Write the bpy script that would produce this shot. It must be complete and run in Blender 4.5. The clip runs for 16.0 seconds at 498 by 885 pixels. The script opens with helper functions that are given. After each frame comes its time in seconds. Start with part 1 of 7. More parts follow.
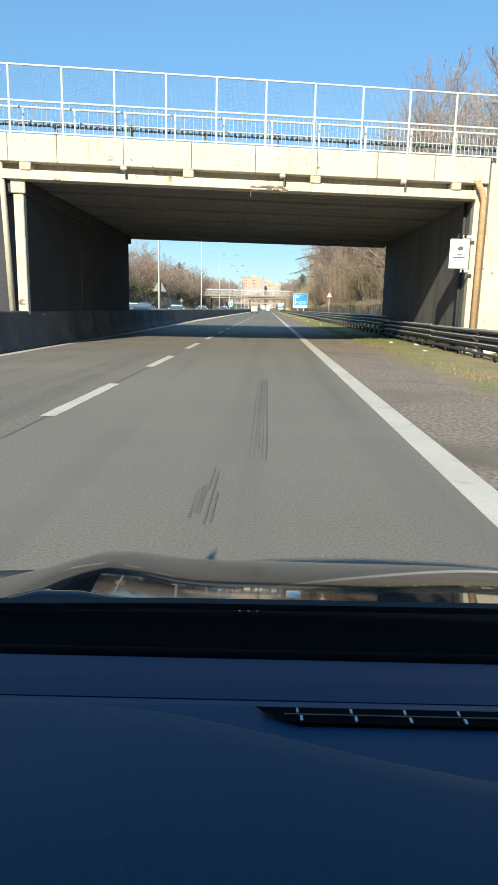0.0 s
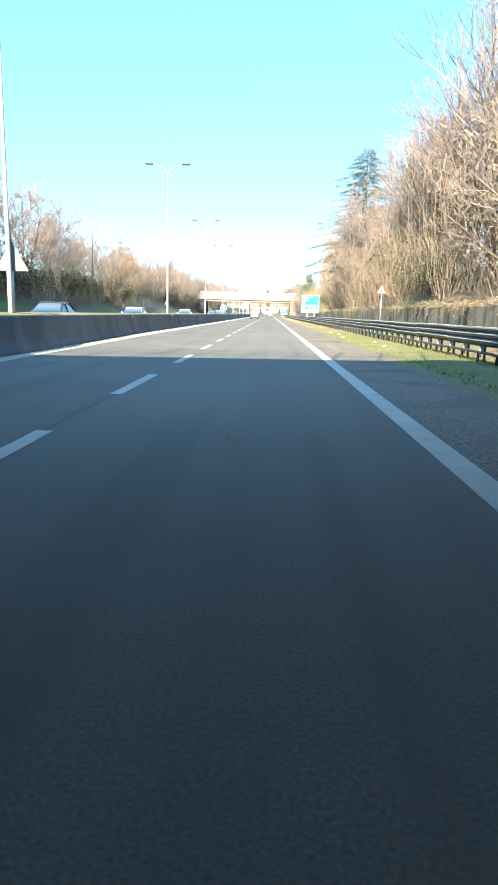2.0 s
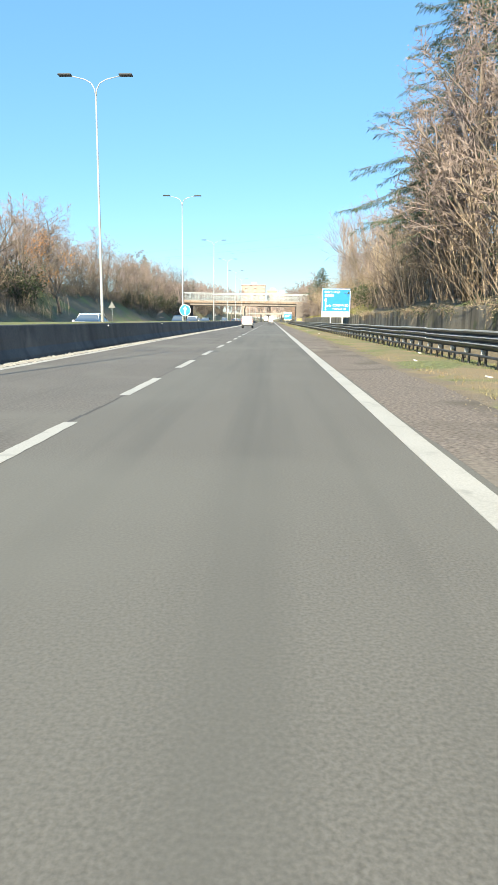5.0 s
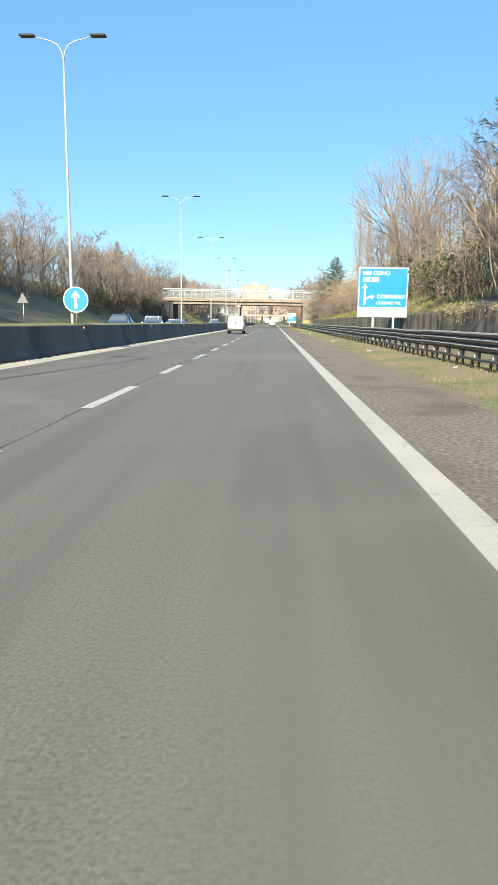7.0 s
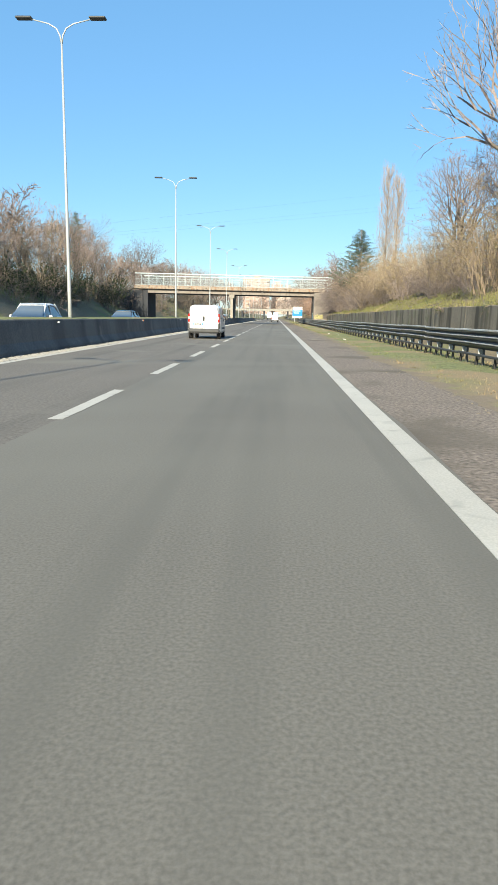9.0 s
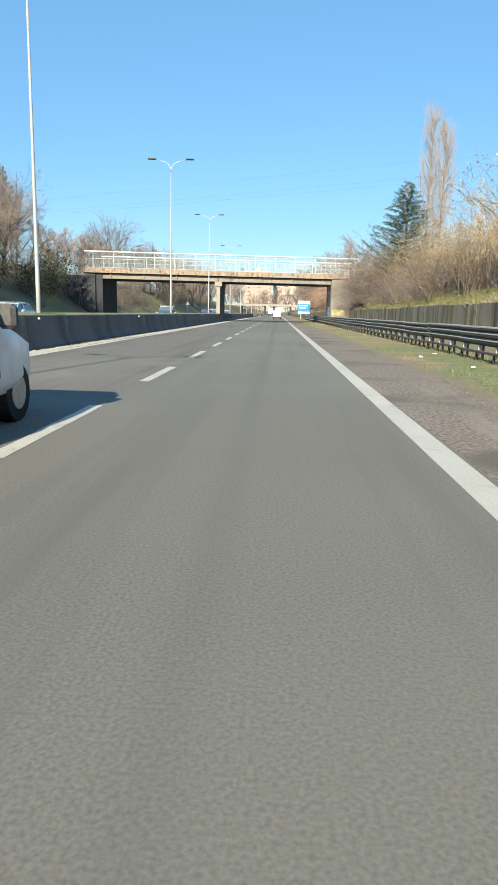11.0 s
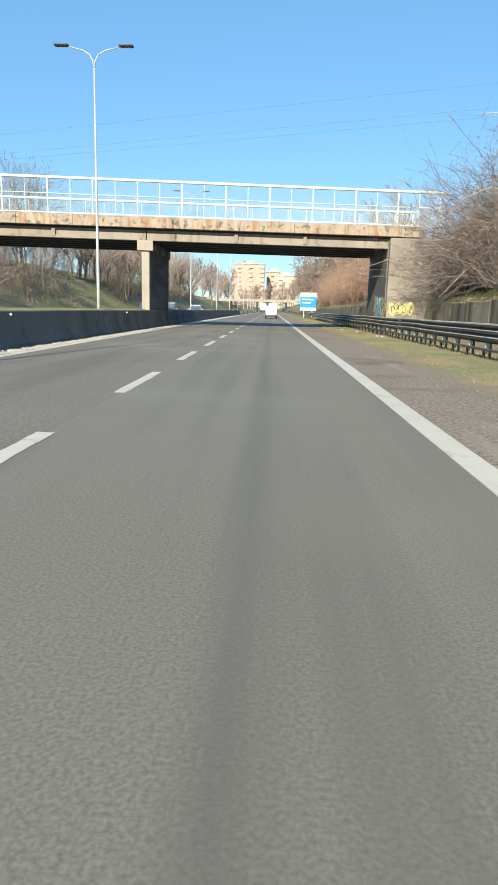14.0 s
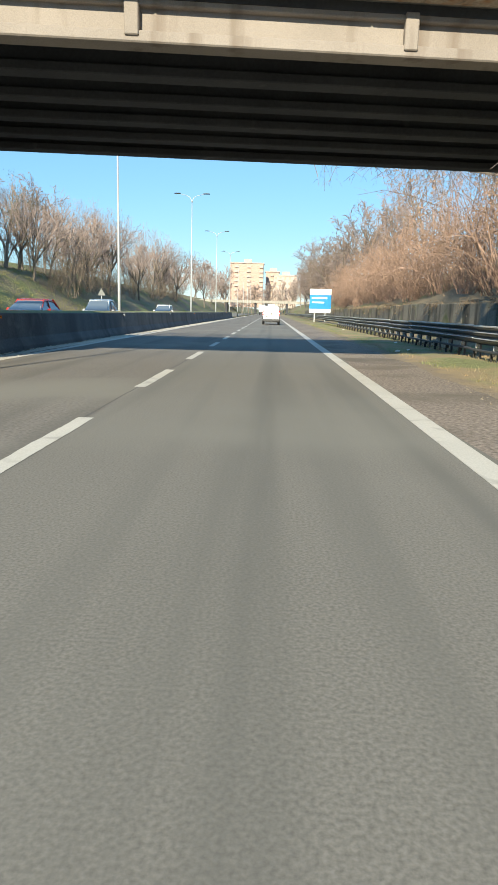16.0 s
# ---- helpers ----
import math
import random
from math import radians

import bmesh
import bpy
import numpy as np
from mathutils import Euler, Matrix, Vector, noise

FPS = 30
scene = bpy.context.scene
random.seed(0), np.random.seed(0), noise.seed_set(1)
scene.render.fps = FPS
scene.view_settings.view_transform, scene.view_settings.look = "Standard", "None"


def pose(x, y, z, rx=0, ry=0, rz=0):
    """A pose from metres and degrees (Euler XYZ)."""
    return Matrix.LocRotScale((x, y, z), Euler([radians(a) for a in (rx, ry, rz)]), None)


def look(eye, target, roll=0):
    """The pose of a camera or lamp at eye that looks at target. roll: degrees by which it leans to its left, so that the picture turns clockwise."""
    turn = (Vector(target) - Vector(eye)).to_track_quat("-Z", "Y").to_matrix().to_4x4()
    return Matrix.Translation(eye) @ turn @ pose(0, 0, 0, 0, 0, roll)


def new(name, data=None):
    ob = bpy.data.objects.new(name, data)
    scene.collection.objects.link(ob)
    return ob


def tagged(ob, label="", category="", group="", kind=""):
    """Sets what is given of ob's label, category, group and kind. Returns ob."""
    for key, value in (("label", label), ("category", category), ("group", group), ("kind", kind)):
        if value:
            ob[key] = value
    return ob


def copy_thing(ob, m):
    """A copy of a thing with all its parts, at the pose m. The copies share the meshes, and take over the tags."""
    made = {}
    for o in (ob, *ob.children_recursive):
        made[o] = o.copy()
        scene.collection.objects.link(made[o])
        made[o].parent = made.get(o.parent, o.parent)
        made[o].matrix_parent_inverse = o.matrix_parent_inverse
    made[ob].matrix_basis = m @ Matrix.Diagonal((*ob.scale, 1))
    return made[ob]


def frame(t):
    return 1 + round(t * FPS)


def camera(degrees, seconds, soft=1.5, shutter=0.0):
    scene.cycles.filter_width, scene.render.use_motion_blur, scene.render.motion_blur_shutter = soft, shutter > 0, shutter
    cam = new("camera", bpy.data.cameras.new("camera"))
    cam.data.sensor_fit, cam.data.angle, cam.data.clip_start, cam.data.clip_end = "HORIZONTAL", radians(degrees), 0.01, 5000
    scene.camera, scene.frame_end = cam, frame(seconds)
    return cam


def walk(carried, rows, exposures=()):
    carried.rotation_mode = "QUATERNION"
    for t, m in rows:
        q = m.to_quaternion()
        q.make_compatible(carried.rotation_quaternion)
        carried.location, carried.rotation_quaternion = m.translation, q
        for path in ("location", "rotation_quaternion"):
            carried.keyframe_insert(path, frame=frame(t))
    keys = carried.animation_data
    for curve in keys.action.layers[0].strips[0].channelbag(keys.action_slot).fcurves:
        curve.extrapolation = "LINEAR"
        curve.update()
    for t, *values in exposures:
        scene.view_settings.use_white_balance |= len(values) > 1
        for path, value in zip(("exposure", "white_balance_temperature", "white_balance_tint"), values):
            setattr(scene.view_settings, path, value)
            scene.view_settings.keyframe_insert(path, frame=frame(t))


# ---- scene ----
cam = camera(41.9, 16.0)
PATH = [
    (0, (2.297, 1.251, 1.159), (2.249, 3.21, 0.756), 1.3),
    (0.5, (2.28, 8.185, 1.164), (2.228, 10.145, 0.768), 1.0),
    (1, (2.244, 15.062, 1.159), (2.191, 17.023, 0.773), 1.1),
    (1.5, (2.157, 21.707, 1.176), (2.101, 23.668, 0.79), 1.5),
    (2, (2.151, 28.864, 1.168), (2.098, 30.825, 0.779), 1.5),
    (2.5, (2.153, 36.599, 1.159), (2.097, 38.561, 0.774), 1.2),
    (3, (2.162, 44.507, 1.157), (2.109, 46.47, 0.777), 1.2),
    (3.5, (2.177, 52.286, 1.143), (2.124, 54.25, 0.767), 1.4),
    (5.8, (2.369, 88.265, 1.189), (2.302, 90.231, 0.829), 0.4),
    (6, (2.394, 91.399, 1.133), (2.326, 93.366, 0.776), 0.5),
    (6.5, (2.439, 99.263, 1.181), (2.369, 101.228, 0.819), 0.6),
    (7, (2.496, 107.135, 1.169), (2.427, 109.101, 0.805), 0.8),
    (7.5, (2.502, 114.87, 1.188), (2.426, 116.834, 0.815), 0.7),
    (8, (2.513, 122.627, 1.18), (2.432, 124.59, 0.811), 0.7),
    (8.5, (2.487, 130.667, 1.118), (2.406, 132.63, 0.747), 0.7),
    (9, (2.454, 138.618, 1.175), (2.38, 140.581, 0.796), 1.2),
    (9.5, (2.406, 146.411, 1.181), (2.333, 148.373, 0.799), 1.3),
    (10, (2.359, 154.114, 1.193), (2.28, 156.076, 0.811), 1.4),
    (10.2, (2.337, 157.158, 1.199), (2.258, 159.119, 0.814), 1.4),
    (12.3, (2.083, 188.734, 1.176), (2.022, 190.693, 0.778), 1.6),
    (12.5, (2.065, 191.707, 1.195), (2.007, 193.665, 0.794), 1.6),
    (13, (2.06, 198.988, 1.179), (2.004, 200.947, 0.782), 1.5),
    (13.5, (2.055, 206.204, 1.2), (1.998, 208.163, 0.799), 1.4),
    (14, (2.059, 213.415, 1.172), (2.003, 215.374, 0.771), 1.6),
    (14.5, (2.061, 220.66, 1.19), (2.005, 222.619, 0.79), 1.8),
    (15, (2.038, 228.004, 1.174), (1.981, 229.963, 0.775), 1.8),
    (15.5, (2.02, 235.326, 1.179), (1.957, 237.284, 0.779), 1.7),
    (16, (1.966, 242.36, 1.181), (1.912, 244.32, 0.786), 1.6),
]
walk(cam, [(t, look(eye, target, roll)) for t, eye, target, roll in PATH],
     exposures=[(0, 0.92, 6550, 6), (0.5, 0.78, 6550, 6), (1.0, 1.30, 6550, 6), (1.4, 2.00, 6550, 6), (1.7, 2.15, 6550, 6), (2.0, 2.05, 6550, 6), (2.5, 1.12, 6550, 6), (3.0, 1.25, 6550, 6), (3.5, 1.32, 6550, 6), (6.0, 1.25, 6550, 6), (7.0, 1.15, 6550, 6), (10.0, 1.00, 6550, 6), (12.5, 0.97, 6550, 6), (15.2, 1.02, 6550, 6), (16.0, 1.06, 6550, 6)])

# ---- world and sun ----
SUN_WAY = Vector((0.18, 1.0, -0.495)).normalized()
world = bpy.data.worlds.new("world")
scene.world = world
world.use_nodes = True
wn = world.node_tree.nodes
sky = wn.new("ShaderNodeTexSky")
sky.sky_type = "NISHITA"
sky.sun_disc = False
sky.sun_elevation = radians(26.0)
sky.sun_rotation = radians(190.2)
sky.altitude = 1500.0
sky.air_density = 1.6
sky.dust_density = 0.0
sky.ozone_density = 5.5
hue = wn.new("ShaderNodeMix")
hue.data_type, hue.blend_type = "RGBA", "MULTIPLY"
hue.inputs[0].default_value = 1.0
hue.inputs[7].default_value = (0.90, 0.975, 1.07, 1.0)
world.node_tree.links.new(sky.outputs[0], hue.inputs[6])
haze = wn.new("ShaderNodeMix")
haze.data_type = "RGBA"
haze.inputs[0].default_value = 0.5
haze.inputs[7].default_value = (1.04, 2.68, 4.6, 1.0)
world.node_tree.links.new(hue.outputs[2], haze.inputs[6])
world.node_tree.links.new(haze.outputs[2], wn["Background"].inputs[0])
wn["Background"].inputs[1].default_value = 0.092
sun = new("sun", bpy.data.lights.new("sun", "SUN"))
sun.data.energy, sun.data.angle, sun.data.color = 5.0, radians(0.55), (1.0, 0.885, 0.67)
sun.matrix_world = look((0, 0, 60), Vector((0, 0, 60)) + SUN_WAY)


# ---- materials ----
def surface(name, dark, light, scale=3.0, rough=0.85, metal=0.0, fine=40.0, bump=0.3, depth=0.01, streak=None, spots=None, vary=0.0, coords="Object", stretch=(1, 1, 1), grain=0.55):
    """A node material: two colours mixed by broad and fine noise, with relief; streak: a stain colour; spots: a patch colour; vary: random tint of each object."""
    m = bpy.data.materials.new(name)
    m.use_nodes = True
    nt = m.node_tree
    n, link = nt.nodes, nt.links.new
    b = n["Principled BSDF"]
    tc = n.new("ShaderNodeTexCoord")
    mp = n.new("ShaderNodeMapping")
    mp.inputs["Scale"].default_value = stretch
    where = n.new("ShaderNodeNewGeometry").outputs["Position"] if coords == "World" else tc.outputs[coords]
    link(where, mp.inputs[0])

    def noisy(size, detail=6.0, distort=0.0):
        t = n.new("ShaderNodeTexNoise")
        t.inputs["Scale"].default_value, t.inputs["Detail"].default_value, t.inputs["Distortion"].default_value = size, detail, distort
        link(mp.outputs[0], t.inputs["Vector"])
        return t

    def ramp(src, a, c):
        r = n.new("ShaderNodeMapRange")
        r.inputs["From Min"].default_value, r.inputs["From Max"].default_value = a, c
        link(src, r.inputs[0])
        return r.outputs[0]

    def mix(fac, a, c, mode="MIX"):
        x = n.new("ShaderNodeMix")
        x.data_type, x.blend_type = "RGBA", mode
        for sock, v in ((x.inputs[0], fac), (x.inputs[6], a), (x.inputs[7], c)):
            if hasattr(v, "is_output"):
                link(v, sock)
            elif isinstance(v, tuple):
                sock.default_value = (*v, 1.0)
            else:
                sock.default_value = v
        return x.outputs[2]

    broad, small = noisy(scale), noisy(fine, 8.0)
    col = mix(ramp(broad.outputs[0], 0.32, 0.68), dark, light)
    col = mix(grain, col, mix(ramp(small.outputs[0], 0.3, 0.7), tuple(v * 0.72 for v in dark), tuple(min(1.0, v * 1.18) for v in light)))
    if streak:
        st = n.new("ShaderNodeTexNoise")
        sm = n.new("ShaderNodeMapping")
        sm.inputs["Scale"].default_value = streak[1]
        link(where, sm.inputs[0])
        link(sm.outputs[0], st.inputs["Vector"])
        st.inputs["Scale"].default_value, st.inputs["Detail"].default_value = 1.0, 5.0
        col = mix(ramp(st.outputs[0], streak[2], streak[3]), col, streak[0])
    if spots:
        sp = noisy(spots[1], 3.0, 0.6)
        col = mix(ramp(sp.outputs[0], spots[2], spots[3]), col, spots[0])
    if vary:
        info = n.new("ShaderNodeObjectInfo")
        hsv = n.new("ShaderNodeHueSaturation")
        r1 = n.new("ShaderNodeMapRange")
        r1.inputs["To Min"].default_value, r1.inputs["To Max"].default_value = 1.0 - vary, 1.0 + vary
        link(info.outputs["Random"], r1.inputs[0])
        link(r1.outputs[0], hsv.inputs["Value"])
        link(col, hsv.inputs["Color"])
        col = hsv.outputs[0]
    link(col, b.inputs["Base Color"])
    rr = n.new("ShaderNodeMapRange")
    rr.inputs["To Min"].default_value, rr.inputs["To Max"].default_value = max(0.02, rough - 0.08), min(1.0, rough + 0.08)
    link(small.outputs[0], rr.inputs[0])
    link(rr.outputs[0], b.inputs["Roughness"])
    b.inputs["Metallic"].default_value = metal
    if bump:
        bp = n.new("ShaderNodeBump")
        bp.inputs["Strength"].default_value, bp.inputs["Distance"].default_value = bump, depth
        link(small.outputs[0], bp.inputs["Height"])
        link(bp.outputs[0], b.inputs["Normal"])
    return m


def glass(name, tint=(0.03, 0.04, 0.05)):
    m = bpy.data.materials.new(name)
    m.use_nodes = True
    b = m.node_tree.nodes["Principled BSDF"]
    b.inputs["Base Color"].default_value = (*tint, 1)
    b.inputs["Roughness"].default_value = 0.04
    b.inputs["Specular IOR Level"].default_value = 0.8
    return m


ASPHALT = surface("asphalt", (0.137, 0.129, 0.114), (0.180, 0.171, 0.152), 0.35, 0.88, fine=60.0, bump=0.14, depth=0.004, grain=0.75, streak=((0.114, 0.111, 0.100), (1.6, 0.05, 1.0), 0.50, 0.74), spots=((0.182, 0.177, 0.156), 0.12, 0.50, 0.72))

OLDASPHALT = surface("older_asphalt", (0.117, 0.107, 0.096), (0.185, 0.170, 0.152), 0.5, 0.9, fine=26.0, bump=0.35, depth=0.006, grain=0.8, streak=((0.100, 0.095, 0.084), (1.6, 0.05, 1.0), 0.50, 0.74), spots=((0.180, 0.171, 0.149), 0.3, 0.54, 0.72))


def oil_band(m, centre, half, dark):
    """A soft dark band that drips have left along the middle of a lane."""
    n, link = m.node_tree.nodes, m.node_tree.links.new
    b = n["Principled BSDF"]
    src = b.inputs["Base Color"].links[0].from_socket
    tc, sep = n.new("ShaderNodeTexCoord"), n.new("ShaderNodeSeparateXYZ")
    link(tc.outputs["Object"], sep.inputs[0])

    def op(kind, p, q):
        o = n.new("ShaderNodeMath")
        o.operation = kind
        for sock, val in zip(o.inputs, (p, q)):
            if isinstance(val, float):
                sock.default_value = val
            elif val is not None:
                link(val, sock)
        return o.outputs[0]

    mp, ns = n.new("ShaderNodeMapping"), n.new("ShaderNodeTexNoise")
    mp.inputs["Scale"].default_value = (7.0, 0.35, 1.0)
    link(tc.outputs["Object"], mp.inputs[0])
    link(mp.outputs[0], ns.inputs["Vector"])
    ns.inputs["Scale"].default_value, ns.inputs["Detail"].default_value = 1.0, 6.0
    off = op("ABSOLUTE", op("SUBTRACT", sep.outputs[0], centre), None)
    fall = n.new("ShaderNodeMapRange")
    fall.interpolation_type = "SMOOTHSTEP"
    fall.inputs["From Min"].default_value, fall.inputs["From Max"].default_value = half, 0.0
    link(off, fall.inputs[0])
    along = n.new("ShaderNodeMapRange")
    for key, val in (("From Min", 165.0), ("From Max", 215.0), ("To Min", 0.25), ("To Max", 1.0)):
        along.inputs[key].default_value = val
    link(sep.outputs[1], along.inputs[0])
    amount = op("MULTIPLY", op("MULTIPLY", fall.outputs[0], ns.outputs[0]), along.outputs[0])
    x = n.new("ShaderNodeMix")
    x.data_type = "RGBA"
    link(amount, x.inputs[0])
    link(src, x.inputs[6])
    x.inputs[7].default_value = (*dark, 1.0)
    link(x.outputs[2], b.inputs["Base Color"])


def soil_edge(m, x0, x1, soil):
    """Bare soil on the road side of a verge, breaking up into the grass in patches."""
    n, link = m.node_tree.nodes, m.node_tree.links.new
    b = n["Principled BSDF"]
    src = b.inputs["Base Color"].links[0].from_socket
    tc, sep, ns, add, fall, x = (n.new(k) for k in ("ShaderNodeTexCoord", "ShaderNodeSeparateXYZ", "ShaderNodeTexNoise", "ShaderNodeMath", "ShaderNodeMapRange", "ShaderNodeMix"))
    link(tc.outputs["Object"], sep.inputs[0])
    link(tc.outputs["Object"], ns.inputs["Vector"])
    ns.inputs["Scale"].default_value, ns.inputs["Detail"].default_value = 1.1, 8.0
    add.operation = "MULTIPLY_ADD"
    add.inputs[1].default_value = 2.2
    link(ns.outputs[0], add.inputs[0])
    link(sep.outputs[0], add.inputs[2])
    fall.inputs["From Min"].default_value, fall.inputs["From Max"].default_value = x0 + 1.1, x1 + 1.1
    link(add.outputs[0], fall.inputs[0])
    x.data_type = "RGBA"
    link(fall.outputs[0], x.inputs[0])
    x.inputs[6].default_value = (*soil, 1.0)
    link(src, x.inputs[7])
    link(x.outputs[2], b.inputs["Base Color"])


oil_band(ASPHALT, 1.95, 0.21, (0.100, 0.098, 0.089))
SHOULDER = surface("shoulder_asphalt", (0.108, 0.091, 0.077), (0.266, 0.221, 0.188), 1.3, 0.92, fine=20.0, bump=0.9, depth=0.012, grain=0.95, spots=((0.118, 0.10, 0.08), 0.45, 0.52, 0.68), streak=((0.255, 0.222, 0.182), (1.6, 0.12, 1.0), 0.58, 0.74))
PAINT = surface("road_paint", (0.44, 0.425, 0.385), (0.54, 0.52, 0.475), 0.9, 0.7, fine=60.0, bump=0.15, grain=0.35, spots=((0.30, 0.29, 0.265), 3.0, 0.60, 0.80), coords="World")
GROUND = surface("ground_soil", (0.14, 0.112, 0.072), (0.24, 0.195, 0.125), 0.35, 0.95, fine=9.0, bump=0.9, depth=0.05, spots=((0.165, 0.18, 0.072), 0.13, 0.47, 0.60))
GRASS = surface("grass", (0.115, 0.130, 0.042), (0.215, 0.235, 0.082), 0.6, 0.92, fine=11.0, bump=0.9, depth=0.04, grain=0.9, spots=((0.24, 0.20, 0.11), 0.35, 0.52, 0.68))
DRYGRASS = surface("dry_grass", (0.112, 0.125, 0.049), (0.219, 0.239, 0.106), 0.6, 0.92, fine=11.0, bump=0.9, depth=0.04, grain=0.9, spots=((0.262, 0.205, 0.125), 0.35, 0.43, 0.58))
soil_edge(GRASS, 5.45, 5.80, (0.205, 0.165, 0.12))
soil_edge(DRYGRASS, 5.55, 5.95, (0.205, 0.165, 0.12))
BARRIER = surface("barrier_concrete", (0.080, 0.083, 0.086), (0.150, 0.153, 0.155), 0.7, 0.9, fine=22.0, bump=0.25, streak=((0.045, 0.047, 0.05), (0.3, 0.8, 0.12), 0.46, 0.78), spots=((0.21, 0.205, 0.195), 0.9, 0.60, 0.82), coords="World")
CREAM = surface("cream_concrete", (0.425, 0.395, 0.330), (0.545, 0.515, 0.445), 1.2, 0.85, fine=22.0, bump=0.3, grain=0.4, streak=((0.33, 0.29, 0.225), (9.0, 9.0, 0.8), 0.58, 0.74), spots=((0.172, 0.145, 0.11), 5.0, 0.665, 0.73))
# Underside concrete, darkened and blued to carry its shade; brown streaks are stains.
SHADEDSOFFIT = surface("shaded_soffit_concrete", (0.095, 0.096, 0.10), (0.18, 0.178, 0.175), 0.7, 0.9, fine=14.0, bump=0.3, streak=((0.24, 0.215, 0.18), (0.25, 1.5, 0.6), 0.60, 0.8))
# Concrete with the shade below the overpasses put into a near-black tone.
SHADEDCONC = surface("shade_dark_concrete", (0.025, 0.028, 0.035), (0.049, 0.053, 0.062), 0.8, 0.9, fine=18.0, bump=0.35, grain=0.35, streak=((0.12, 0.12, 0.12), (1.4, 1.4, 0.22), 0.64, 0.82))
# Board-marked concrete, darkened for the pier's shaded side; pale streaks are stains.
SHADEDPIER = surface("shaded_board_marked_concrete", (0.062, 0.068, 0.078), (0.13, 0.137, 0.148), 0.8, 0.9, fine=18.0, bump=0.35, grain=0.4, streak=((0.20, 0.20, 0.20), (1.1, 1.1, 0.3), 0.60, 0.78), vary=0.25)
FACEWALL = surface("abutment_concrete", (0.22, 0.21, 0.19), (0.36, 0.345, 0.31), 0.8, 0.9, fine=18.0, bump=0.25, streak=((0.15, 0.14, 0.12), (1.4, 1.4, 0.22), 0.54, 0.78))
TAN = surface("weathered_concrete", (0.235, 0.198, 0.165), (0.36, 0.308, 0.258), 0.9, 0.9, fine=24.0, bump=0.4, grain=0.45, streak=((0.27, 0.155, 0.09), (4.5, 4.5, 0.9), 0.47, 0.66), spots=((0.12, 0.10, 0.085), 3.2, 0.545, 0.66), coords="World")
PIERFACE = surface("pale_pier_concrete", (0.246, 0.225, 0.196), (0.344, 0.315, 0.277), 1.0, 0.9, fine=22.0, bump=0.3, grain=0.4, streak=((0.20, 0.165, 0.13), (2.4, 2.4, 0.3), 0.58, 0.74), coords="World")
RETAIN = surface("mossy_concrete", (0.17, 0.15, 0.118), (0.30, 0.268, 0.215), 0.7, 0.95, fine=12.0, bump=0.5, grain=0.4, streak=((0.065, 0.06, 0.048), (1.3, 1.3, 0.12), 0.46, 0.64), spots=((0.11, 0.125, 0.055), 0.8, 0.56, 0.74), coords="World")
GALV = surface("galvanised_steel", (0.42, 0.43, 0.44), (0.58, 0.59, 0.60), 2.0, 0.42, 0.85, fine=30.0, bump=0.1)
# Weathered steel, darkened further so the beam's troughs look shaded.
OLDGALV = surface("weathered_shaded_rail_steel", (0.085, 0.088, 0.095), (0.17, 0.172, 0.178), 1.5, 0.45, 0.35, fine=20.0, bump=0.15, streak=((0.06, 0.05, 0.042), (3.0, 0.4, 1.2), 0.56, 0.80))
# Pale steel that puts sunlight on ridges and post tops into colour.
LITSTEEL = surface("sunlit_rail_steel", (0.46, 0.47, 0.47), (0.62, 0.62, 0.61), 1.5, 0.5, 0.2, fine=20.0, bump=0.1, streak=((0.30, 0.28, 0.25), (3.0, 0.4, 1.2), 0.60, 0.80))
FENCE = surface("pale_fence_paint", (0.46, 0.52, 0.54), (0.58, 0.64, 0.65), 3.0, 0.5, 0.1, fine=30.0, bump=0.1)
POLE = surface("lamp_pole_paint", (0.34, 0.37, 0.39), (0.45, 0.47, 0.48), 2.0, 0.45, 0.2, fine=24.0, bump=0.1)
DARKMETAL = surface("dark_lamp_metal", (0.05, 0.055, 0.06), (0.07, 0.075, 0.08), 1.0, 0.6, 0.3, fine=6.0, bump=0.0)
SIGNBLUE = surface("sign_blue", (0.008, 0.20, 0.58), (0.012, 0.235, 0.66), 1.5, 0.35, fine=12.0, bump=0.05)
SIGNWHITE = surface("sign_white", (0.72, 0.73, 0.72), (0.82, 0.82, 0.81), 2.0, 0.4, fine=14.0, bump=0.05)
SIGNRED = surface("sign_red", (0.55, 0.03, 0.025), (0.65, 0.045, 0.035), 3.0, 0.4, fine=14.0, bump=0.05)
BLACKPAINT = surface("black_paint", (0.015, 0.015, 0.016), (0.03, 0.03, 0.03), 4.0, 0.5, fine=20.0, bump=0.05)
REDLENS = surface("red_lens", (0.35, 0.012, 0.01), (0.5, 0.02, 0.015), 4.0, 0.15, fine=20.0, bump=0.0)
ORANGELENS = surface("orange_lens", (0.7, 0.16, 0.02), (0.8, 0.22, 0.03), 4.0, 0.25, fine=20.0, bump=0.0)
BARK = surface("bark", (0.105, 0.085, 0.068), (0.215, 0.180, 0.148), 2.5, 0.95, fine=14.0, bump=0.7, depth=0.03, vary=0.22, stretch=(1, 1, 0.3))
TWIG = surface("twigs", (0.165, 0.128, 0.115), (0.36, 0.288, 0.262), 0.5, 0.95, fine=5.0, bump=0.0, vary=0.28)
DRYTWIG = surface("dry_stems", (0.131, 0.097, 0.072), (0.295, 0.234, 0.176), 0.5, 0.95, fine=5.0, bump=0.0, vary=0.32)
PALESTEM = surface("pale_stems", (0.29, 0.225, 0.165), (0.47, 0.38, 0.285), 0.8, 0.9, fine=8.0, bump=0.0, vary=0.25)
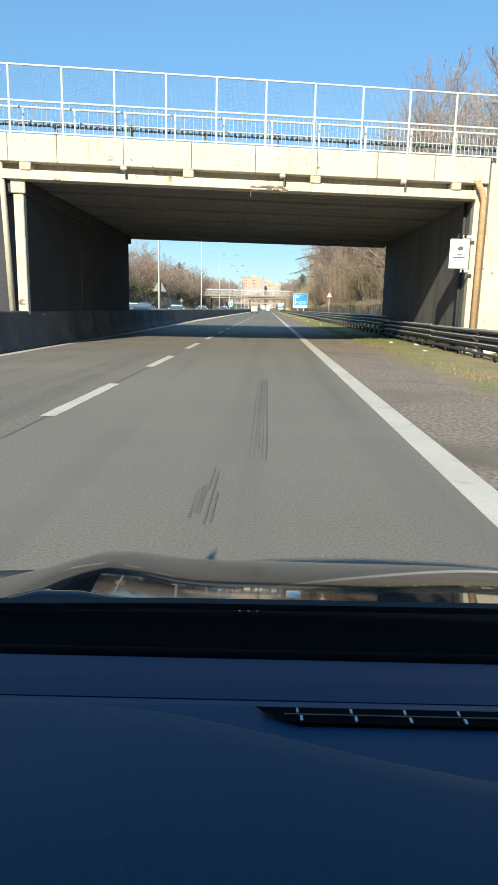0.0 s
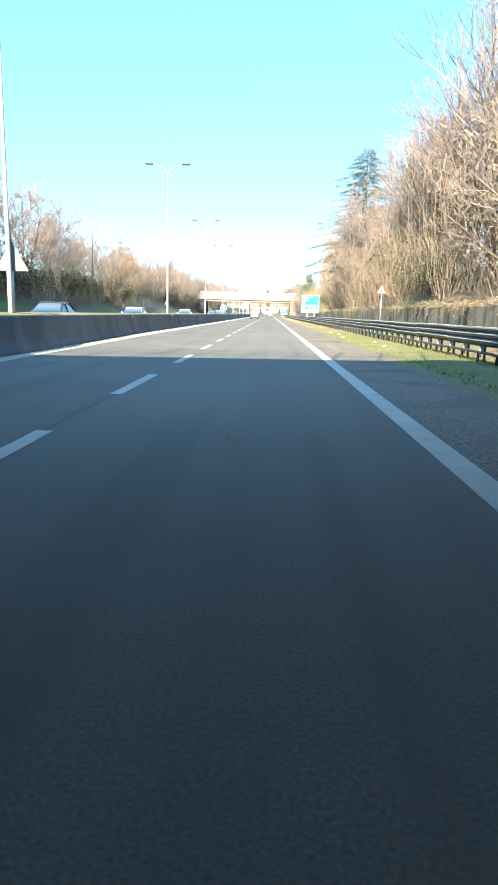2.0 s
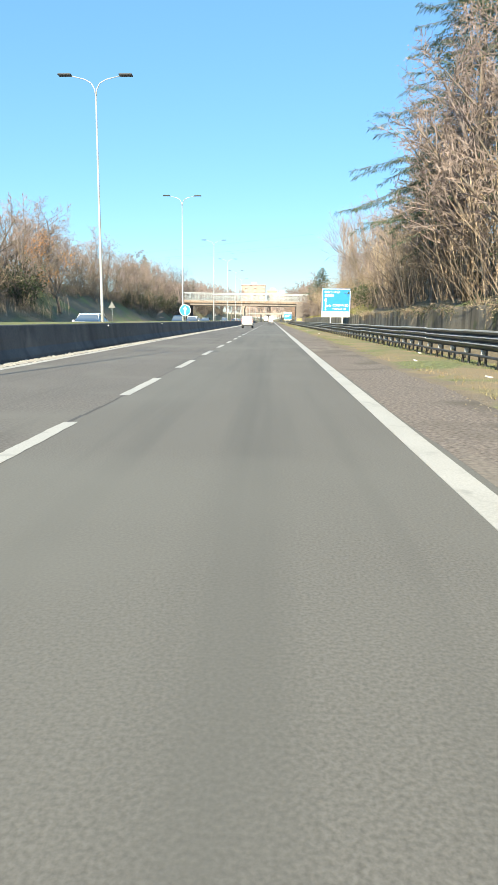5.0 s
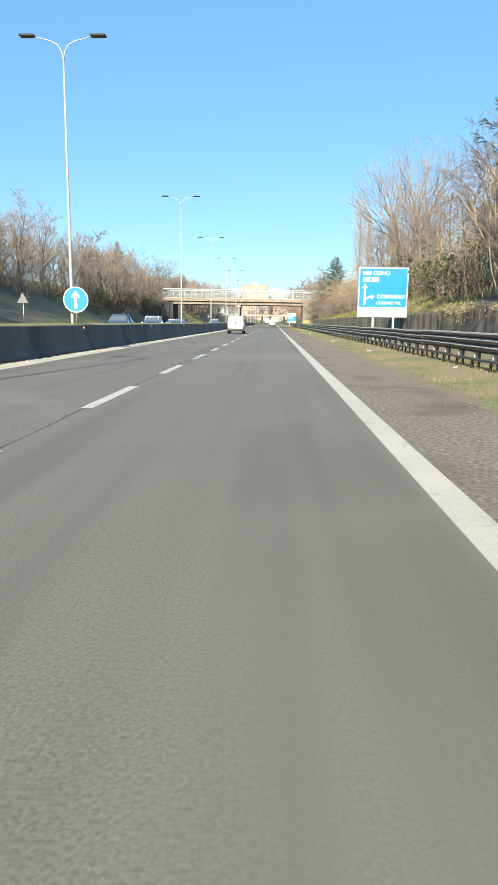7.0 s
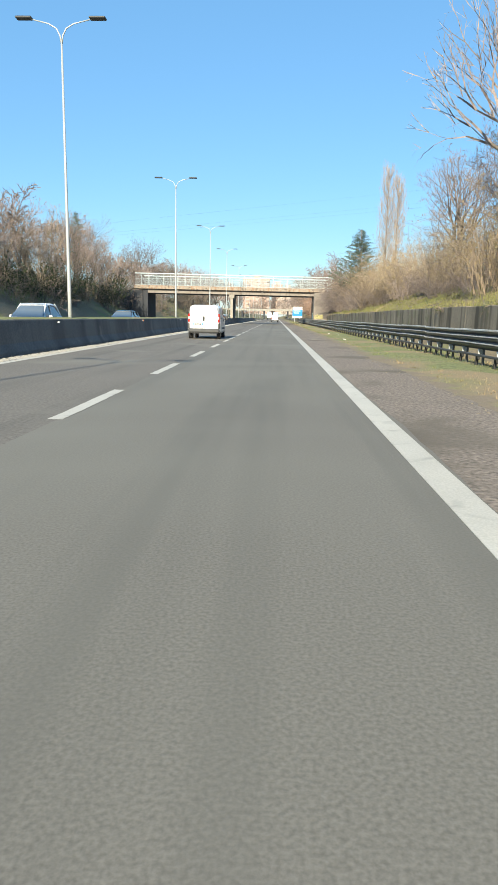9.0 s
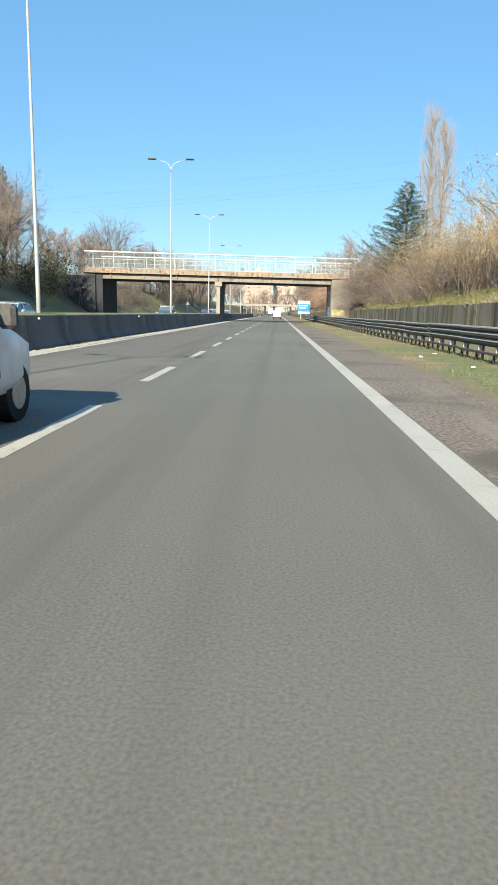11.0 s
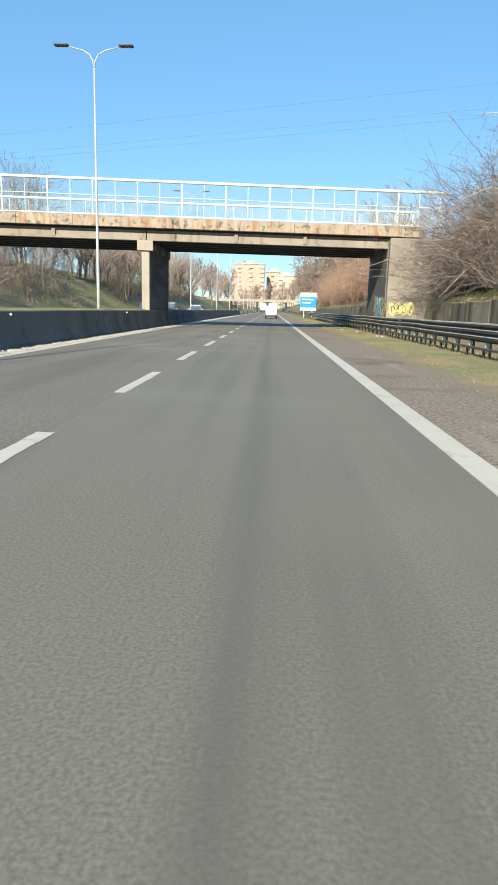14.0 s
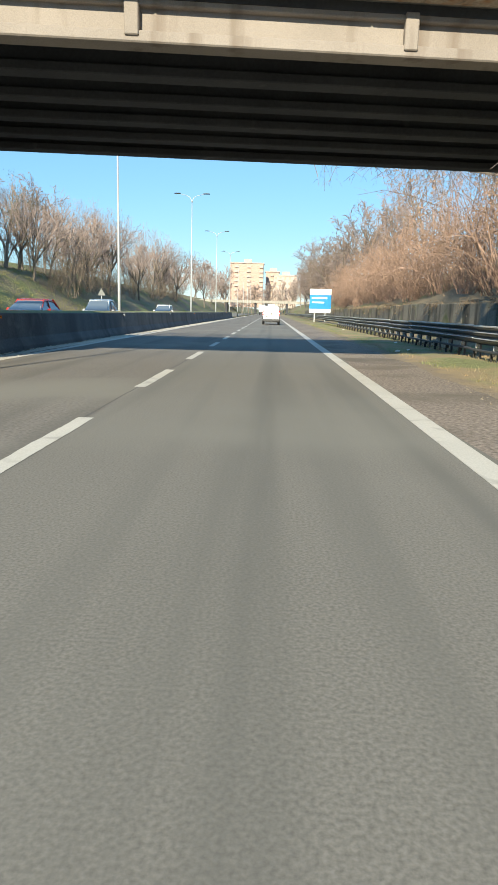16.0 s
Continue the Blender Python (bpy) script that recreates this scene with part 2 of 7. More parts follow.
ORANGELEAF = surface("orange_leaves", (0.33, 0.145, 0.04), (0.50, 0.25, 0.09), 0.9, 0.85, fine=5.0, bump=0.0, vary=0.2)
BROWNLEAF = surface("brown_leaves", (0.17, 0.118, 0.075), (0.32, 0.232, 0.148), 0.9, 0.9, fine=5.0, bump=0.0, vary=0.25)
GREENLEAF = surface("ivy_leaves", (0.024, 0.036, 0.016), (0.068, 0.085, 0.036), 0.9, 0.8, fine=5.0, bump=0.0, vary=0.25)
YELLOWLEAF = surface("straw_leaves", (0.20, 0.15, 0.08), (0.37, 0.29, 0.16), 0.9, 0.85, fine=5.0, bump=0.0, vary=0.25)
NEEDLE = surface("conifer_needles", (0.045, 0.078, 0.05), (0.105, 0.150, 0.088), 0.9, 0.85, fine=6.0, bump=0.0, vary=0.15)
WHITECAR = surface("white_car_paint", (0.76, 0.77, 0.78), (0.82, 0.82, 0.82), 1.0, 0.22, fine=3.0, bump=0.0)
SILVERCAR = surface("silver_car_paint", (0.48, 0.50, 0.52), (0.56, 0.58, 0.6), 1.0, 0.28, 0.4, fine=3.0, bump=0.0)
DARKCAR = surface("dark_car_paint", (0.02, 0.025, 0.035), (0.035, 0.04, 0.05), 1.0, 0.2, 0.2, fine=3.0, bump=0.0)
GREYPLASTIC = surface("grey_plastic", (0.05, 0.052, 0.055), (0.09, 0.09, 0.095), 3.0, 0.7, fine=30.0, bump=0.1)
RUBBER = surface("tyre_rubber", (0.012, 0.012, 0.012), (0.03, 0.03, 0.03), 6.0, 0.9, fine=30.0, bump=0.2)
# Blue-grey base stands in for sky reflected in the car windows.
WINDOW = glass("car_glass", (0.10, 0.13, 0.17))
HULL = surface("grey_blue_facade", (0.36, 0.31, 0.285), (0.45, 0.39, 0.36), 0.1, 0.9, fine=1.0, bump=0.0)
# Window tone paled towards the wall, putting distance haze into the colour.
HAZEWINDOW = surface("haze_paled_window", (0.36, 0.27, 0.22), (0.44, 0.34, 0.28), 0.3, 0.8, fine=2.0, bump=0.0)
BRICKWALL = surface("pinkish_facade", (0.38, 0.265, 0.225), (0.46, 0.335, 0.29), 0.1, 0.9, fine=1.2, bump=0.0)
TRUCKBLUE = surface("truck_blue_paint", (0.06, 0.22, 0.5), (0.09, 0.28, 0.58), 0.5, 0.35, fine=3.0, bump=0.0)
REDCAR = surface("red_car_paint", (0.35, 0.03, 0.03), (0.42, 0.045, 0.04), 1.0, 0.25, fine=3.0, bump=0.0)
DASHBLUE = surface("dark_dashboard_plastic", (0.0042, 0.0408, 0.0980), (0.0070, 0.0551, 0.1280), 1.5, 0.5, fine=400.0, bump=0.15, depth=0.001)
# Band and hood tones hold reflections off the windscreen, over one dashboard plastic.
DASHBAND = surface("dashboard_reflection_band", (0.0043, 0.0294, 0.0804), (0.0072, 0.0397, 0.1050), 1.5, 0.5, fine=400.0, bump=0.15, depth=0.001)
DASHHOOD = surface("instrument_hood_reflection", (0.0051, 0.0430, 0.0922), (0.0086, 0.0580, 0.1204), 1.5, 0.5, fine=400.0, bump=0.15, depth=0.001)
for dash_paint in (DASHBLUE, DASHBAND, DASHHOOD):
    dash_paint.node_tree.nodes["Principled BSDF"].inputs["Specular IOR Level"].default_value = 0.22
VENTBLACK = surface("matt_black_plastic", (0.003, 0.003, 0.004), (0.006, 0.006, 0.007), 3.0, 0.92, fine=30.0, bump=0.0)
VENTBLACK.node_tree.nodes["Principled BSDF"].inputs["Specular IOR Level"].default_value = 0.05
BONNET = glass("dark_bonnet_paint", (0.015, 0.018, 0.022))
BONNET.node_tree.nodes["Principled BSDF"].inputs["Specular IOR Level"].default_value = 0.45
YELLOWPAINT = surface("yellow_spray_paint", (0.40, 0.36, 0.14), (0.52, 0.48, 0.23), 4.0, 0.6, fine=20.0, bump=0.1)
BLUEPAINT = surface("blue_spray_paint", (0.22, 0.45, 0.60), (0.32, 0.55, 0.68), 4.0, 0.6, fine=20.0, bump=0.1)
LITTER = surface("pale_litter", (0.55, 0.54, 0.50), (0.75, 0.74, 0.70), 4.0, 0.7, fine=20.0, bump=0.1)
DEBRIS = surface("dry_leaf_dirt", (0.34, 0.305, 0.25), (0.62, 0.57, 0.48), 3.0, 0.95, fine=25.0, bump=0.5, depth=0.02)
CRUMB = surface("soil_crumbs", (0.13, 0.11, 0.08), (0.25, 0.21, 0.155), 3.0, 0.95, fine=25.0, bump=0.5, depth=0.02)
BLADE = surface("grass_blades", (0.125, 0.138, 0.046), (0.235, 0.235, 0.092), 0.25, 0.95, fine=4.0, bump=0.0, spots=((0.27, 0.22, 0.12), 0.35, 0.52, 0.66))
DRYBLADE = surface("dry_grass_blades", (0.133, 0.151, 0.059), (0.237, 0.252, 0.114), 0.25, 0.95, fine=4.0, bump=0.0, spots=((0.30, 0.225, 0.135), 0.35, 0.46, 0.60))
BANKGRASS = surface("bank_grass_blades", (0.1406, 0.1467, 0.0522), (0.2299, 0.2223, 0.0864), 0.4, 0.95, fine=4.0, bump=0.0, spots=((0.30, 0.25, 0.14), 0.4, 0.55, 0.68))
SEAM = surface("tar_seam", (0.076, 0.071, 0.066), (0.104, 0.098, 0.090), 3.0, 0.8, fine=30.0, bump=0.1)
SKID = surface("skid_rubber", (0.098, 0.096, 0.086), (0.128, 0.125, 0.112), 1.2, 0.85, fine=14.0, bump=0.05)
PINKSTONE = surface("pinkish_mortar", (0.42, 0.31, 0.26), (0.55, 0.42, 0.36), 4.0, 0.9, fine=25.0, bump=0.3)
SCAR = surface("spalled_concrete", (0.07, 0.055, 0.045), (0.24, 0.19, 0.15), 6.0, 0.95, fine=30.0, bump=0.6)
OLDRUST = surface("rusty_steel", (0.13, 0.06, 0.03), (0.22, 0.10, 0.05), 6.0, 0.9, fine=40.0, bump=0.3)
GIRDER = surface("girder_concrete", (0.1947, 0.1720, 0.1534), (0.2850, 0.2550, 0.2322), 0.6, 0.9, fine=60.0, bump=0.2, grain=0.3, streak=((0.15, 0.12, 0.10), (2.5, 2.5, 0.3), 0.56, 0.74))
GREYTWIG = surface("grey_twigs", (0.10, 0.083, 0.078), (0.29, 0.238, 0.222), 0.5, 0.95, fine=5.0, bump=0.0, vary=0.3)
REDSTEM = surface("red_brown_stems", (0.17, 0.108, 0.08), (0.36, 0.245, 0.19), 0.5, 0.95, fine=5.0, bump=0.0, vary=0.3)
REDLEAF = surface("red_brown_leaves", (0.18, 0.115, 0.08), (0.35, 0.235, 0.17), 0.9, 0.9, fine=5.0, bump=0.0, vary=0.25)
RUSTPIPE = surface("rust_stained_pipe", (0.36, 0.22, 0.12), (0.52, 0.36, 0.22), 1.5, 0.8, fine=20.0, bump=0.1)
# Darker copy of the abutment concrete, with the side's shade in its colour.
SHADEDABUT = surface("shaded_abutment_concrete", (0.10, 0.102, 0.108), (0.18, 0.18, 0.182), 0.8, 0.9, fine=18.0, bump=0.25, streak=((0.07, 0.07, 0.072), (1.4, 1.4, 0.22), 0.54, 0.78))
SIGNBACK = surface("grey_sign_back", (0.13, 0.14, 0.14), (0.19, 0.20, 0.20), 2.0, 0.6, 0.2, fine=14.0, bump=0.1)
DRYLEAF = surface("dead_creeper_leaves", (0.20, 0.165, 0.11), (0.38, 0.32, 0.22), 0.9, 0.9, fine=5.0, bump=0.0, vary=0.2)
POPLARTWIG = surface("poplar_twigs", (0.26, 0.222, 0.202), (0.42, 0.365, 0.338), 0.5, 0.95, fine=5.0, bump=0.0, vary=0.1)


# ---- building helpers ----
def mesh_of(name, verts, faces, material, smooth=False):
    me = bpy.data.meshes.new(name)
    me.from_pydata([tuple(v) for v in verts], [], faces)
    me.update()
    me.materials.append(material)
    if smooth:
        me.polygons.foreach_set("use_smooth", [len(p.vertices) <= 4 for p in me.polygons])
    return me


def part(name, geo, material, parent=None, label="", smooth=False):
    """One mesh object from a Geo, under its thing."""
    ob = new(name, mesh_of(name, geo.v, geo.f, material, smooth))
    if parent:
        ob.parent = parent
    return tagged(ob, label)


def thing(name, label, category, group="", kind="", at=None):
    ob = new(name)
    ob.empty_display_size = 0.3
    if at is not None:
        ob.matrix_basis = at
    return tagged(ob, label, category, group, kind)


class Geo:
    """A list of vertices and faces that grows by simple solids."""

    def __init__(self):
        self.v, self.f = [], []

    def solid(self, corners, quads):
        n = len(self.v)
        self.v += corners
        self.f += [tuple(n + i for i in q) for q in quads]
        return self

    def box(self, x0, x1, y0, y1, z0, z1, skew=0.0, bevel=0.0):
        c = bevel
        def at(x, y, z):
            return (x, y + skew * x, z)
        if not c:
            p = [at(x, y, z) for z in (z0, z1) for y in (y0, y1) for x in (x0, x1)]
            return self.solid(p, [(0, 2, 3, 1), (4, 5, 7, 6), (0, 1, 5, 4), (2, 6, 7, 3), (0, 4, 6, 2), (1, 3, 7, 5)])
        p = []
        for z, s in ((z0, c), (z0 + c, 0), (z1 - c, 0), (z1, c)):
            p += [at(x0 + s, y0 + c, z), at(x0 + c, y0 + s, z), at(x1 - c, y0 + s, z), at(x1 - s, y0 + c, z),
                  at(x1 - s, y1 - c, z), at(x1 - c, y1 - s, z), at(x0 + c, y1 - s, z), at(x0 + s, y1 - c, z)]
        q = [tuple(reversed(range(8))), tuple(range(24, 32))]
        for k in range(3):
            for i in range(8):
                j = (i + 1) % 8
                q.append((8 * k + i, 8 * k + j, 8 * k + 8 + j, 8 * k + 8 + i))
        return self.solid(p, q)

    def tube(self, a, b, r0, r1=None, sides=6, caps=False):
        a, b = Vector(a), Vector(b)
        r1 = r0 if r1 is None else r1
        w = b - a
        if w.length < 1e-6:
            return self
        w.normalize()
        u = w.orthogonal().normalized()
        t = w.cross(u)
        n = len(self.v)
        for c, r in ((a, r0), (b, r1)):
            for i in range(sides):
                g = 2 * math.pi * i / sides
                self.v.append(tuple(c + r * (math.cos(g) * u + math.sin(g) * t)))
        for i in range(sides):
            j = (i + 1) % sides
            self.f.append((n + i, n + j, n + sides + j, n + sides + i))
        if caps:
            self.f.append(tuple(n + i for i in reversed(range(sides))))
            self.f.append(tuple(n + sides + i for i in range(sides)))
        return self

    def pipe(self, points, radii, sides=8, caps=True):
        """A bent tube through points."""
        pts = [Vector(p) for p in points]
        n = len(self.v)
        up = Vector((0, 1, 0))
        for i, p in enumerate(pts):
            w = (pts[min(i + 1, len(pts) - 1)] - pts[max(i - 1, 0)]).normalized()
            u = w.cross(up)
            u = u.normalized() if u.length > 1e-3 else w.orthogonal().normalized()
            t = w.cross(u)
            r = radii[i] if isinstance(radii, (list, tuple)) else radii
            for k in range(sides):
                g = 2 * math.pi * k / sides
                self.v.append(tuple(p + r * (math.cos(g) * u + math.sin(g) * t)))
        for i in range(len(pts) - 1):
            for k in range(sides):
                j = (k + 1) % sides
                self.f.append((n + i * sides + k, n + i * sides + j, n + (i + 1) * sides + j, n + (i + 1) * sides + k))
        if caps:
            self.f.append(tuple(n + i for i in reversed(range(sides))))
            self.f.append(tuple(n + (len(pts) - 1) * sides + i for i in range(sides)))
        return self

    def extrude_y(self, profile, y0, y1, closed=True, cap=True):
        """A profile of (x, z) drawn along y."""
        n, k = len(self.v), len(profile)
        self.v += [(x, y0, z) for x, z in profile] + [(x, y1, z) for x, z in profile]
        for i in range(k if closed else k - 1):
            j = (i + 1) % k
            self.f.append((n + i, n + k + i, n + k + j, n + j))
        if closed and cap:
            self.f.append(tuple(n + i for i in range(k)))
            self.f.append(tuple(n + k + i for i in reversed(range(k))))
        return self

    def disc(self, c, r, y, sides=28, thick=0.02):
        """A round plate that faces -y."""
        n = len(self.v)
        for yy in (y, y + thick):
            self.v += [(c[0] + r * math.cos(2 * math.pi * i / sides), yy, c[1] + r * math.sin(2 * math.pi * i / sides)) for i in range(sides)]
        self.f.append(tuple(n + i for i in range(sides)))
        self.f.append(tuple(n + sides + i for i in reversed(range(sides))))
        for i in range(sides):
            j = (i + 1) % sides
            self.f.append((n + i, n + sides + i, n + sides + j, n + j))
        return self

    def plate(self, outline, y, thick=0.02):
        """A flat outline of (x, z) that faces -y, with thickness."""
        n, k = len(self.v), len(outline)
        self.v += [(x, y, z) for x, z in outline] + [(x, y + thick, z) for x, z in outline]
        self.f.append(tuple(n + i for i in range(k)))
        self.f.append(tuple(n + k + i for i in reversed(range(k))))
        for i in range(k):
            j = (i + 1) % k
            self.f.append((n + i, n + k + i, n + k + j, n + j))
        return self


def wobble(x, y, s=1.0, seed=0.0):
    return noise.noise(Vector((x * s + seed, y * s - seed, seed * 1.7)))


# ---- ground: one sheet to the horizon, with the road lying in a cutting ----
WALL_X = 11.0
Y0, Y1 = -60.0, 640.0


def ground_z(x, y):
    """Height of the ground beside the road."""
    if -18.6 <= x <= 8.6:
        return -0.03
    if x > 8.6:
        if x <= WALL_X + 0.05:
            return -0.03 + 0.5 * min(1.0, (x - 8.6) / 2.2)
        top = 1.72 + 0.2 * wobble(0.0, y, 0.05, 3.1)
        s = min(1.0, (x - WALL_X - 0.2) / 8.5)
        h = top + (5.5 - top) * max(0.0, s) ** 0.85
        return h + 0.25 * wobble(x, y, 0.18, 1.0) * min(1.0, max(0.0, s) * 3)
    s = min(1.0, (-18.6 - x) / 10.5)
    rise = 2.2 * max(0.0, min(1.0, (-30.0 - x) / 6.0))
    return -0.03 + rise + 5.5 * s * s * (3 - 2 * s) + 0.3 * wobble(x, y, 0.15, 2.0) * min(1.0, s * 3)


def build_ground():
    g = Geo()
    xs = [-2500, -900, -300, -120, -70, -50, -40, -34] + [-31 + 1.0 * i for i in range(13)] + [-18.6, -12, -6.2, -4.6, 0, 4, 5.4, 6, 6.5, 7, 7.5, 8, 8.6, 9.4, 10.2, 10.8, 11.05, 11.22]
    xs += [11.6 + 0.8 * i for i in range(14)] + [24, 28, 34, 42, 60, 120, 300, 900, 2500]
    ys = [-2500, -900, -300, -120] + [-60 + 4.0 * i for i in range(106)] + [372 + 12 * i for i in range(34)] + [800, 1000, 1600, 2600, 4500]
    for y in ys:
        for x in xs:
            g.v.append((x, y, ground_z(x, y)))
    k = len(xs)
    for j in range(len(ys) - 1):
        for i in range(k - 1):
            g.f.append((j * k + i, j * k + i + 1, (j + 1) * k + i + 1, (j + 1) * k + i))
    ob = part("ground", g, GROUND, label="brown soil and thin grass on the banks of the cutting", smooth=True)
    tagged(ob, category="ground", kind="structure")


build_ground()

road = tagged(part("road", Geo().box(0.02, 5.35, Y0, Y1, -0.3, 0.0), ASPHALT, label="worn grey asphalt of the inner lane"), category="road", kind="structure")
road_outer = tagged(part("road_outer_lane", Geo().box(-4.55, 0.02, Y0, Y1, -0.3, 0.0), OLDASPHALT, label="older brownish asphalt of the outer lane"), category="road", kind="structure")
road_far = tagged(part("road_oncoming", Geo().box(-18.2, -6.35, Y0, Y1, -0.3, 0.0), ASPHALT, label="grey asphalt carriageway for oncoming traffic"), category="road", kind="structure")


def strip(x_in, x_out, z, step=0.5, rough=0.15, seed=0.0, y0=-40.0, y1=520.0, crown=0.0, bent=0.0):
    """A strip along the road with an uneven outer and inner edge."""
    g = Geo()
    n = int((y1 - y0) / step)
    for i in range(n + 1):
        y = y0 + i * step
        bend = bent * max(0.0, min(1.0, (60.0 - y) / 22.0))
        a = bend + x_in + rough * (wobble(0, y, 0.35, seed) + 0.5 * wobble(0, y, 1.7, seed + 5))
        b = bend + x_out + rough * (wobble(0, y, 0.3, seed + 9) + 0.5 * wobble(0, y, 1.5, seed + 15))
        g.v += [(a, y, z), ((a + b) / 2, y, z + crown), (b, y, z)]
    for i in range(n):
        for j in range(2):
            g.f.append((3 * i + j, 3 * i + j + 1, 3 * i + 4 + j, 3 * i + 3 + j))
    return g


shoulder = tagged(part("road_shoulder", strip(3.88, 5.62, 0.002, rough=0.1, seed=2.0), SHOULDER, label="coarse brownish asphalt shoulder beside the edge line"), category="shoulder", kind="structure")
for mat_, y0_, y1_, text in ((DRYGRASS, -40.0, 24.0, "short dry grass verge before the cream overpass"), (GRASS, 24.0, 72.0, "short green grass verge under the guard rail"), (DRYGRASS, 72.0, 520.0, "short dry grass verge under the guard rail")):
    tagged(part("grass_verge", strip(5.42, 8.7, 0.004, step=0.2, rough=0.2, seed=4.0, crown=0.07, y0=y0_, y1=y1_), mat_, label=text), category="verge", kind="structure")

# ---- road markings ----
edge_right = tagged(part("edge_line", Geo().box(3.6, 3.86, -40, 600, 0.0, 0.004), PAINT, label="solid white painted edge line"), category="road marking", kind="structure")
edge_left = tagged(part("edge_line", strip(-4.05, -3.82, 0.003, step=1.0, rough=0.03, seed=7.0, y1=600, bent=0.2), PAINT, label="dusty white painted edge line beside the barrier"), category="road marking", kind="structure")
lane_line = thing("lane_line", "broken white painted lane line", "road marking", kind="structure")


def dash_geo(seed):
    """A painted dash with worn, uneven edges."""
    g = Geo()
    n = 30
    for i in range(n + 1):
        y = 3.05 * i / n
        a, b = (0.012 * wobble(s, y, 3.0, seed) + 0.008 * wobble(s, y, 11.0, seed + 2) for s in (1.0, 5.0))
        e = 0.02 * wobble(2.0, y, 2.0, seed) if i in (0, n) else 0.0
        g.v += [(-0.085 + a, y + e, 0.004), (0.0, y - e, 0.004), (0.085 + b, y - e, 0.004)]
    for i in range(n):
        for k in range(2):
            g.f.append((3 * i + k, 3 * i + k + 1, 3 * i + 4 + k, 3 * i + 3 + k))
    return g


dash_meshes = [mesh_of("dash", d.v, d.f, PAINT) for d in (dash_geo(0.7), dash_geo(4.1), dash_geo(9.3))]


def dash_starts():
    for k in range(-6, 100):
        y = 6.0 * k
        yield y + (1.97 if y < 82 else 1.74 if y < 172 else 0.24)


for k, y in enumerate(dash_starts()):
    d = new("dash", dash_meshes[k * 7 % 3])
    d.location = (0, y, 0)
    d.parent = lane_line

dirt_line = tagged(part("dirt_line", strip(-4.42, -4.08, 0.004, step=0.3, rough=0.16, seed=6.0, y0=35.0, y1=420, crown=0.02, bent=0.34), DEBRIS, label="pale dust and dry leaves swept against the barrier"), category="dirt", kind="structure")

# ---- central barrier ----
BAR_PROFILE = [(-4.62, 0.0), (-4.64, 0.10), (-4.78, 0.32), (-4.86, 0.94), (-4.88, 0.97), (-5.05, 0.97), (-5.05, 0.0)]


def build_barrier():
    bar = thing("barrier", "row of stained grey concrete barrier blocks", "barrier", kind="structure")
    mesh = mesh_of("barrier_block", *(lambda g: (g.v, g.f))(Geo().extrude_y(BAR_PROFILE, 0.0, 5.145)), BARRIER)
    other = mesh_of("barrier_block_far", *(lambda g: (g.v, g.f))(Geo().extrude_y([(-10.95 - x, z) for x, z in reversed(BAR_PROFILE)], 0.0, 5.145)), BARRIER)
    for k in range(-11, 80):
        y = 141.3 + 5.15 * (k - 38)
        for me in (mesh, other):
            o = new("barrier_block", me)
            near = max(0.0, min(1.0, (60.0 - y) / 22.0)) * 0.72
            o.location = ((near if me is mesh else 0.0) + 0.004 * math.sin(k * 2.3), y, 0.003 * math.sin(k * 1.7))
            o.parent = bar
    fill = tagged(part("barrier_fill", strip(-4.93, -6.0, 0.93, rough=0.015, seed=3.0, y1=540, crown=0.10), BLADE, label="weedy soil between the two barrier rows"), category="soil", kind="structure")


build_barrier()


def build_reflectors():
    """Small reflectors on the road side of the barrier, at each lamp and half-way between."""
    for k in range(-2, 24):
        y = 48.0 + 14.05 * k
        r = thing("barrier_reflector", "small white and orange reflector on the face of the barrier", "reflector", "reflectors on the barrier", at=pose(-4.87 + 0.72 * max(0.0, min(1.0, (60.0 - y) / 22.0)), y, 0.84))
        part("bracket", Geo().box(-0.03, 0.06, -0.012, 0.012, 0.02, 0.05), GALV, r)
        part("lens", Geo().box(0.05, 0.10, -0.015, 0.015, 0.0, 0.07, bevel=0.006), POLE if k % 3 else ORANGELENS, r)


build_reflectors()


# ---- guard rail ----
RAIL_X = 7.9


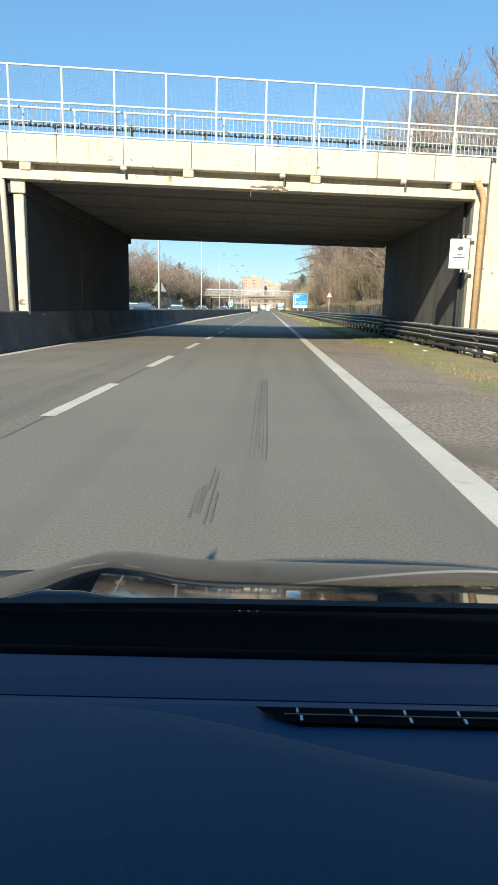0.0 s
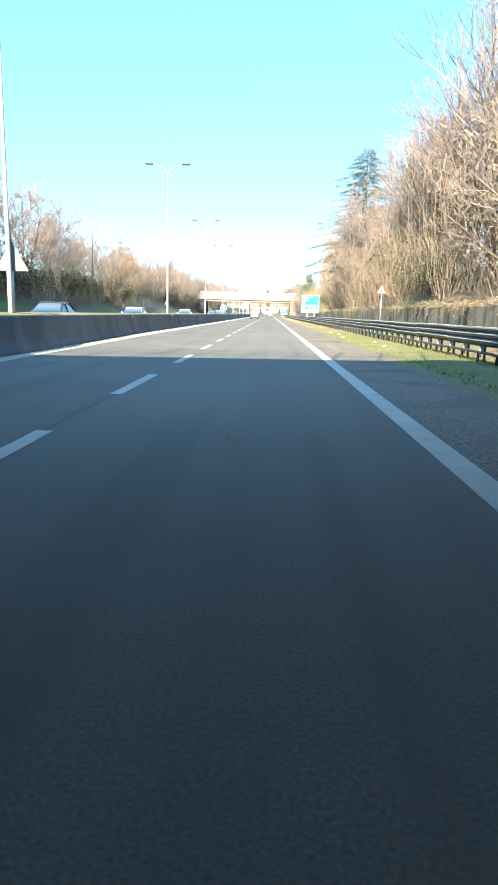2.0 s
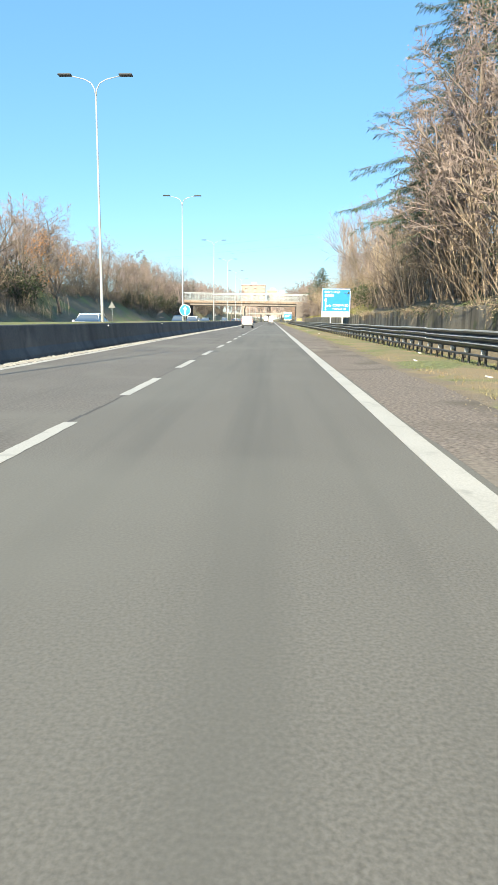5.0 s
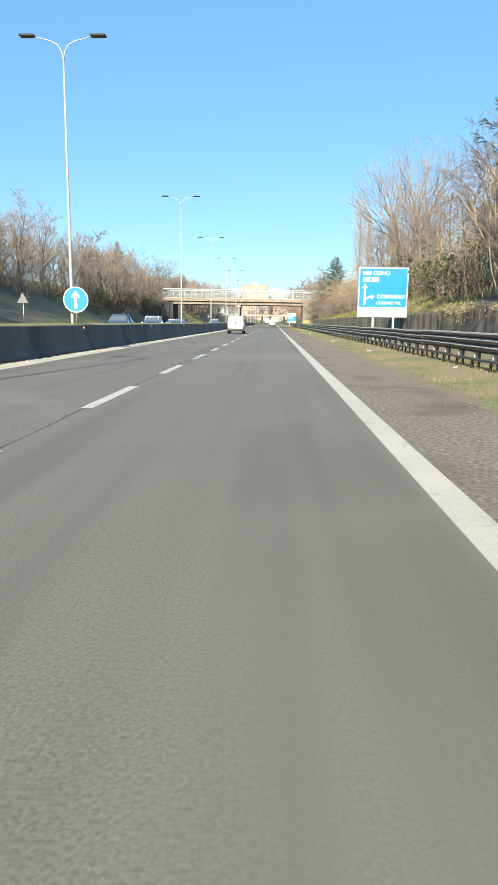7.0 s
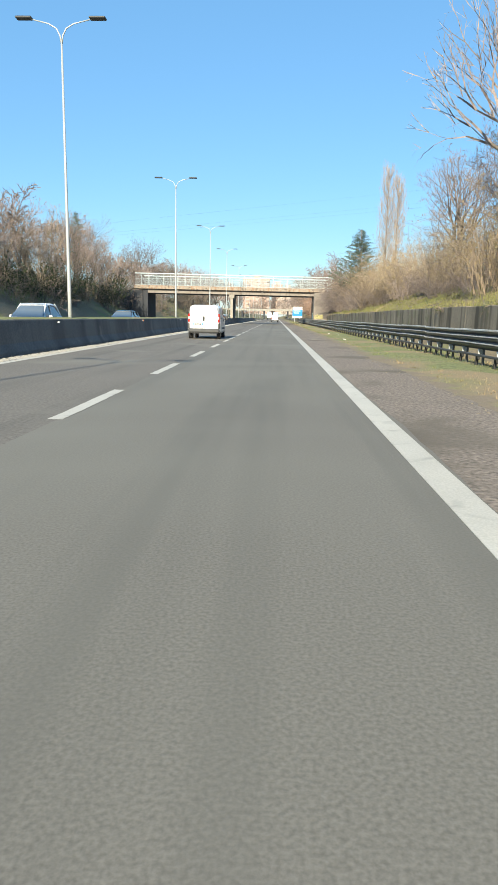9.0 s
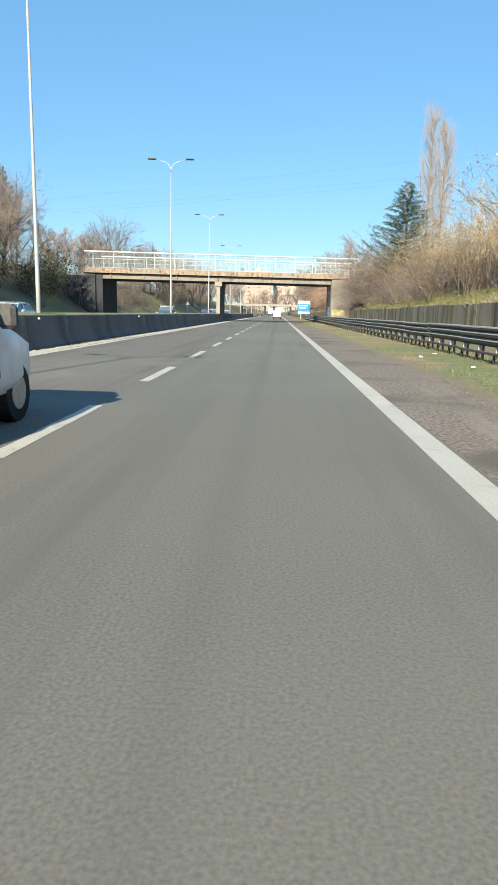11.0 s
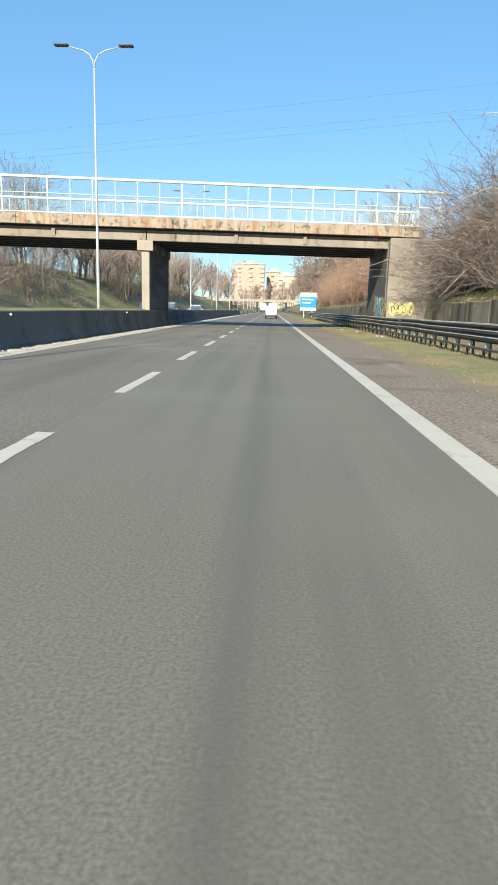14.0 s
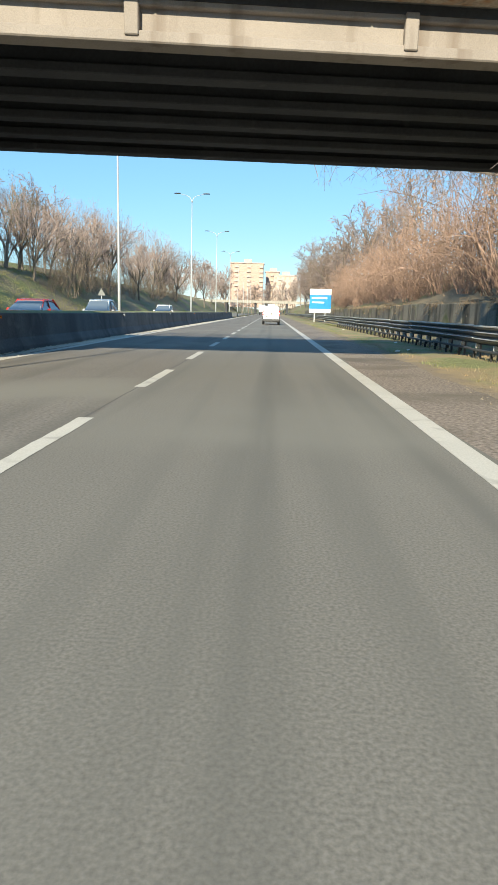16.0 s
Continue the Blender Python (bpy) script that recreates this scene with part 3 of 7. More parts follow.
def build_rail():
    rail = thing("guard_rail", "weathered galvanised double guard rail on short posts", "guard rail", kind="structure")
    def thrie(x, z0, z1):
        h = z1 - z0
        pts = [(0.0, 0.0)]
        for c in (0.19, 0.53, 0.87):
            pts += [(-0.03, c - 0.15), (0.10, c - 0.01), (0.12, c + 0.04), (-0.02, c + 0.12)]
        pts += [(0.0, 1.0)]
        front = [(x - d, z0 + h * t) for d, t in pts]
        return front + [(p + 0.008, q) for p, q in reversed(front)]
    y = -40.0
    while y < 520:
        # the stretch before and under the cream overpass is lower and nearer to the road
        low, out = (-0.19, -0.16) if y < 31.9 else (0.0, 0.0)
        swing = 0.012 * math.sin(y * 0.9) + low
        part("beam", Geo().extrude_y(thrie(RAIL_X + out + 0.006 * math.sin(y), 0.46 + swing, 0.97 + swing), y, y + 4.5), OLDGALV, rail)
        # Bright strips stand for the sunlit ridges of the beam.
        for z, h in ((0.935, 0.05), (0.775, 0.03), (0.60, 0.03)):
            part("rail_lip", Geo().box(RAIL_X + out - 0.128, RAIL_X + out - 0.09, y, y + 4.49, z + swing, z + swing + h, bevel=0.008), LITSTEEL, rail)
        sag = 0.27 + 0.015 * math.sin(y * 0.7) + 0.6 * low
        part("lower_rail", Geo().box(RAIL_X + out - 0.155, RAIL_X + out - 0.115, y, y + 4.49, sag, sag + 0.07, bevel=0.015), GREYPLASTIC, rail, "dark lower rub rail")
        y += 4.5
    part("rail_end", Geo().box(RAIL_X - 0.30, RAIL_X - 0.12, 31.99, 32.03, 0.26, 0.80, bevel=0.01), OLDGALV, rail)
    post = mesh_of("post", *(lambda g: (g.v, g.f))(Geo().box(0.05, 0.11, -0.035, 0.035, -0.1, 0.93, bevel=0.006)), OLDGALV)
    # Spacer colour is pale for the sunlight on the post tops.
    spacer = mesh_of("spacer", *(lambda g: (g.v, g.f))(Geo().box(-0.065, 0.05, -0.035, 0.035, 0.325, 0.47, bevel=0.012)), LITSTEEL)
    foot = mesh_of("foot", *(lambda g: (g.v, g.f))(Geo().box(-0.12, -0.01, -0.035, 0.035, 0.17, 0.30, bevel=0.02).box(-0.13, -0.055, -0.035, 0.035, 0.0, 0.18, bevel=0.015)), BLACKPAINT)
    for k in range(-65, 200):
        y = 124.8 + 1.5 * (k - 82)
        for me, nm in ((post, "post"), (spacer, "spacer"), (foot, "foot")):
            o = new(nm, me)
            o.location = (RAIL_X - 0.16, y, -0.19 if nm != "foot" else -0.11) if y < 32.0 else (RAIL_X, y, 0)
            o.parent = rail


build_rail()

# ---- retaining wall on the right ----
def build_retaining():
    wall = thing("retaining_wall", "stained mossy concrete retaining wall below the bank", "wall", kind="structure")
    spans = [(37.0, 250.5), (262.0, 420.0)]
    for a, b in spans:
        y = a
        while y < b:
            e = min(b, y + 6.0)
            top = 1.85 + 0.14 * wobble(0, y, 0.06, 8.0)
            part("panel", Geo().box(WALL_X, WALL_X + 0.3, y + 0.01, e - 0.01, -0.1, top, bevel=0.02), RETAIN, wall)
            y = e


build_retaining()


# ---- lamps ----
def build_lamp():
    lamp = thing("street_lamp", "tall pale steel lamp with two curved arms and flat dark heads", "street lamp", "lamps along the barrier")
    part("pole", Geo().pipe([(0, 0, 0), (0, 0, 2.0), (0, 0, 6.0), (0, 0, 10.6)], [0.076, 0.07, 0.05, 0.034], 12), POLE, lamp, smooth=True)
    part("base", Geo().tube((0, 0, 0), (0, 0, 0.99), 0.10, 0.095, 12, True), POLE, lamp, smooth=True)
    for s in (-1, 1):
        a = part("arm", Geo().pipe([(0.0, 0, 10.5), (0.05 * s, 0, 10.8), (0.18 * s, 0, 11.03), (0.45 * s, 0, 11.18), (1.1 * s, 0, 11.33)], [0.032, 0.028, 0.025, 0.022, 0.020], 8), POLE, lamp, smooth=True)
        part("lamp_head", Geo().box(min(s * 1.02, s * 1.6), max(s * 1.02, s * 1.6), -0.14, 0.14, 11.32, 11.39, bevel=0.025), DARKMETAL, lamp, "flat dark lamp head")
    return lamp


lamp = build_lamp()
lamp.matrix_basis = pose(-5.42, 48.0, 0)
for y in (77.5, 105.6, 132.9, 163.6, 190.2, 216.4, 241.9, 274.5, 303.5, 331.0, 360.0, 389.0, 418.0, 447.0, 476.0):
    copy_thing(lamp, pose(-5.42, y, 0))


# ---- overpasses ----
def build_fence(parent_name, label, k, base, x0, x1, y, z0, z1, mid, major, minor, top_r, material, bars_to, post_r=0.045, thin=0.0008):
    """A tall bridge fence along x, skewed by k."""
    fence = thing(parent_name, label, "fence", "fences of the overpasses")
    def at(x, z, dy=0.0):
        return (x, y + dy + k * x, z)
    x = base
    while x > x0:
        x -= major
    x += major
    i = 0
    while x < x1:
        part("post", Geo().tube(at(x, z0 - 0.15), at(x, z1), post_r, sides=8), material, fence)
        if minor and x + major / 2 < x1:
            part("slim_post", Geo().tube(at(x + major / 2, z0), at(x + major / 2, z1), 0.026, sides=6), material, fence)
        x += major
        i += 1
    part("top_rail", Geo().tube(at(x0, z1), at(x1, z1), top_r, sides=8, caps=True), material, fence)
    part("middle_rail", Geo().tube(at(x0, mid), at(x1, mid), 0.026, sides=8, caps=True), material, fence)
    part("bottom_rail", Geo().tube(at(x0, z0 + 0.06), at(x1, z0 + 0.06), 0.022, sides=6, caps=True), material, fence)
    bars = Geo()
    n = int((x1 - x0) / 0.115)
    for j in range(n):
        xx = x0 + 0.115 * j
        bars.tube(at(xx, z0 + 0.06, 0.04), at(xx, bars_to, 0.04), 0.0075, sides=3)
    tagged(part("picket_infill", bars, material, fence), kind="stuff")
    wires = Geo()
    pitch = 0.032
    for j in range(int((x1 - x0) / pitch)):
        xx = x0 + pitch * j
        wires.tube(at(xx, z0 + 0.1, -0.03), at(xx, z1 - 0.02, -0.03), thin, sides=3)
    for j in range(int((z1 - z0 - 0.14) / pitch)):
        zz = z0 + 0.12 + pitch * j
        wires.tube(at(x0, zz, -0.03), at(x1, zz, -0.03), thin, sides=3)
    tagged(part("wire_mesh", wires, FENCE, fence), kind="stuff")
    return fence


def deck_rail(label, k, x0, x1, y, z):
    """A low guard rail on an overpass, behind the fence."""
    r = thing("deck_guard_rail", label, "guard rail", "guard rails on the overpasses")
    # Top bar made pale for the light along the upper edge.
    part("top_bar", Geo().box(x0, x1, y, y + 0.06, z + 0.885, z + 0.915, skew=k, bevel=0.006), LITSTEEL, r, "pale top edge")
    ladder = Geo().box(x0, x1, y, y + 0.05, z + 0.775, z + 0.815, skew=k, bevel=0.006)
    x = x0
    while x < x1:
        ladder.box(x, x + 0.07, y, y + 0.05, z + 0.81, z + 0.89, skew=k)
        x += 0.16
    part("beam", ladder, DARKMETAL, r, "dark slotted beam")
    x = x0 + 0.4
    while x < x1:
        part("post", Geo().box(x, x + 0.07, y + 0.065, y + 0.14, z + 0.19, z + 0.95, skew=k), DARKMETAL, r)
        x += 2.0
    return r


def overpass_near():
    k, yf, depth = 0.15, 19.55, 14.2
    b = thing("overpass", "cream concrete road overpass with a dark ribbed underside", "overpass", kind="structure")
    xl, xr = -26.0, 22.0
    # fascia panels on both sides
    joints = [-26, -23.4, -20.8, -18.2, -15.6, -13.0, -10.4, -7.4] + [-4.4, -3.2, -1.55, 0.18, 1.85, 3.5, 5.15, 6.75, 8.32]
    for i in range(len(joints) - 1):
        part("fascia_panel", Geo().box(joints[i] + 0.006, joints[i + 1] - 0.006, yf - 0.25, yf + 0.05, 4.70, 5.36, skew=k, bevel=0.012), CREAM, b)
        part("fascia_panel", Geo().box(joints[i] + 0.006, joints[i + 1] - 0.006, yf + depth, yf + depth + 0.3, 4.70, 6.00, skew=k, bevel=0.012), CREAM, b)
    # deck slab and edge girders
    part("deck", Geo().box(xl, xr, yf + 0.05, yf + depth, 4.86, 5.22, skew=k), SHADEDSOFFIT, b)
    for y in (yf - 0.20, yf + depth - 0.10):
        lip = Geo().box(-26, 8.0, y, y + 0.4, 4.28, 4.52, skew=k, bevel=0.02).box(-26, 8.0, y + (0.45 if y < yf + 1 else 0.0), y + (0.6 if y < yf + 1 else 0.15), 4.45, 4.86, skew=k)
        # Front girder cream as lit, rear one in the shaded soffit tone.
        part("edge_girder", lip, CREAM if y < yf + 1 else SHADEDSOFFIT, b)
    for x in (-4.0, 0.10, 3.47, 7.4):
        part("bracket", Geo().box(x - 0.14, x + 0.14, yf - 0.24, yf + 0.25, 4.50, 4.71, skew=k, bevel=0.02), PINKSTONE, b)
    for x in (-1.55, 2.58, 5.9):
        part("insulator", Geo().box(x - 0.08, x + 0.08, yf - 0.27, yf - 0.05, 4.60, 4.71, skew=k, bevel=0.03), CREAM, b)
        part("hanger", Geo().tube((x + 0.06, yf - 0.2 + k * x, 4.40), (x + 0.06, yf - 0.2 + k * x, 4.62), 0.035, sides=6), BLACKPAINT, b)
    # broken concrete with bare bars at the edge of the girder
    rng = random.Random(17)
    scar = Geo()
    for n in range(26):
        x, z = rng.uniform(1.75, 2.72), rng.uniform(4.27, 4.37)
        s = rng.uniform(0.03, 0.09)
        scar.box(x - s, x + s, yf - 0.215 - rng.uniform(0, 0.025), yf - 0.19, z - s * 0.5, z + s * 0.5, skew=k, bevel=0.006)
    part("broken_edge", scar, SCAR, b, "dark spalled concrete edge")
    part("bare_bar", Geo().pipe([(1.72, yf - 0.22 + k * 1.72, 4.33), (1.75, yf - 0.24 + k * 1.75, 4.20), (1.74, yf - 0.23 + k * 1.74, 4.08)], 0.012, 6), OLDRUST, b)
    part("bare_bar", Geo().tube((1.72, yf - 0.235 + k * 1.72, 4.335), (2.65, yf - 0.235 + k * 2.65, 4.345), 0.012, sides=6), OLDRUST, b)
    part("lower_flange", Geo().box(-26, 8.0, yf - 0.235, yf - 0.20, 4.28, 4.33, skew=k, bevel=0.008), CREAM, b)
    # ribbed underside: box beams side by side, with recessed joints
    n = 16
    w = (depth - 0.6) / n
    for i in range(n):
        y = yf + 0.3 + i * w
        part("beam", Geo().box(-26, 7.95, y + 0.13, y + w - 0.17, 4.31 + 0.02 * math.sin(i * 2.1), 4.72, skew=k, bevel=0.03), SHADEDSOFFIT, b)
    # Slab takes the shade-dark tone so the grooves between beams look deep.
    part("beam_slab", Geo().box(-26, 7.95, yf + 0.3, yf + depth - 0.3, 4.68, 4.85, skew=k), SHADEDCONC, b)
    return b


def pier_near():
    k, yf = 0.15, 19.55
    p = thing("overpass_pier", "long concrete wall pier standing in the central barrier", "pier", kind="structure")
    # Wall and cap: shaded side put into colour; the sunlit end stays cream.
    part("wall", Geo().box(-4.95, -4.15, yf + 0.15, yf + 13.0, 0.0, 3.95, skew=k, bevel=0.03), SHADEDCONC, p)
    part("cap", Geo().box(-5.15, -4.10, yf - 0.05, yf + 13.4, 3.95, 4.31, skew=k, bevel=0.04), SHADEDCONC, p)
    part("end_post", Geo().box(-4.38, -4.13, yf - 0.06, yf + 0.15, 0.0, 3.95, skew=k, bevel=0.02), CREAM, p)
    part("end_cap", Geo().box(-4.42, -4.06, yf - 0.12, yf - 0.05, 3.95, 4.36, skew=k, bevel=0.02), CREAM, p)
    part("drain_pipe", Geo().pipe([(-4.50, 18.72, 0.9), (-4.60, 18.72, 4.2), (-4.68, 18.72, 4.95), (-4.85, 18.75, 5.2)], 0.075, 10), CREAM, p, "pale grey drain pipe", smooth=True)
    return p


def abutment_near():
    k, yf = 0.15, 19.55
    a = thing("overpass_abutment", "pale concrete abutment wall beside the guard rail", "abutment", kind="structure")
    # Road-facing wall darkened in colour as the shaded side.
    part("face_wall", Geo().box(8.0, 8.7, yf + 0.2, yf + 14.0, -0.2, 4.86, skew=k, bevel=0.02), SHADEDABUT, a)
    part("corner_post", Geo().box(8.0, 8.34, yf - 0.10, yf + 0.2, -0.2, 4.68, skew=k, bevel=0.02), CREAM, a)
    part("wing_wall", Geo().box(8.36, 30.0, yf - 0.25, yf + 0.15, -0.2, 5.25, skew=k, bevel=0.02), CREAM, a)
    part("back_wall", Geo().box(8.7, 30.0, yf + 13.6, yf + 14.0, -0.2, 5.25, skew=k), SHADEDCONC, a)
    part("drain_pipe", Geo().pipe([(8.22, 20.56, 0.2), (8.22, 20.56, 4.25), (8.12, 20.5, 4.5), (7.97, 20.4, 4.72)], 0.085, 10), RUSTPIPE, a, "rust-stained drain pipe", smooth=True)
    part("drain_pipe", Geo().pipe([(7.94, 21.3, 0.2), (7.94, 21.3, 4.3)], 0.045, 8), SHADEDCONC, a, smooth=True)
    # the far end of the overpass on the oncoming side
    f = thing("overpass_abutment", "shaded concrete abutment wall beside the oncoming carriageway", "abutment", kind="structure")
    part("face_wall", Geo().box(-19.6, -18.8, yf + 0.2, yf + 14.0, -0.2, 4.86, skew=k), SHADEDCONC, f)
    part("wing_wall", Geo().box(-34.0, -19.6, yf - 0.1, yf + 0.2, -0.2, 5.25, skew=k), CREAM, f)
    part("back_wall", Geo().box(-34.0, -19.6, yf + 13.6, yf + 14.0, -0.2, 5.25, skew=k), SHADEDCONC, f)


def overpass_far():
    k, yf, depth = 0.10, 252.3, 7.4
    b = thing("overpass", "weathered tan concrete overpass with rust stains and deep girders", "overpass", kind="structure")
    xl, xr = -21.6, 10.6
    x = xl
    while x < xr:
        e = min(xr, x + 3.1)
        part("fascia_panel", Geo().box(x + 0.005, e - 0.005, yf - 0.3, yf, 5.52, 6.10, skew=k, bevel=0.02), TAN, b)
        part("fascia_panel", Geo().box(x + 0.005, e - 0.005, yf + depth, yf + depth + 0.3, 5.52, 6.10, skew=k, bevel=0.02), TAN, b)
        x = e
    part("deck", Geo().box(xl, xr, yf, yf + depth, 5.55, 5.85, skew=k), SHADEDSOFFIT, b)
    # Dark strip stands for the shadow between fascia and girder.
    part("drip_edge", Geo().box(xl, xr, yf + 0.10, yf + 0.30, 5.42, 5.548, skew=k), SHADEDCONC, b)
    n = 6
    for i in range(n):
        y = yf + 0.12 + i * (depth - 0.55) / (n - 1)
        # Front girder in its own colour, inner ones in a shade-dark copy.
        m = GIRDER if i == 0 else SHADEDCONC
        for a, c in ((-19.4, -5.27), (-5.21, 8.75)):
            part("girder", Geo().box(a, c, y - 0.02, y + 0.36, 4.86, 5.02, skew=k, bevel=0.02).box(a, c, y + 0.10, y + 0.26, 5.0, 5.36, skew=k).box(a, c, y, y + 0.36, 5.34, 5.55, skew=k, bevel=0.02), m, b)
    for x in (-18.4, -14.4, -10.4, -0.12, 3.86):
        part("stiffener", Geo().box(x - 0.10, x + 0.10, yf + 0.06, yf + 0.24, 4.94, 5.44, skew=k, bevel=0.015), GIRDER, b)
    p = thing("overpass_pier", "concrete wall pier of the far overpass in the central barrier", "pier", kind="structure")
    part("wall", Geo().box(-5.50, -5.04, yf + 0.12, yf + depth - 0.3, 0.0, 4.30, skew=k, bevel=0.03), SHADEDPIER, p)
    part("cap", Geo().box(-5.70, -4.94, yf - 0.02, yf + depth - 0.1, 4.30, 4.86, skew=k, bevel=0.04), SHADEDPIER, p)
    # End cap and end face are paler: the sunlit end put into colour.
    part("end_cap", Geo().box(-5.72, -4.82, yf - 0.07, yf - 0.02, 4.30, 4.86, skew=k, bevel=0.015), PIERFACE, p)
    prng = random.Random(52)
    for i in range(9):
        z, y = 0.95 + 0.37 * i, yf + 0.16
        while y < yf + depth - 0.5:
            e = min(y + prng.uniform(0.9, 2.0), yf + depth - 0.34)
            part("formwork_board", Geo().box(-5.04, -5.030 + prng.uniform(0, 0.008), y + 0.006, e - 0.006, z, z + 0.355, skew=k), SHADEDPIER, p)
            y = e
    patches = Geo()
    for y, w, z, h in ((0.5, 0.5, 4.36, 0.30), (1.3, 0.35, 4.45, 0.22), (3.9, 0.6, 4.34, 0.34), (4.7, 0.3, 4.4, 0.2), (6.2, 0.22, 4.5, 0.16)):
        patches.box(-4.942, -4.936, yf + y, yf + y + w, z, z + h, skew=k)
    part("bare_patch", patches, PIERFACE, p, "pale patches of bare concrete")
    part("end_face", Geo().box(-5.49, -5.05, yf + 0.06, yf + 0.12, 0.0, 4.30, skew=k, bevel=0.015), PIERFACE, p)
    a = thing("overpass_abutment", "tan concrete abutment of the far overpass with sprayed graffiti", "abutment", kind="structure")
    part("face_wall", Geo().box(8.75, 9.3, yf + 0.1, yf + depth - 0.1, -0.2, 5.5, skew=k, bevel=0.03), SHADEDABUT, a)
    part("front_wall", Geo().box(8.80, 12.6, yf - 0.35, yf + 0.1, -0.2, 5.45, skew=k, bevel=0.03), GIRDER, a)
    part("back_wall", Geo().box(9.3, 20.0, yf + depth - 0.4, yf + depth, -0.2, 5.5, skew=k), SHADEDCONC, a)
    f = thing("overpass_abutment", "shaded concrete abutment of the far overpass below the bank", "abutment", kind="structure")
    part("face_wall", Geo().box(-20.2, -19.4, yf + 0.1, yf + depth - 0.1, -0.2, 5.5, skew=k), SHADEDCONC, f)
    part("front_wall", Geo().box(-24.0, -20.2, yf - 0.2, yf + 0.1, -0.2, 5.2, skew=k), SHADEDCONC, f)
    part("back_wall", Geo().box(-27.0, -20.2, yf + depth - 0.4, yf + depth, -0.2, 5.5, skew=k), SHADEDCONC, f)


overpass_near()
pier_near()
abutment_near()
overpass_far()
build_fence("bridge_fence", "pale painted steel fence with wire mesh on the cream overpass", 0.15, 0.81, -26, 22, 19.40, 5.36, 6.98, 6.15, 1.287, False, 0.026, FENCE, 6.1, 0.030)
build_fence("bridge_fence", "pale painted steel fence on the far edge of the cream overpass", 0.15, 0.34, -26, 22, 33.9, 6.00, 7.92, 7.05, 1.287, False, 0.026, FENCE, 6.95, 0.030)
deck_rail("dark guard rail beside the roadway on the cream overpass", 0.15, -26, 9.0, 20.4, 5.03)
build_fence("bridge_fence", "white steel fence with a thick top rail on the weathered overpass", 0.10, 1.74, -21.4, 12.0, 252.1, 6.10, 8.02, 7.18, 2.46, True, 0.085, FENCE, 7.1, thin=0.0014)
build_fence("bridge_fence", "white steel fence on the far edge of the weathered overpass", 0.10, 1.74, -21.4, 12.0, 259.7, 6.10, 8.02, 7.18, 2.46, True, 0.085, FENCE, 7.1, thin=0.0014)


def handrail(label, k, x0, x1, base, y, z0, z1, step):
    """A low railing behind the tall fence."""
    r = thing("handrail", label, "railing", "handrails of the overpasses")
    part("top_rail", Geo().tube((x0, y + k * x0, z1), (x1, y + k * x1, z1), 0.03, sides=8, caps=True), FENCE, r)
    x = base
    while x > x0 + step:
        x -= step
    while x < x1:
        part("post", Geo().tube((x, y + k * x, z0), (x, y + k * x, z1), 0.03, sides=6), FENCE, r)
        x += step


handrail("pale steel handrail behind the tall fence on the cream overpass", 0.15, -26, 22, 0.98, 19.85, 5.22, 6.12, 1.287)


# ---- trees and shrubs ----
def grow(rng, height, trunk_r, levels, spread, up, kids, shrink, first=0.3, twig_r=0.006, min_len=0.25):
    """Branches of a bare tree: a list of (start, end, r0, r1, level)."""
    out = []

    def limb(p, way, length, r, level):
        steps = 4 if level == 0 else 3 if level == 1 and levels > 2 else 2 if level < 3 else 1
        seg = length / steps
        pts = [p]
        for i in range(steps):
            way = (way + Vector((rng.gauss(0, 1), rng.gauss(0, 1), rng.gauss(0, 0.6))) * (0.10 + 0.05 * level) + Vector((0, 0, up * 0.12))).normalized()
            q = p + way * seg
            ra, rb = r * (1 - 0.75 * i / steps), r * (1 - 0.75 * (i + 1) / steps)
            out.append((p, q, max(ra, twig_r), max(rb, twig_r * 0.7), level))
            p = q
            pts.append(p)
        if level >= levels or length < min_len:
            return
        n = kids[min(level, len(kids) - 1)]
        for j in range(n):
            f = first + (1 - first) * (j + rng.random()) / n if level == 0 else 0.2 + 0.8 * (j + rng.random()) / n
            i = min(int(f * steps), steps - 1)
            base = pts[i].lerp(pts[i + 1], f * steps - i)
            axis = (pts[i + 1] - pts[i]).normalized()
            side = axis.orthogonal().normalized()
            side.rotate(Matrix.Rotation(rng.random() * 2 * math.pi, 3, axis))
            w = (axis * (1 - spread) + side * spread + Vector((0, 0, up * 0.5))).normalized()
            limb(base, w, length * shrink * (1.15 - 0.55 * f) * rng.uniform(0.75, 1.2), r * (1 - 0.7 * f) * 0.62, level + 1)

    limb(Vector((0, 0, 0)), Vector((rng.gauss(0, 0.05), rng.gauss(0, 0.05), 1)).normalized(), height * 0.8, trunk_r, 0)
    return out


def leaf_quads(g, rng, p, n, reach, size):
    for _ in range(n):
        c = p + Vector((rng.gauss(0, reach), rng.gauss(0, reach), rng.gauss(0, reach)))
        u = Vector((rng.gauss(0, 1), rng.gauss(0, 1), rng.gauss(0, 1))).normalized() * size * rng.uniform(0.6, 1.3)
        w = u.orthogonal().normalized()
        w.rotate(Matrix.Rotation(rng.random() * 6.28, 3, u.normalized()))
        w *= size * rng.uniform(0.35, 0.7)
        g.solid([tuple(c - u), tuple(c + w), tuple(c + u), tuple(c - w)], [(0, 1, 2, 3)])


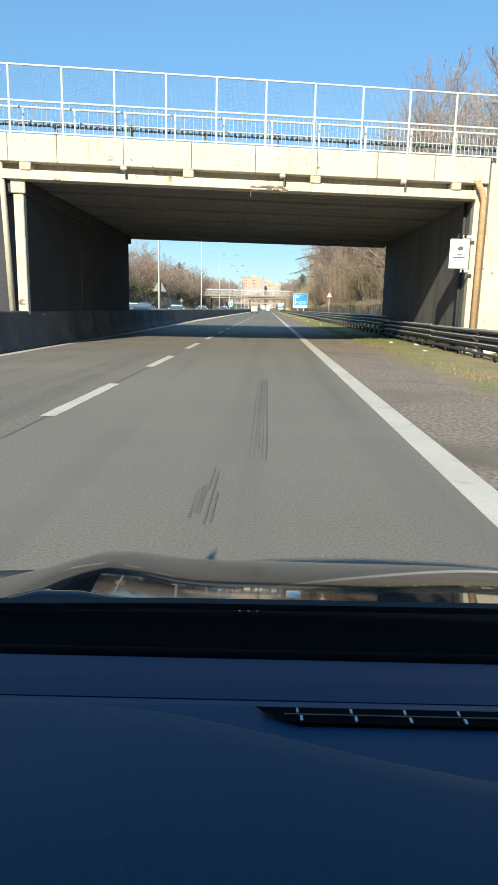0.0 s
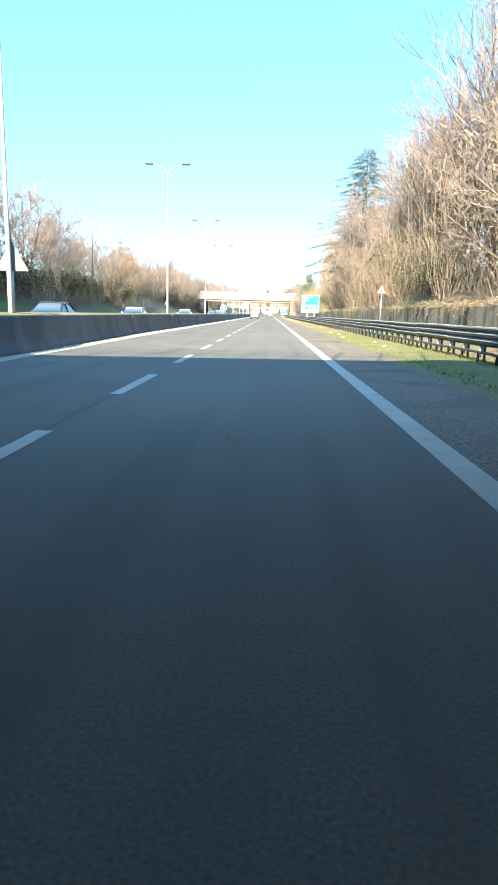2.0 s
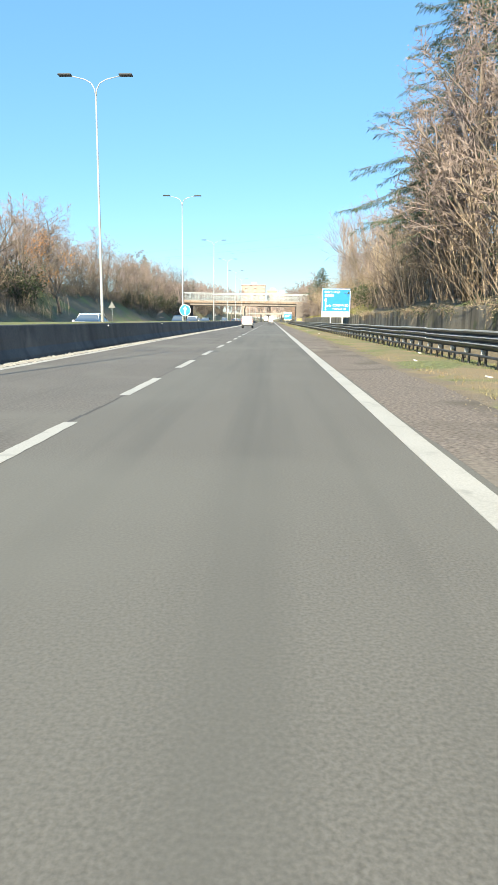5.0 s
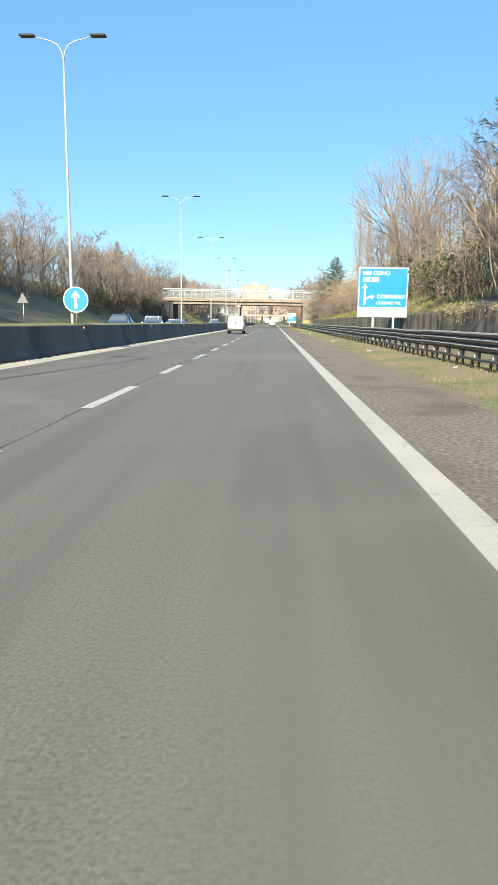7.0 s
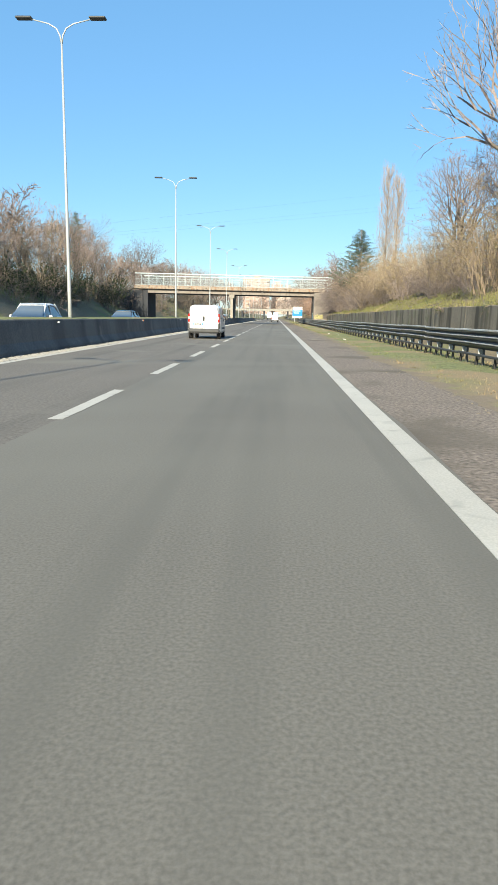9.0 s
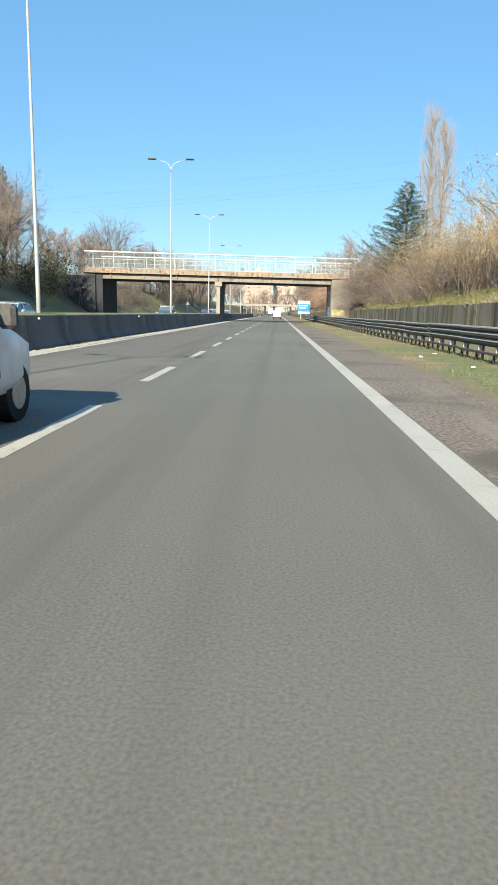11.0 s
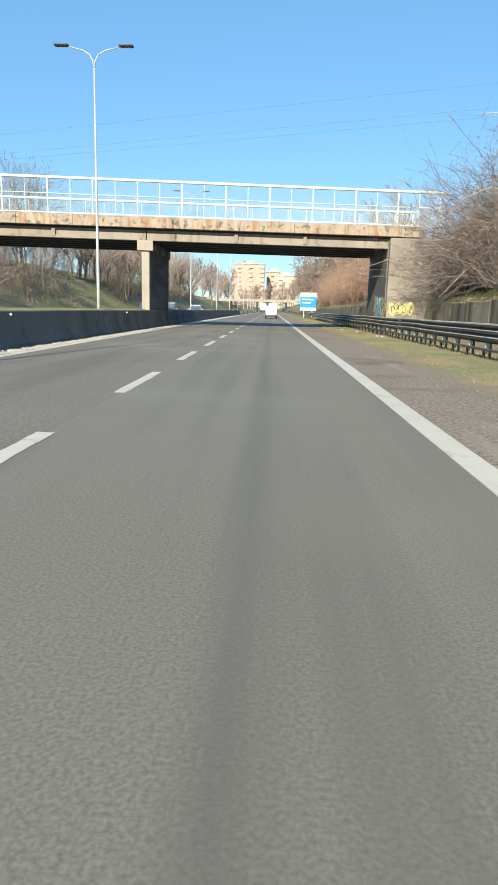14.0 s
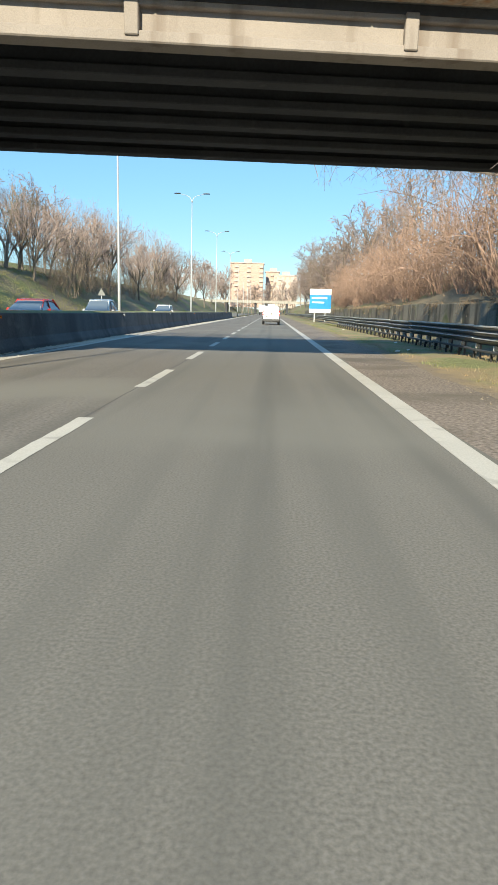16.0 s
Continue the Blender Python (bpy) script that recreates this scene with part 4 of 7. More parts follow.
def make_tree(name, label, category, seed, height, trunk_r, levels, spread, up, kids, shrink, first=0.3, leaves=0, leaf_mat=None, leaf_size=0.08, leaf_reach=0.3, bark=None, twig=None, stems=1, lean=0.0, twig_r=0.006, group="trees on the banks"):
    rng = random.Random(seed)
    tree = thing(name, label, category, group)
    trunk, crown, leafy = Geo(), Geo(), Geo()
    for s in range(stems):
        limbs = grow(rng, height * (1.0 if s == 0 else rng.uniform(0.65, 1.0)), trunk_r, levels, spread, up, kids, shrink, first, twig_r)
        a = rng.random() * 6.28
        shift = Vector((math.cos(a), math.sin(a), 0)) * (0.0 if stems == 1 else rng.uniform(0.1, 0.9))
        tilt = Matrix.Rotation(lean * (rng.uniform(0.3, 1.0) if stems > 1 else 1.0), 3, Vector((-math.sin(a), math.cos(a), 0)))
        for p, q, r0, r1, lv in limbs:
            p, q = tilt @ p + shift, tilt @ q + shift
            fine = 3 if levels > 2 else 2
            if lv <= 1 and lv < fine:
                trunk.tube(p, q, r0, r1, (6 if lv == 0 else 4) if stems == 1 else (4 if lv == 0 else 3))
            elif lv < fine:
                crown.tube(p, q, r0, r1, 3)
            else:
                w = (q - p).cross(Vector((rng.gauss(0, 1), rng.gauss(0, 1), rng.gauss(0, 1)))).normalized() * r0 * 1.5
                crown.solid([tuple(p - w), tuple(p + w), tuple(q)], [(0, 1, 2)])
                if leaves and lv >= levels - 1 and rng.random() < leaves:
                    leaf_quads(leafy, rng, q, 3, leaf_reach, leaf_size)
    part("trunk", trunk, bark or BARK, tree, smooth=True)
    part("crown", crown, twig or TWIG, tree)
    if leafy.v:
        part("leaves", leafy, leaf_mat, tree)
    return tree


def make_conifer(name, seed, height, width, label, n=190, droop=0.0, ragged=0.45, first=0.10, power=0.75, spray=1.0):
    """A conifer with separate boughs that carry flat sprays of needles."""
    rng = random.Random(seed)
    tree = thing(name, label, "conifer", "conifers on the banks")
    part("trunk", Geo().pipe([(0, 0, 0), (0.1, 0, height * 0.5), (0, 0, height)], [0.014 * height, 0.008 * height, 0.02], 7), BARK, tree, smooth=True)
    boughs, needles = Geo(), Geo()
    for i in range(n):
        f = (i + rng.random()) / n
        z = height * (first + (0.99 - first) * f ** 0.9)
        a = 2.4 * i + rng.gauss(0, 0.5)
        reach = 1 - z / height
        length = width * (reach ** power) * rng.uniform(ragged, 1.15) + 0.2
        w = Vector((math.cos(a), math.sin(a), 0))
        side = Vector((-math.sin(a), math.cos(a), 0))
        p0 = Vector((0, 0, z))
        lift = rng.uniform(-0.15, 0.30) - droop * reach
        mid = p0 + w * length * 0.55 + Vector((0, 0, (lift + 0.12) * length * 0.5))
        end = p0 + w * length + Vector((0, 0, lift * length))
        boughs.tube(p0, mid, 0.03 * reach + 0.012, 0.018, 3)
        boughs.tube(mid, end, 0.018, 0.006, 3)
        m = max(6, int(length / 0.055))
        for j in range(m):
            t = 0.22 + 0.78 * (j + rng.random()) / m
            c = p0.lerp(mid, t / 0.55) if t < 0.55 else mid.lerp(end, (t - 0.55) / 0.45)
            for s in (-1, 1):
                u = side * s * spray * rng.uniform(0.15, 0.5) * min(1.3, 0.4 + length * 0.3) * (1.15 - 0.7 * t) + w * rng.uniform(0.1, 0.3) + Vector((0, 0, rng.uniform(-0.30, 0.08) - 0.2 * droop))
                e = u.cross(Vector((rng.gauss(0, 0.5), rng.gauss(0, 0.5), 1))).normalized() * rng.uniform(0.012, 0.028)
                needles.solid([tuple(c), tuple(c + u * 0.55 + e), tuple(c + u), tuple(c + u * 0.5 - e)], [(0, 1, 2, 3)])
    tagged(part("boughs", boughs, BARK, tree), kind="stuff")
    part("needles", needles, NEEDLE, tree)
    return tree


def make_poplar(seed, height, width, label):
    """A narrow tree whose many thin branches rise close to the trunk."""
    rng = random.Random(seed)
    tree = thing("poplar", label, "tree", "trees on the banks")
    part("trunk", Geo().pipe([(0, 0, 0), (0.05, 0, height * 0.5), (0, 0.05, height * 0.95)], [0.22, 0.12, 0.02], 7), BARK, tree, smooth=True)
    crown = Geo()
    for i in range(170):
        f = 0.10 + 0.86 * (i + rng.random()) / 170
        a = rng.random() * 6.283
        out = Vector((math.cos(a), math.sin(a), 0))
        girth = width * (0.35 + 0.65 * math.sin(math.pi * min(1.0, f * 1.05)) ** 0.6) * rng.uniform(0.5, 1.1)
        p = Vector((0, 0, height * f * 0.94))
        q = p + out * girth * 0.7 + Vector((0, 0, girth * rng.uniform(0.7, 1.2)))
        e = q + out * girth * 0.15 + Vector((0, 0, rng.uniform(1.5, 3.2) * (1.15 - 0.6 * f)))
        crown.tube(p, q, 0.045, 0.03, 3)
        crown.tube(q, e, 0.03, 0.012, 3)
        for j in range(15):
            t = rng.random()
            c = p.lerp(q, t * 2) if t < 0.4 else q.lerp(e, (t - 0.4) / 0.6)
            w = Vector((rng.gauss(0, 0.5), rng.gauss(0, 0.5), 1.0)).normalized() * rng.uniform(0.5, 1.5)
            s = w.cross(Vector((rng.gauss(0, 1), rng.gauss(0, 1), 0.2))).normalized() * 0.017
            crown.solid([tuple(c - s), tuple(c + s), tuple(c + w)], [(0, 1, 2)])
    part("crown", crown, POPLARTWIG, tree)
    return tree


def make_fan_tree(label, seed, height, spread, twig, fork=(5, 3, 3, 2, 2, 2, 2), side=2):
    """A bare tree whose limbs fork again and again into a domed fan of fine twigs."""
    rng = random.Random(seed)
    tree = thing("bare_tree", label, "tree", "trees on the banks")
    trunk, crown = Geo(), Geo()

    def limb(p, way, length, r, level):
        bend = Vector((rng.gauss(0, 0.12), rng.gauss(0, 0.12), 0.06))
        m = p + way * length * 0.5
        q = m + (way + bend).normalized() * length * 0.5
        if level < 3:
            trunk.tube(p, m, r, r * 0.85, 5)
            trunk.tube(m, q, r * 0.85, r * 0.7, 5)
        else:
            ribbon(crown, [p, m, q], max(r, 0.009), max(r * 0.65, 0.006), rng)
            for _ in range(side):
                u = (way + Vector((rng.gauss(0, 0.6), rng.gauss(0, 0.6), rng.gauss(0, 0.6)))).normalized() * length * rng.uniform(0.4, 0.9)
                ribbon(crown, [m, m + u * 0.5, m + u + Vector((0, 0, 0.03))], 0.008, 0.004, rng)
        if level >= len(fork):
            return
        turn = rng.random() * 6.283
        for k in range(fork[level]):
            axis = way.orthogonal().normalized()
            axis.rotate(Matrix.Rotation(turn + 6.283 * (k + rng.uniform(-0.25, 0.25)) / fork[level], 3, way))
            w = way.copy()
            w.rotate(Matrix.Rotation(spread * rng.uniform(0.45, 1.25) * (1.3 if level == 0 else 1.0), 3, axis))
            limb(q, (w + Vector((0, 0, 0.10))).normalized(), length * rng.uniform(0.68, 0.92), r * 0.66, level + 1)

    limb(Vector((0, 0, 0)), Vector((0, 0, 1)), height * 0.24, height * 0.020, 0)
    part("trunk", trunk, BARK, tree, smooth=True)
    part("crown", crown, twig, tree)
    return tree


def ribbon(g, pts, w0, w1, rng):
    """A thin tapering stem through points."""
    side = (pts[-1] - pts[0]).cross(Vector((rng.gauss(0, 1), rng.gauss(0, 1), rng.gauss(0, 1)))).normalized()
    n, k = len(g.v), len(pts) - 1
    for i, p in enumerate(pts):
        w = side * (w0 + (w1 - w0) * i / k)
        g.v += [tuple(p - w), tuple(p + w)]
    g.f += [(n + 2 * i, n + 2 * i + 1, n + 2 * i + 3, n + 2 * i + 2) for i in range(k)]


def make_thicket(name, label, seed, height, stems, spread, curl, droop, bark, shoots=9, leaves=0, leaf_mat=None, leaf_size=0.05, reach=0.10, foot=0.8, thick=0.018, flat=1.0):
    """A shrub of many bent stems that arch outwards and carry curling shoots."""
    rng = random.Random(seed)
    shrub = thing(name, label, "shrub", "shrubs on the banks")
    canes, twigs, leafy = Geo(), Geo(), Geo()
    for _ in range(stems):
        a, r = rng.random() * 6.283, foot * math.sqrt(rng.random())
        p = Vector((r * math.cos(a), r * math.sin(a), -0.05))
        b = a + rng.gauss(0, 0.7)
        way = Vector((math.cos(b) * spread * rng.uniform(0.1, 1.2), math.sin(b) * spread * rng.uniform(0.1, 1.2), 1.0)).normalized()
        length = height * rng.uniform(0.55, 1.15)
        pts = [p]
        for i in range(7):
            way = (way + Vector((rng.gauss(0, curl), rng.gauss(0, curl), rng.gauss(0, curl * 0.7) - droop * (i / 6.0) ** 1.5))).normalized()
            p = p + way * length / 7
            pts.append(p)
        for i in range(4):
            canes.tube(pts[i], pts[i + 1], thick * (0.7 - 0.1 * i), thick * (0.6 - 0.1 * i), 3)
        ribbon(twigs, pts[4:], thick * 0.45, thick * 0.2, rng)
        for _ in range(shoots):
            f = rng.uniform(1.2, 6.9)
            c = pts[int(f)].lerp(pts[int(f) + 1], f - int(f))
            u = Vector((rng.gauss(0, 1), rng.gauss(0, 1), rng.gauss(0.35, 0.7))).normalized()
            m = c + u * rng.uniform(0.12, 0.4) * height * 0.16
            u = (u + Vector((rng.gauss(0, curl * 2), rng.gauss(0, curl * 2), rng.gauss(0, curl) - droop * 0.5))).normalized()
            e = m + u * rng.uniform(0.15, 0.5) * height * 0.16
            ribbon(twigs, [c, m, e], thick * 0.28, thick * 0.12, rng)
            if leaves and rng.random() < leaves:
                leaf_quads(leafy, rng, m, 2, reach, leaf_size)
                leaf_quads(leafy, rng, e, 2, reach, leaf_size)
    tagged(part("cane_mass", canes, bark, shrub), kind="stuff")
    tagged(part("twig_mass", twigs, bark, shrub), kind="stuff")
    if leafy.v:
        tagged(part("leaves", leafy, leaf_mat, shrub), kind="stuff")
    return shrub


def make_creeper(label, seed, height, mat, stem, lobes=6, n=170, size=0.046):
    """Dead climbing plants heaped over stumps: lumpy curtains of small leaves with hanging stems."""
    rng = random.Random(seed)
    c = thing("creeper", label, "shrub", "shrubs on the banks")
    leafy, stems = Geo(), Geo()
    for k in range(lobes):
        cx, cy = rng.gauss(0, 0.75), rng.gauss(0, 1.1)
        top, wide = height * rng.uniform(0.45, 1.0), rng.uniform(0.55, 1.0)
        for _ in range(n):
            a, f = rng.random() * 6.283, rng.random() ** 0.8
            lump = 1 + 0.45 * wobble(a * 1.3 + k * 9, f * 4, 1.0, seed)
            r = wide * lump * math.sqrt(max(0.02, 1 - f ** 3)) * rng.uniform(0.82, 1.05)
            if wobble(a * 2.2 + k * 5, f * 7, 1.0, seed + 3.0) > 0.22:
                continue
            leaf_quads(leafy, rng, Vector((cx + r * math.cos(a), cy + r * math.sin(a), f * top)), 1, 0.05, size)
        for _ in range(12):
            a = rng.random() * 6.283
            p = Vector((cx + wide * math.cos(a) * 0.6, cy + wide * math.sin(a) * 0.6, top * rng.uniform(0.7, 1.1)))
            q = p + Vector((math.cos(a) * 0.3, math.sin(a) * 0.3, -0.2 * top))
            e = q + Vector((rng.gauss(0, 0.15), rng.gauss(0, 0.15), -top * rng.uniform(0.2, 0.6)))
            ribbon(stems, [p, q, e], 0.014, 0.006, rng)
    tagged(part("leaves", leafy, mat, c), kind="stuff")
    tagged(part("stem_mass", stems, stem, c), kind="stuff")
    return c


def scatter(protos, places, rng, lo=0.85, hi=1.2):
    """Copies of tree prototypes at places (x, y, size)."""
    for i, (x, y, s) in enumerate(places):
        src = protos[rng.randrange(len(protos))]
        o = copy_thing(src, pose(x, y, ground_z(x, y) - 0.08, rng.gauss(0, 2.5), rng.gauss(0, 2.5), rng.random() * 360))
        k = s * rng.uniform(lo, hi)
        o.scale = (k * rng.uniform(0.9, 1.1), k * rng.uniform(0.9, 1.1), k)


def woodland(name, label, protos, places, rng, lo=0.85, hi=1.2, group=""):
    """Many far trees as one object: one mesh with bark and twigs."""
    spots = []
    for x, y, s in places:
        k = s * rng.uniform(lo, hi)
        m = pose(x, y, ground_z(x, y) - 0.08, rng.gauss(0, 3), rng.gauss(0, 3), rng.random() * 360) @ Matrix.Diagonal((k * rng.uniform(0.9, 1.1), k * rng.uniform(0.9, 1.1), k, 1.0))
        spots.append((rng.randrange(len(protos)), m))
    verts, corners, totals, mats = [], [], [], []
    slots = []
    base = 0
    for i, m in spots:
        a = np.array(m)
        for c in protos[i].children:
            me = c.data
            mat = me.materials[0]
            if mat not in slots:
                slots.append(mat)
            co = np.empty(len(me.vertices) * 3, np.float32)
            me.vertices.foreach_get("co", co)
            verts.append(co.reshape(-1, 3) @ a[:3, :3].T + a[:3, 3])
            li = np.empty(len(me.loops), np.int32)
            me.loops.foreach_get("vertex_index", li)
            corners.append(li + base)
            lt = np.empty(len(me.polygons), np.int32)
            me.polygons.foreach_get("loop_total", lt)
            totals.append(lt)
            mats.append(np.full(len(lt), slots.index(mat), np.int32))
            base += len(me.vertices)
    co, li, lt, mi = (np.concatenate(q) for q in (verts, corners, totals, mats))
    me = bpy.data.meshes.new(name)
    me.vertices.add(len(co))
    me.vertices.foreach_set("co", co.astype(np.float32).ravel())
    me.loops.add(len(li))
    me.loops.foreach_set("vertex_index", li)
    me.polygons.add(len(lt))
    me.polygons.foreach_set("loop_start", np.concatenate([[0], np.cumsum(lt)[:-1]]).astype(np.int32))
    for mat in slots:
        me.materials.append(mat)
    me.polygons.foreach_set("material_index", mi)
    me.update(calc_edges=True)
    return tagged(new(name, me), label, "wood", kind="stuff")


vr = random.Random(11)
bare = [make_tree("bare_tree", "leafless grey-brown tree with fine twigs", "tree", 20 + i, 9.5, 0.15, 4, 0.55, 0.30, (10, 7, 6, 4), 0.52, 0.15, twig_r=0.0095) for i in range(3)]
grey_bare = [make_tree("bare_tree", "leafless dark grey tree with fine spreading twigs", "tree", 120 + i, 9.8, 0.15, 4, 0.58, 0.34, (11, 7, 6, 5), 0.52, 0.2, twig_r=0.0085, twig=GREYTWIG, bark=GREYTWIG) for i in range(2)]
rusty = [make_tree("autumn_tree", "half-bare tree with the last brown leaves", "tree", 30 + i, 9.5, 0.15, 4, 0.55, 0.30, (10, 7, 5, 4), 0.52, 0.12, twig_r=0.012, leaves=0.20, leaf_mat=BROWNLEAF, leaf_size=0.030, leaf_reach=0.14) for i in range(2)]
tall = [make_tree("bare_tree", "tall leafless tree with slender upright limbs", "tree", 40 + i, 16.0, 0.20, 4, 0.45, 0.45, (13, 7, 6, 5), 0.44, 0.14, twig_r=0.0115) for i in range(2)]
light = [make_tree("autumn_tree", "half-bare tree with the last brown leaves behind the front trees", "tree", 34 + i, 10.0, 0.16, 3, 0.58, 0.28, (11, 7, 6), 0.57, 0.10, twig_r=0.036, leaves=0.10, leaf_mat=BROWNLEAF, leaf_size=0.12, leaf_reach=0.22) for i in range(2)]
far_tree = [make_tree("bare_tree", "leafless tree far along the road", "tree", 37 + i, 10.0, 0.14, 3, 0.46, 0.42, (12, 7, 6), 0.52, 0.12, twig_r=0.04) for i in range(2)]
thicket = [make_thicket("thicket", "dense brown thicket of bent dry stems", 60 + i, 5.6, 23, 0.55, 0.16, 0.18, DRYTWIG, 7, 0.4, BROWNLEAF, 0.05, 0.16, thick=0.03) for i in range(3)]
bramble = [make_thicket("bramble", "tangled grey leafless bramble bush", 65 + i, 5.0, 46, 0.85, 0.32, 0.20, GREYTWIG, 8, 0.0, foot=1.0, thick=0.034) for i in range(2)]
evergreen = [make_tree("evergreen_shrub", "dark evergreen shrub below the trees", "shrub", 68 + i, 3.6, 0.04, 2, 0.55, 0.2, (9, 6), 0.5, 0.08, twig_r=0.012, stems=5, lean=0.55, leaves=0.6, leaf_mat=GREENLEAF, leaf_size=0.12, leaf_reach=0.28, group="shrubs on the banks") for i in range(1)]
coppice = [make_tree("coppice", "clump of long pale leaning stems", "shrub", 70 + i, 8.5, 0.05, 2, 0.30, 0.25, (5, 3), 0.30, 0.5, bark=PALESTEM, twig=PALESTEM, stems=15, lean=0.42, twig_r=0.012, group="shrubs on the banks") for i in range(2)]
orange = [make_tree("autumn_tree", "tree with orange autumn leaves", "tree", 80 + i, 9.0, 0.15, 3, 0.5, 0.35, (12, 8, 4), 0.45, 0.2, leaves=1.0, leaf_mat=ORANGELEAF, leaf_size=0.095, leaf_reach=0.28) for i in range(1)]
ivy = [make_tree("ivy_tree", "tree overgrown with green ivy", "tree", 90 + i, 8.0, 0.16, 3, 0.4, 0.4, (12, 7, 4), 0.34, 0.08, leaves=1.0, leaf_mat=GREENLEAF, leaf_size=0.045, leaf_reach=0.2) for i in range(1)]
dry = [make_thicket("leafy_shrub", "feathery shrub with straw-coloured dry leaves", 95 + i, 5.2, 28, 0.6, 0.14, 0.34, DRYTWIG, 10, 0.9, YELLOWLEAF, 0.048, 0.15, thick=0.028) for i in range(2)]
arching = [make_thicket("arching_shrub", "khaki shrub with long arching canes and dry leaves", 180 + i, 6.0, 46, 0.75, 0.10, 0.62, PALESTEM, 11, 0.55, YELLOWLEAF, 0.05, 0.10, foot=0.6, thick=0.024) for i in range(2)]
reeds = [make_thicket("red_thicket", "red-brown thicket of hanging dead stems", 130 + i, 6.2, 40, 0.6, 0.18, 0.42, REDSTEM, 9, 0.45, REDLEAF, 0.06, 0.12, thick=0.03) for i in range(2)]
creeper = [make_creeper("dead brown creeper heaped over the bank", 140, 4.6, BROWNLEAF, DRYTWIG), make_creeper("pale dead creeper heaped over the bank", 141, 4.2, DRYLEAF, DRYTWIG), make_creeper("dark ivy heaped over stumps on the bank", 142, 4.4, GREENLEAF, DRYTWIG)]
red_creeper = [make_creeper("red-brown dead creeper curtain on the bank", 143 + i, 5.2, REDLEAF, REDSTEM) for i in range(2)]
plume = [make_creeper("straw-coloured plumes of dry cane", 150 + i, 5.0, YELLOWLEAF, PALESTEM, 9, 120, 0.065) for i in range(2)]
poplar = make_poplar(99, 23.5, 2.2, "tall narrow leafless poplar")
for o in coppice + evergreen:
    for c in o.children:
        tagged(c, kind="stuff")

# right bank: tall wood first, then lower shrubs, then wood again past the far overpass
def row(x0, x1, a, b, step, s0, s1):
    y, out = a, []
    while y < b:
        out.append((vr.uniform(x0, x1), y + vr.uniform(-0.6, 0.6), vr.uniform(s0, s1)))
        y += step * vr.uniform(0.75, 1.25)
    return out


def set_back(places):
    """Trees stand higher up the left bank where open grass shows."""
    return [(x - (1.6 if 150 < y < 194 else 0.0), y, s) for x, y, s in places]


def outside(places, *gaps):
    return [p for p in places if not any(a < p[1] < b for a, b in gaps)]


scatter(thicket, row(11.8, 13.0, 38, 143, 3.0, 0.85, 1.2), vr)
scatter(thicket, row(13.8, 15.4, 146, 244, 5.0, 0.7, 0.95), vr)
scatter(arching, row(13.6, 15.6, 176, 240, 4.6, 0.75, 1.0), vr)
scatter(bramble, row(13.0, 14.2, 172, 240, 3.6, 0.5, 0.72), vr)
scatter(thicket, row(12.1, 13.5, 206, 248, 4.4, 0.75, 1.0), vr)
scatter(bramble, row(12.2, 13.2, 214, 246, 4.0, 0.6, 0.8), vr)
scatter(thicket, row(15.6, 18.0, 143, 246, 6.0, 0.8, 1.1), vr)
scatter(reeds, row(11.8, 13.6, 261, 345, 2.2, 0.85, 1.2), vr)
scatter(red_creeper, row(12.2, 14.2, 263, 345, 3.6, 0.9, 1.3), vr)
copy_thing(red_creeper[0], pose(12.6, 283.5, ground_z(12.6, 283.5) - 0.1)).scale = (0.5, 0.5, 1.95)
scatter(creeper, row(12.2, 13.6, 44, 98, 3.4, 0.8, 1.45), vr)
scatter(creeper[2:] + creeper[:1], row(13.6, 15.0, 98, 143, 3.4, 0.8, 1.3), vr)
scatter(creeper[:2], row(14.2, 16.0, 146, 244, 3.6, 0.55, 0.85), vr)
scatter(plume, row(14.6, 17.0, 176, 236, 3.6, 0.65, 1.0), vr)
scatter(coppice, row(11.8, 12.9, 102, 140, 4.2, 0.7, 0.95), vr)
scatter(coppice, row(12.4, 14.5, 150, 240, 18.0, 0.5, 0.7), vr)
scatter(dry, row(13.0, 15.6, 96, 244, 4.6, 0.85, 1.15), vr)
scatter(tall, outside(row(13.2, 15.2, 50, 96, 4.6, 0.78, 0.98), (84, 96)), vr)
scatter(tall, outside(row(15.5, 20.0, 44, 96, 4.6, 0.8, 1.0), (86, 96)), vr)
scatter(tall, outside(row(13.8, 18.0, 97, 142, 6.0, 0.5, 0.64), (108, 122)), vr)
scatter(bare, row(13.4, 16.5, 44, 96, 7.5, 0.9, 1.3), vr)
scatter(bare, row(13.4, 16.5, 97, 142, 7.0, 0.65, 0.9), vr)
scatter(rusty, row(12.2, 14.5, 44, 96, 4.6, 0.85, 1.2), vr)
scatter(rusty, row(12.2, 14.5, 97, 142, 5.0, 0.6, 0.9), vr)
scatter(rusty, [(12.6, 98.5, 1.0), (12.2, 102.5, 1.3), (12.6, 106.0, 1.45), (11.9, 109.5, 1.35), (12.4, 113.0, 1.4), (12.0, 116.5, 1.2), (12.8, 120.0, 1.25), (12.3, 124.0, 1.0), (11.8, 128.5, 0.8)], vr, 0.97, 1.05)
scatter(bare, [(14.2, 101.0, 1.05), (14.0, 107.5, 1.2), (14.8, 119.0, 1.2)], vr, 0.97, 1.03)
scatter(grey_bare, [(12.6, 108.0, 1.3), (13.2, 112.0, 1.25)], vr, 0.98, 1.02)
scatter(grey_bare, row(14.5, 18.0, 144, 182, 5.0, 0.65, 0.85), vr)
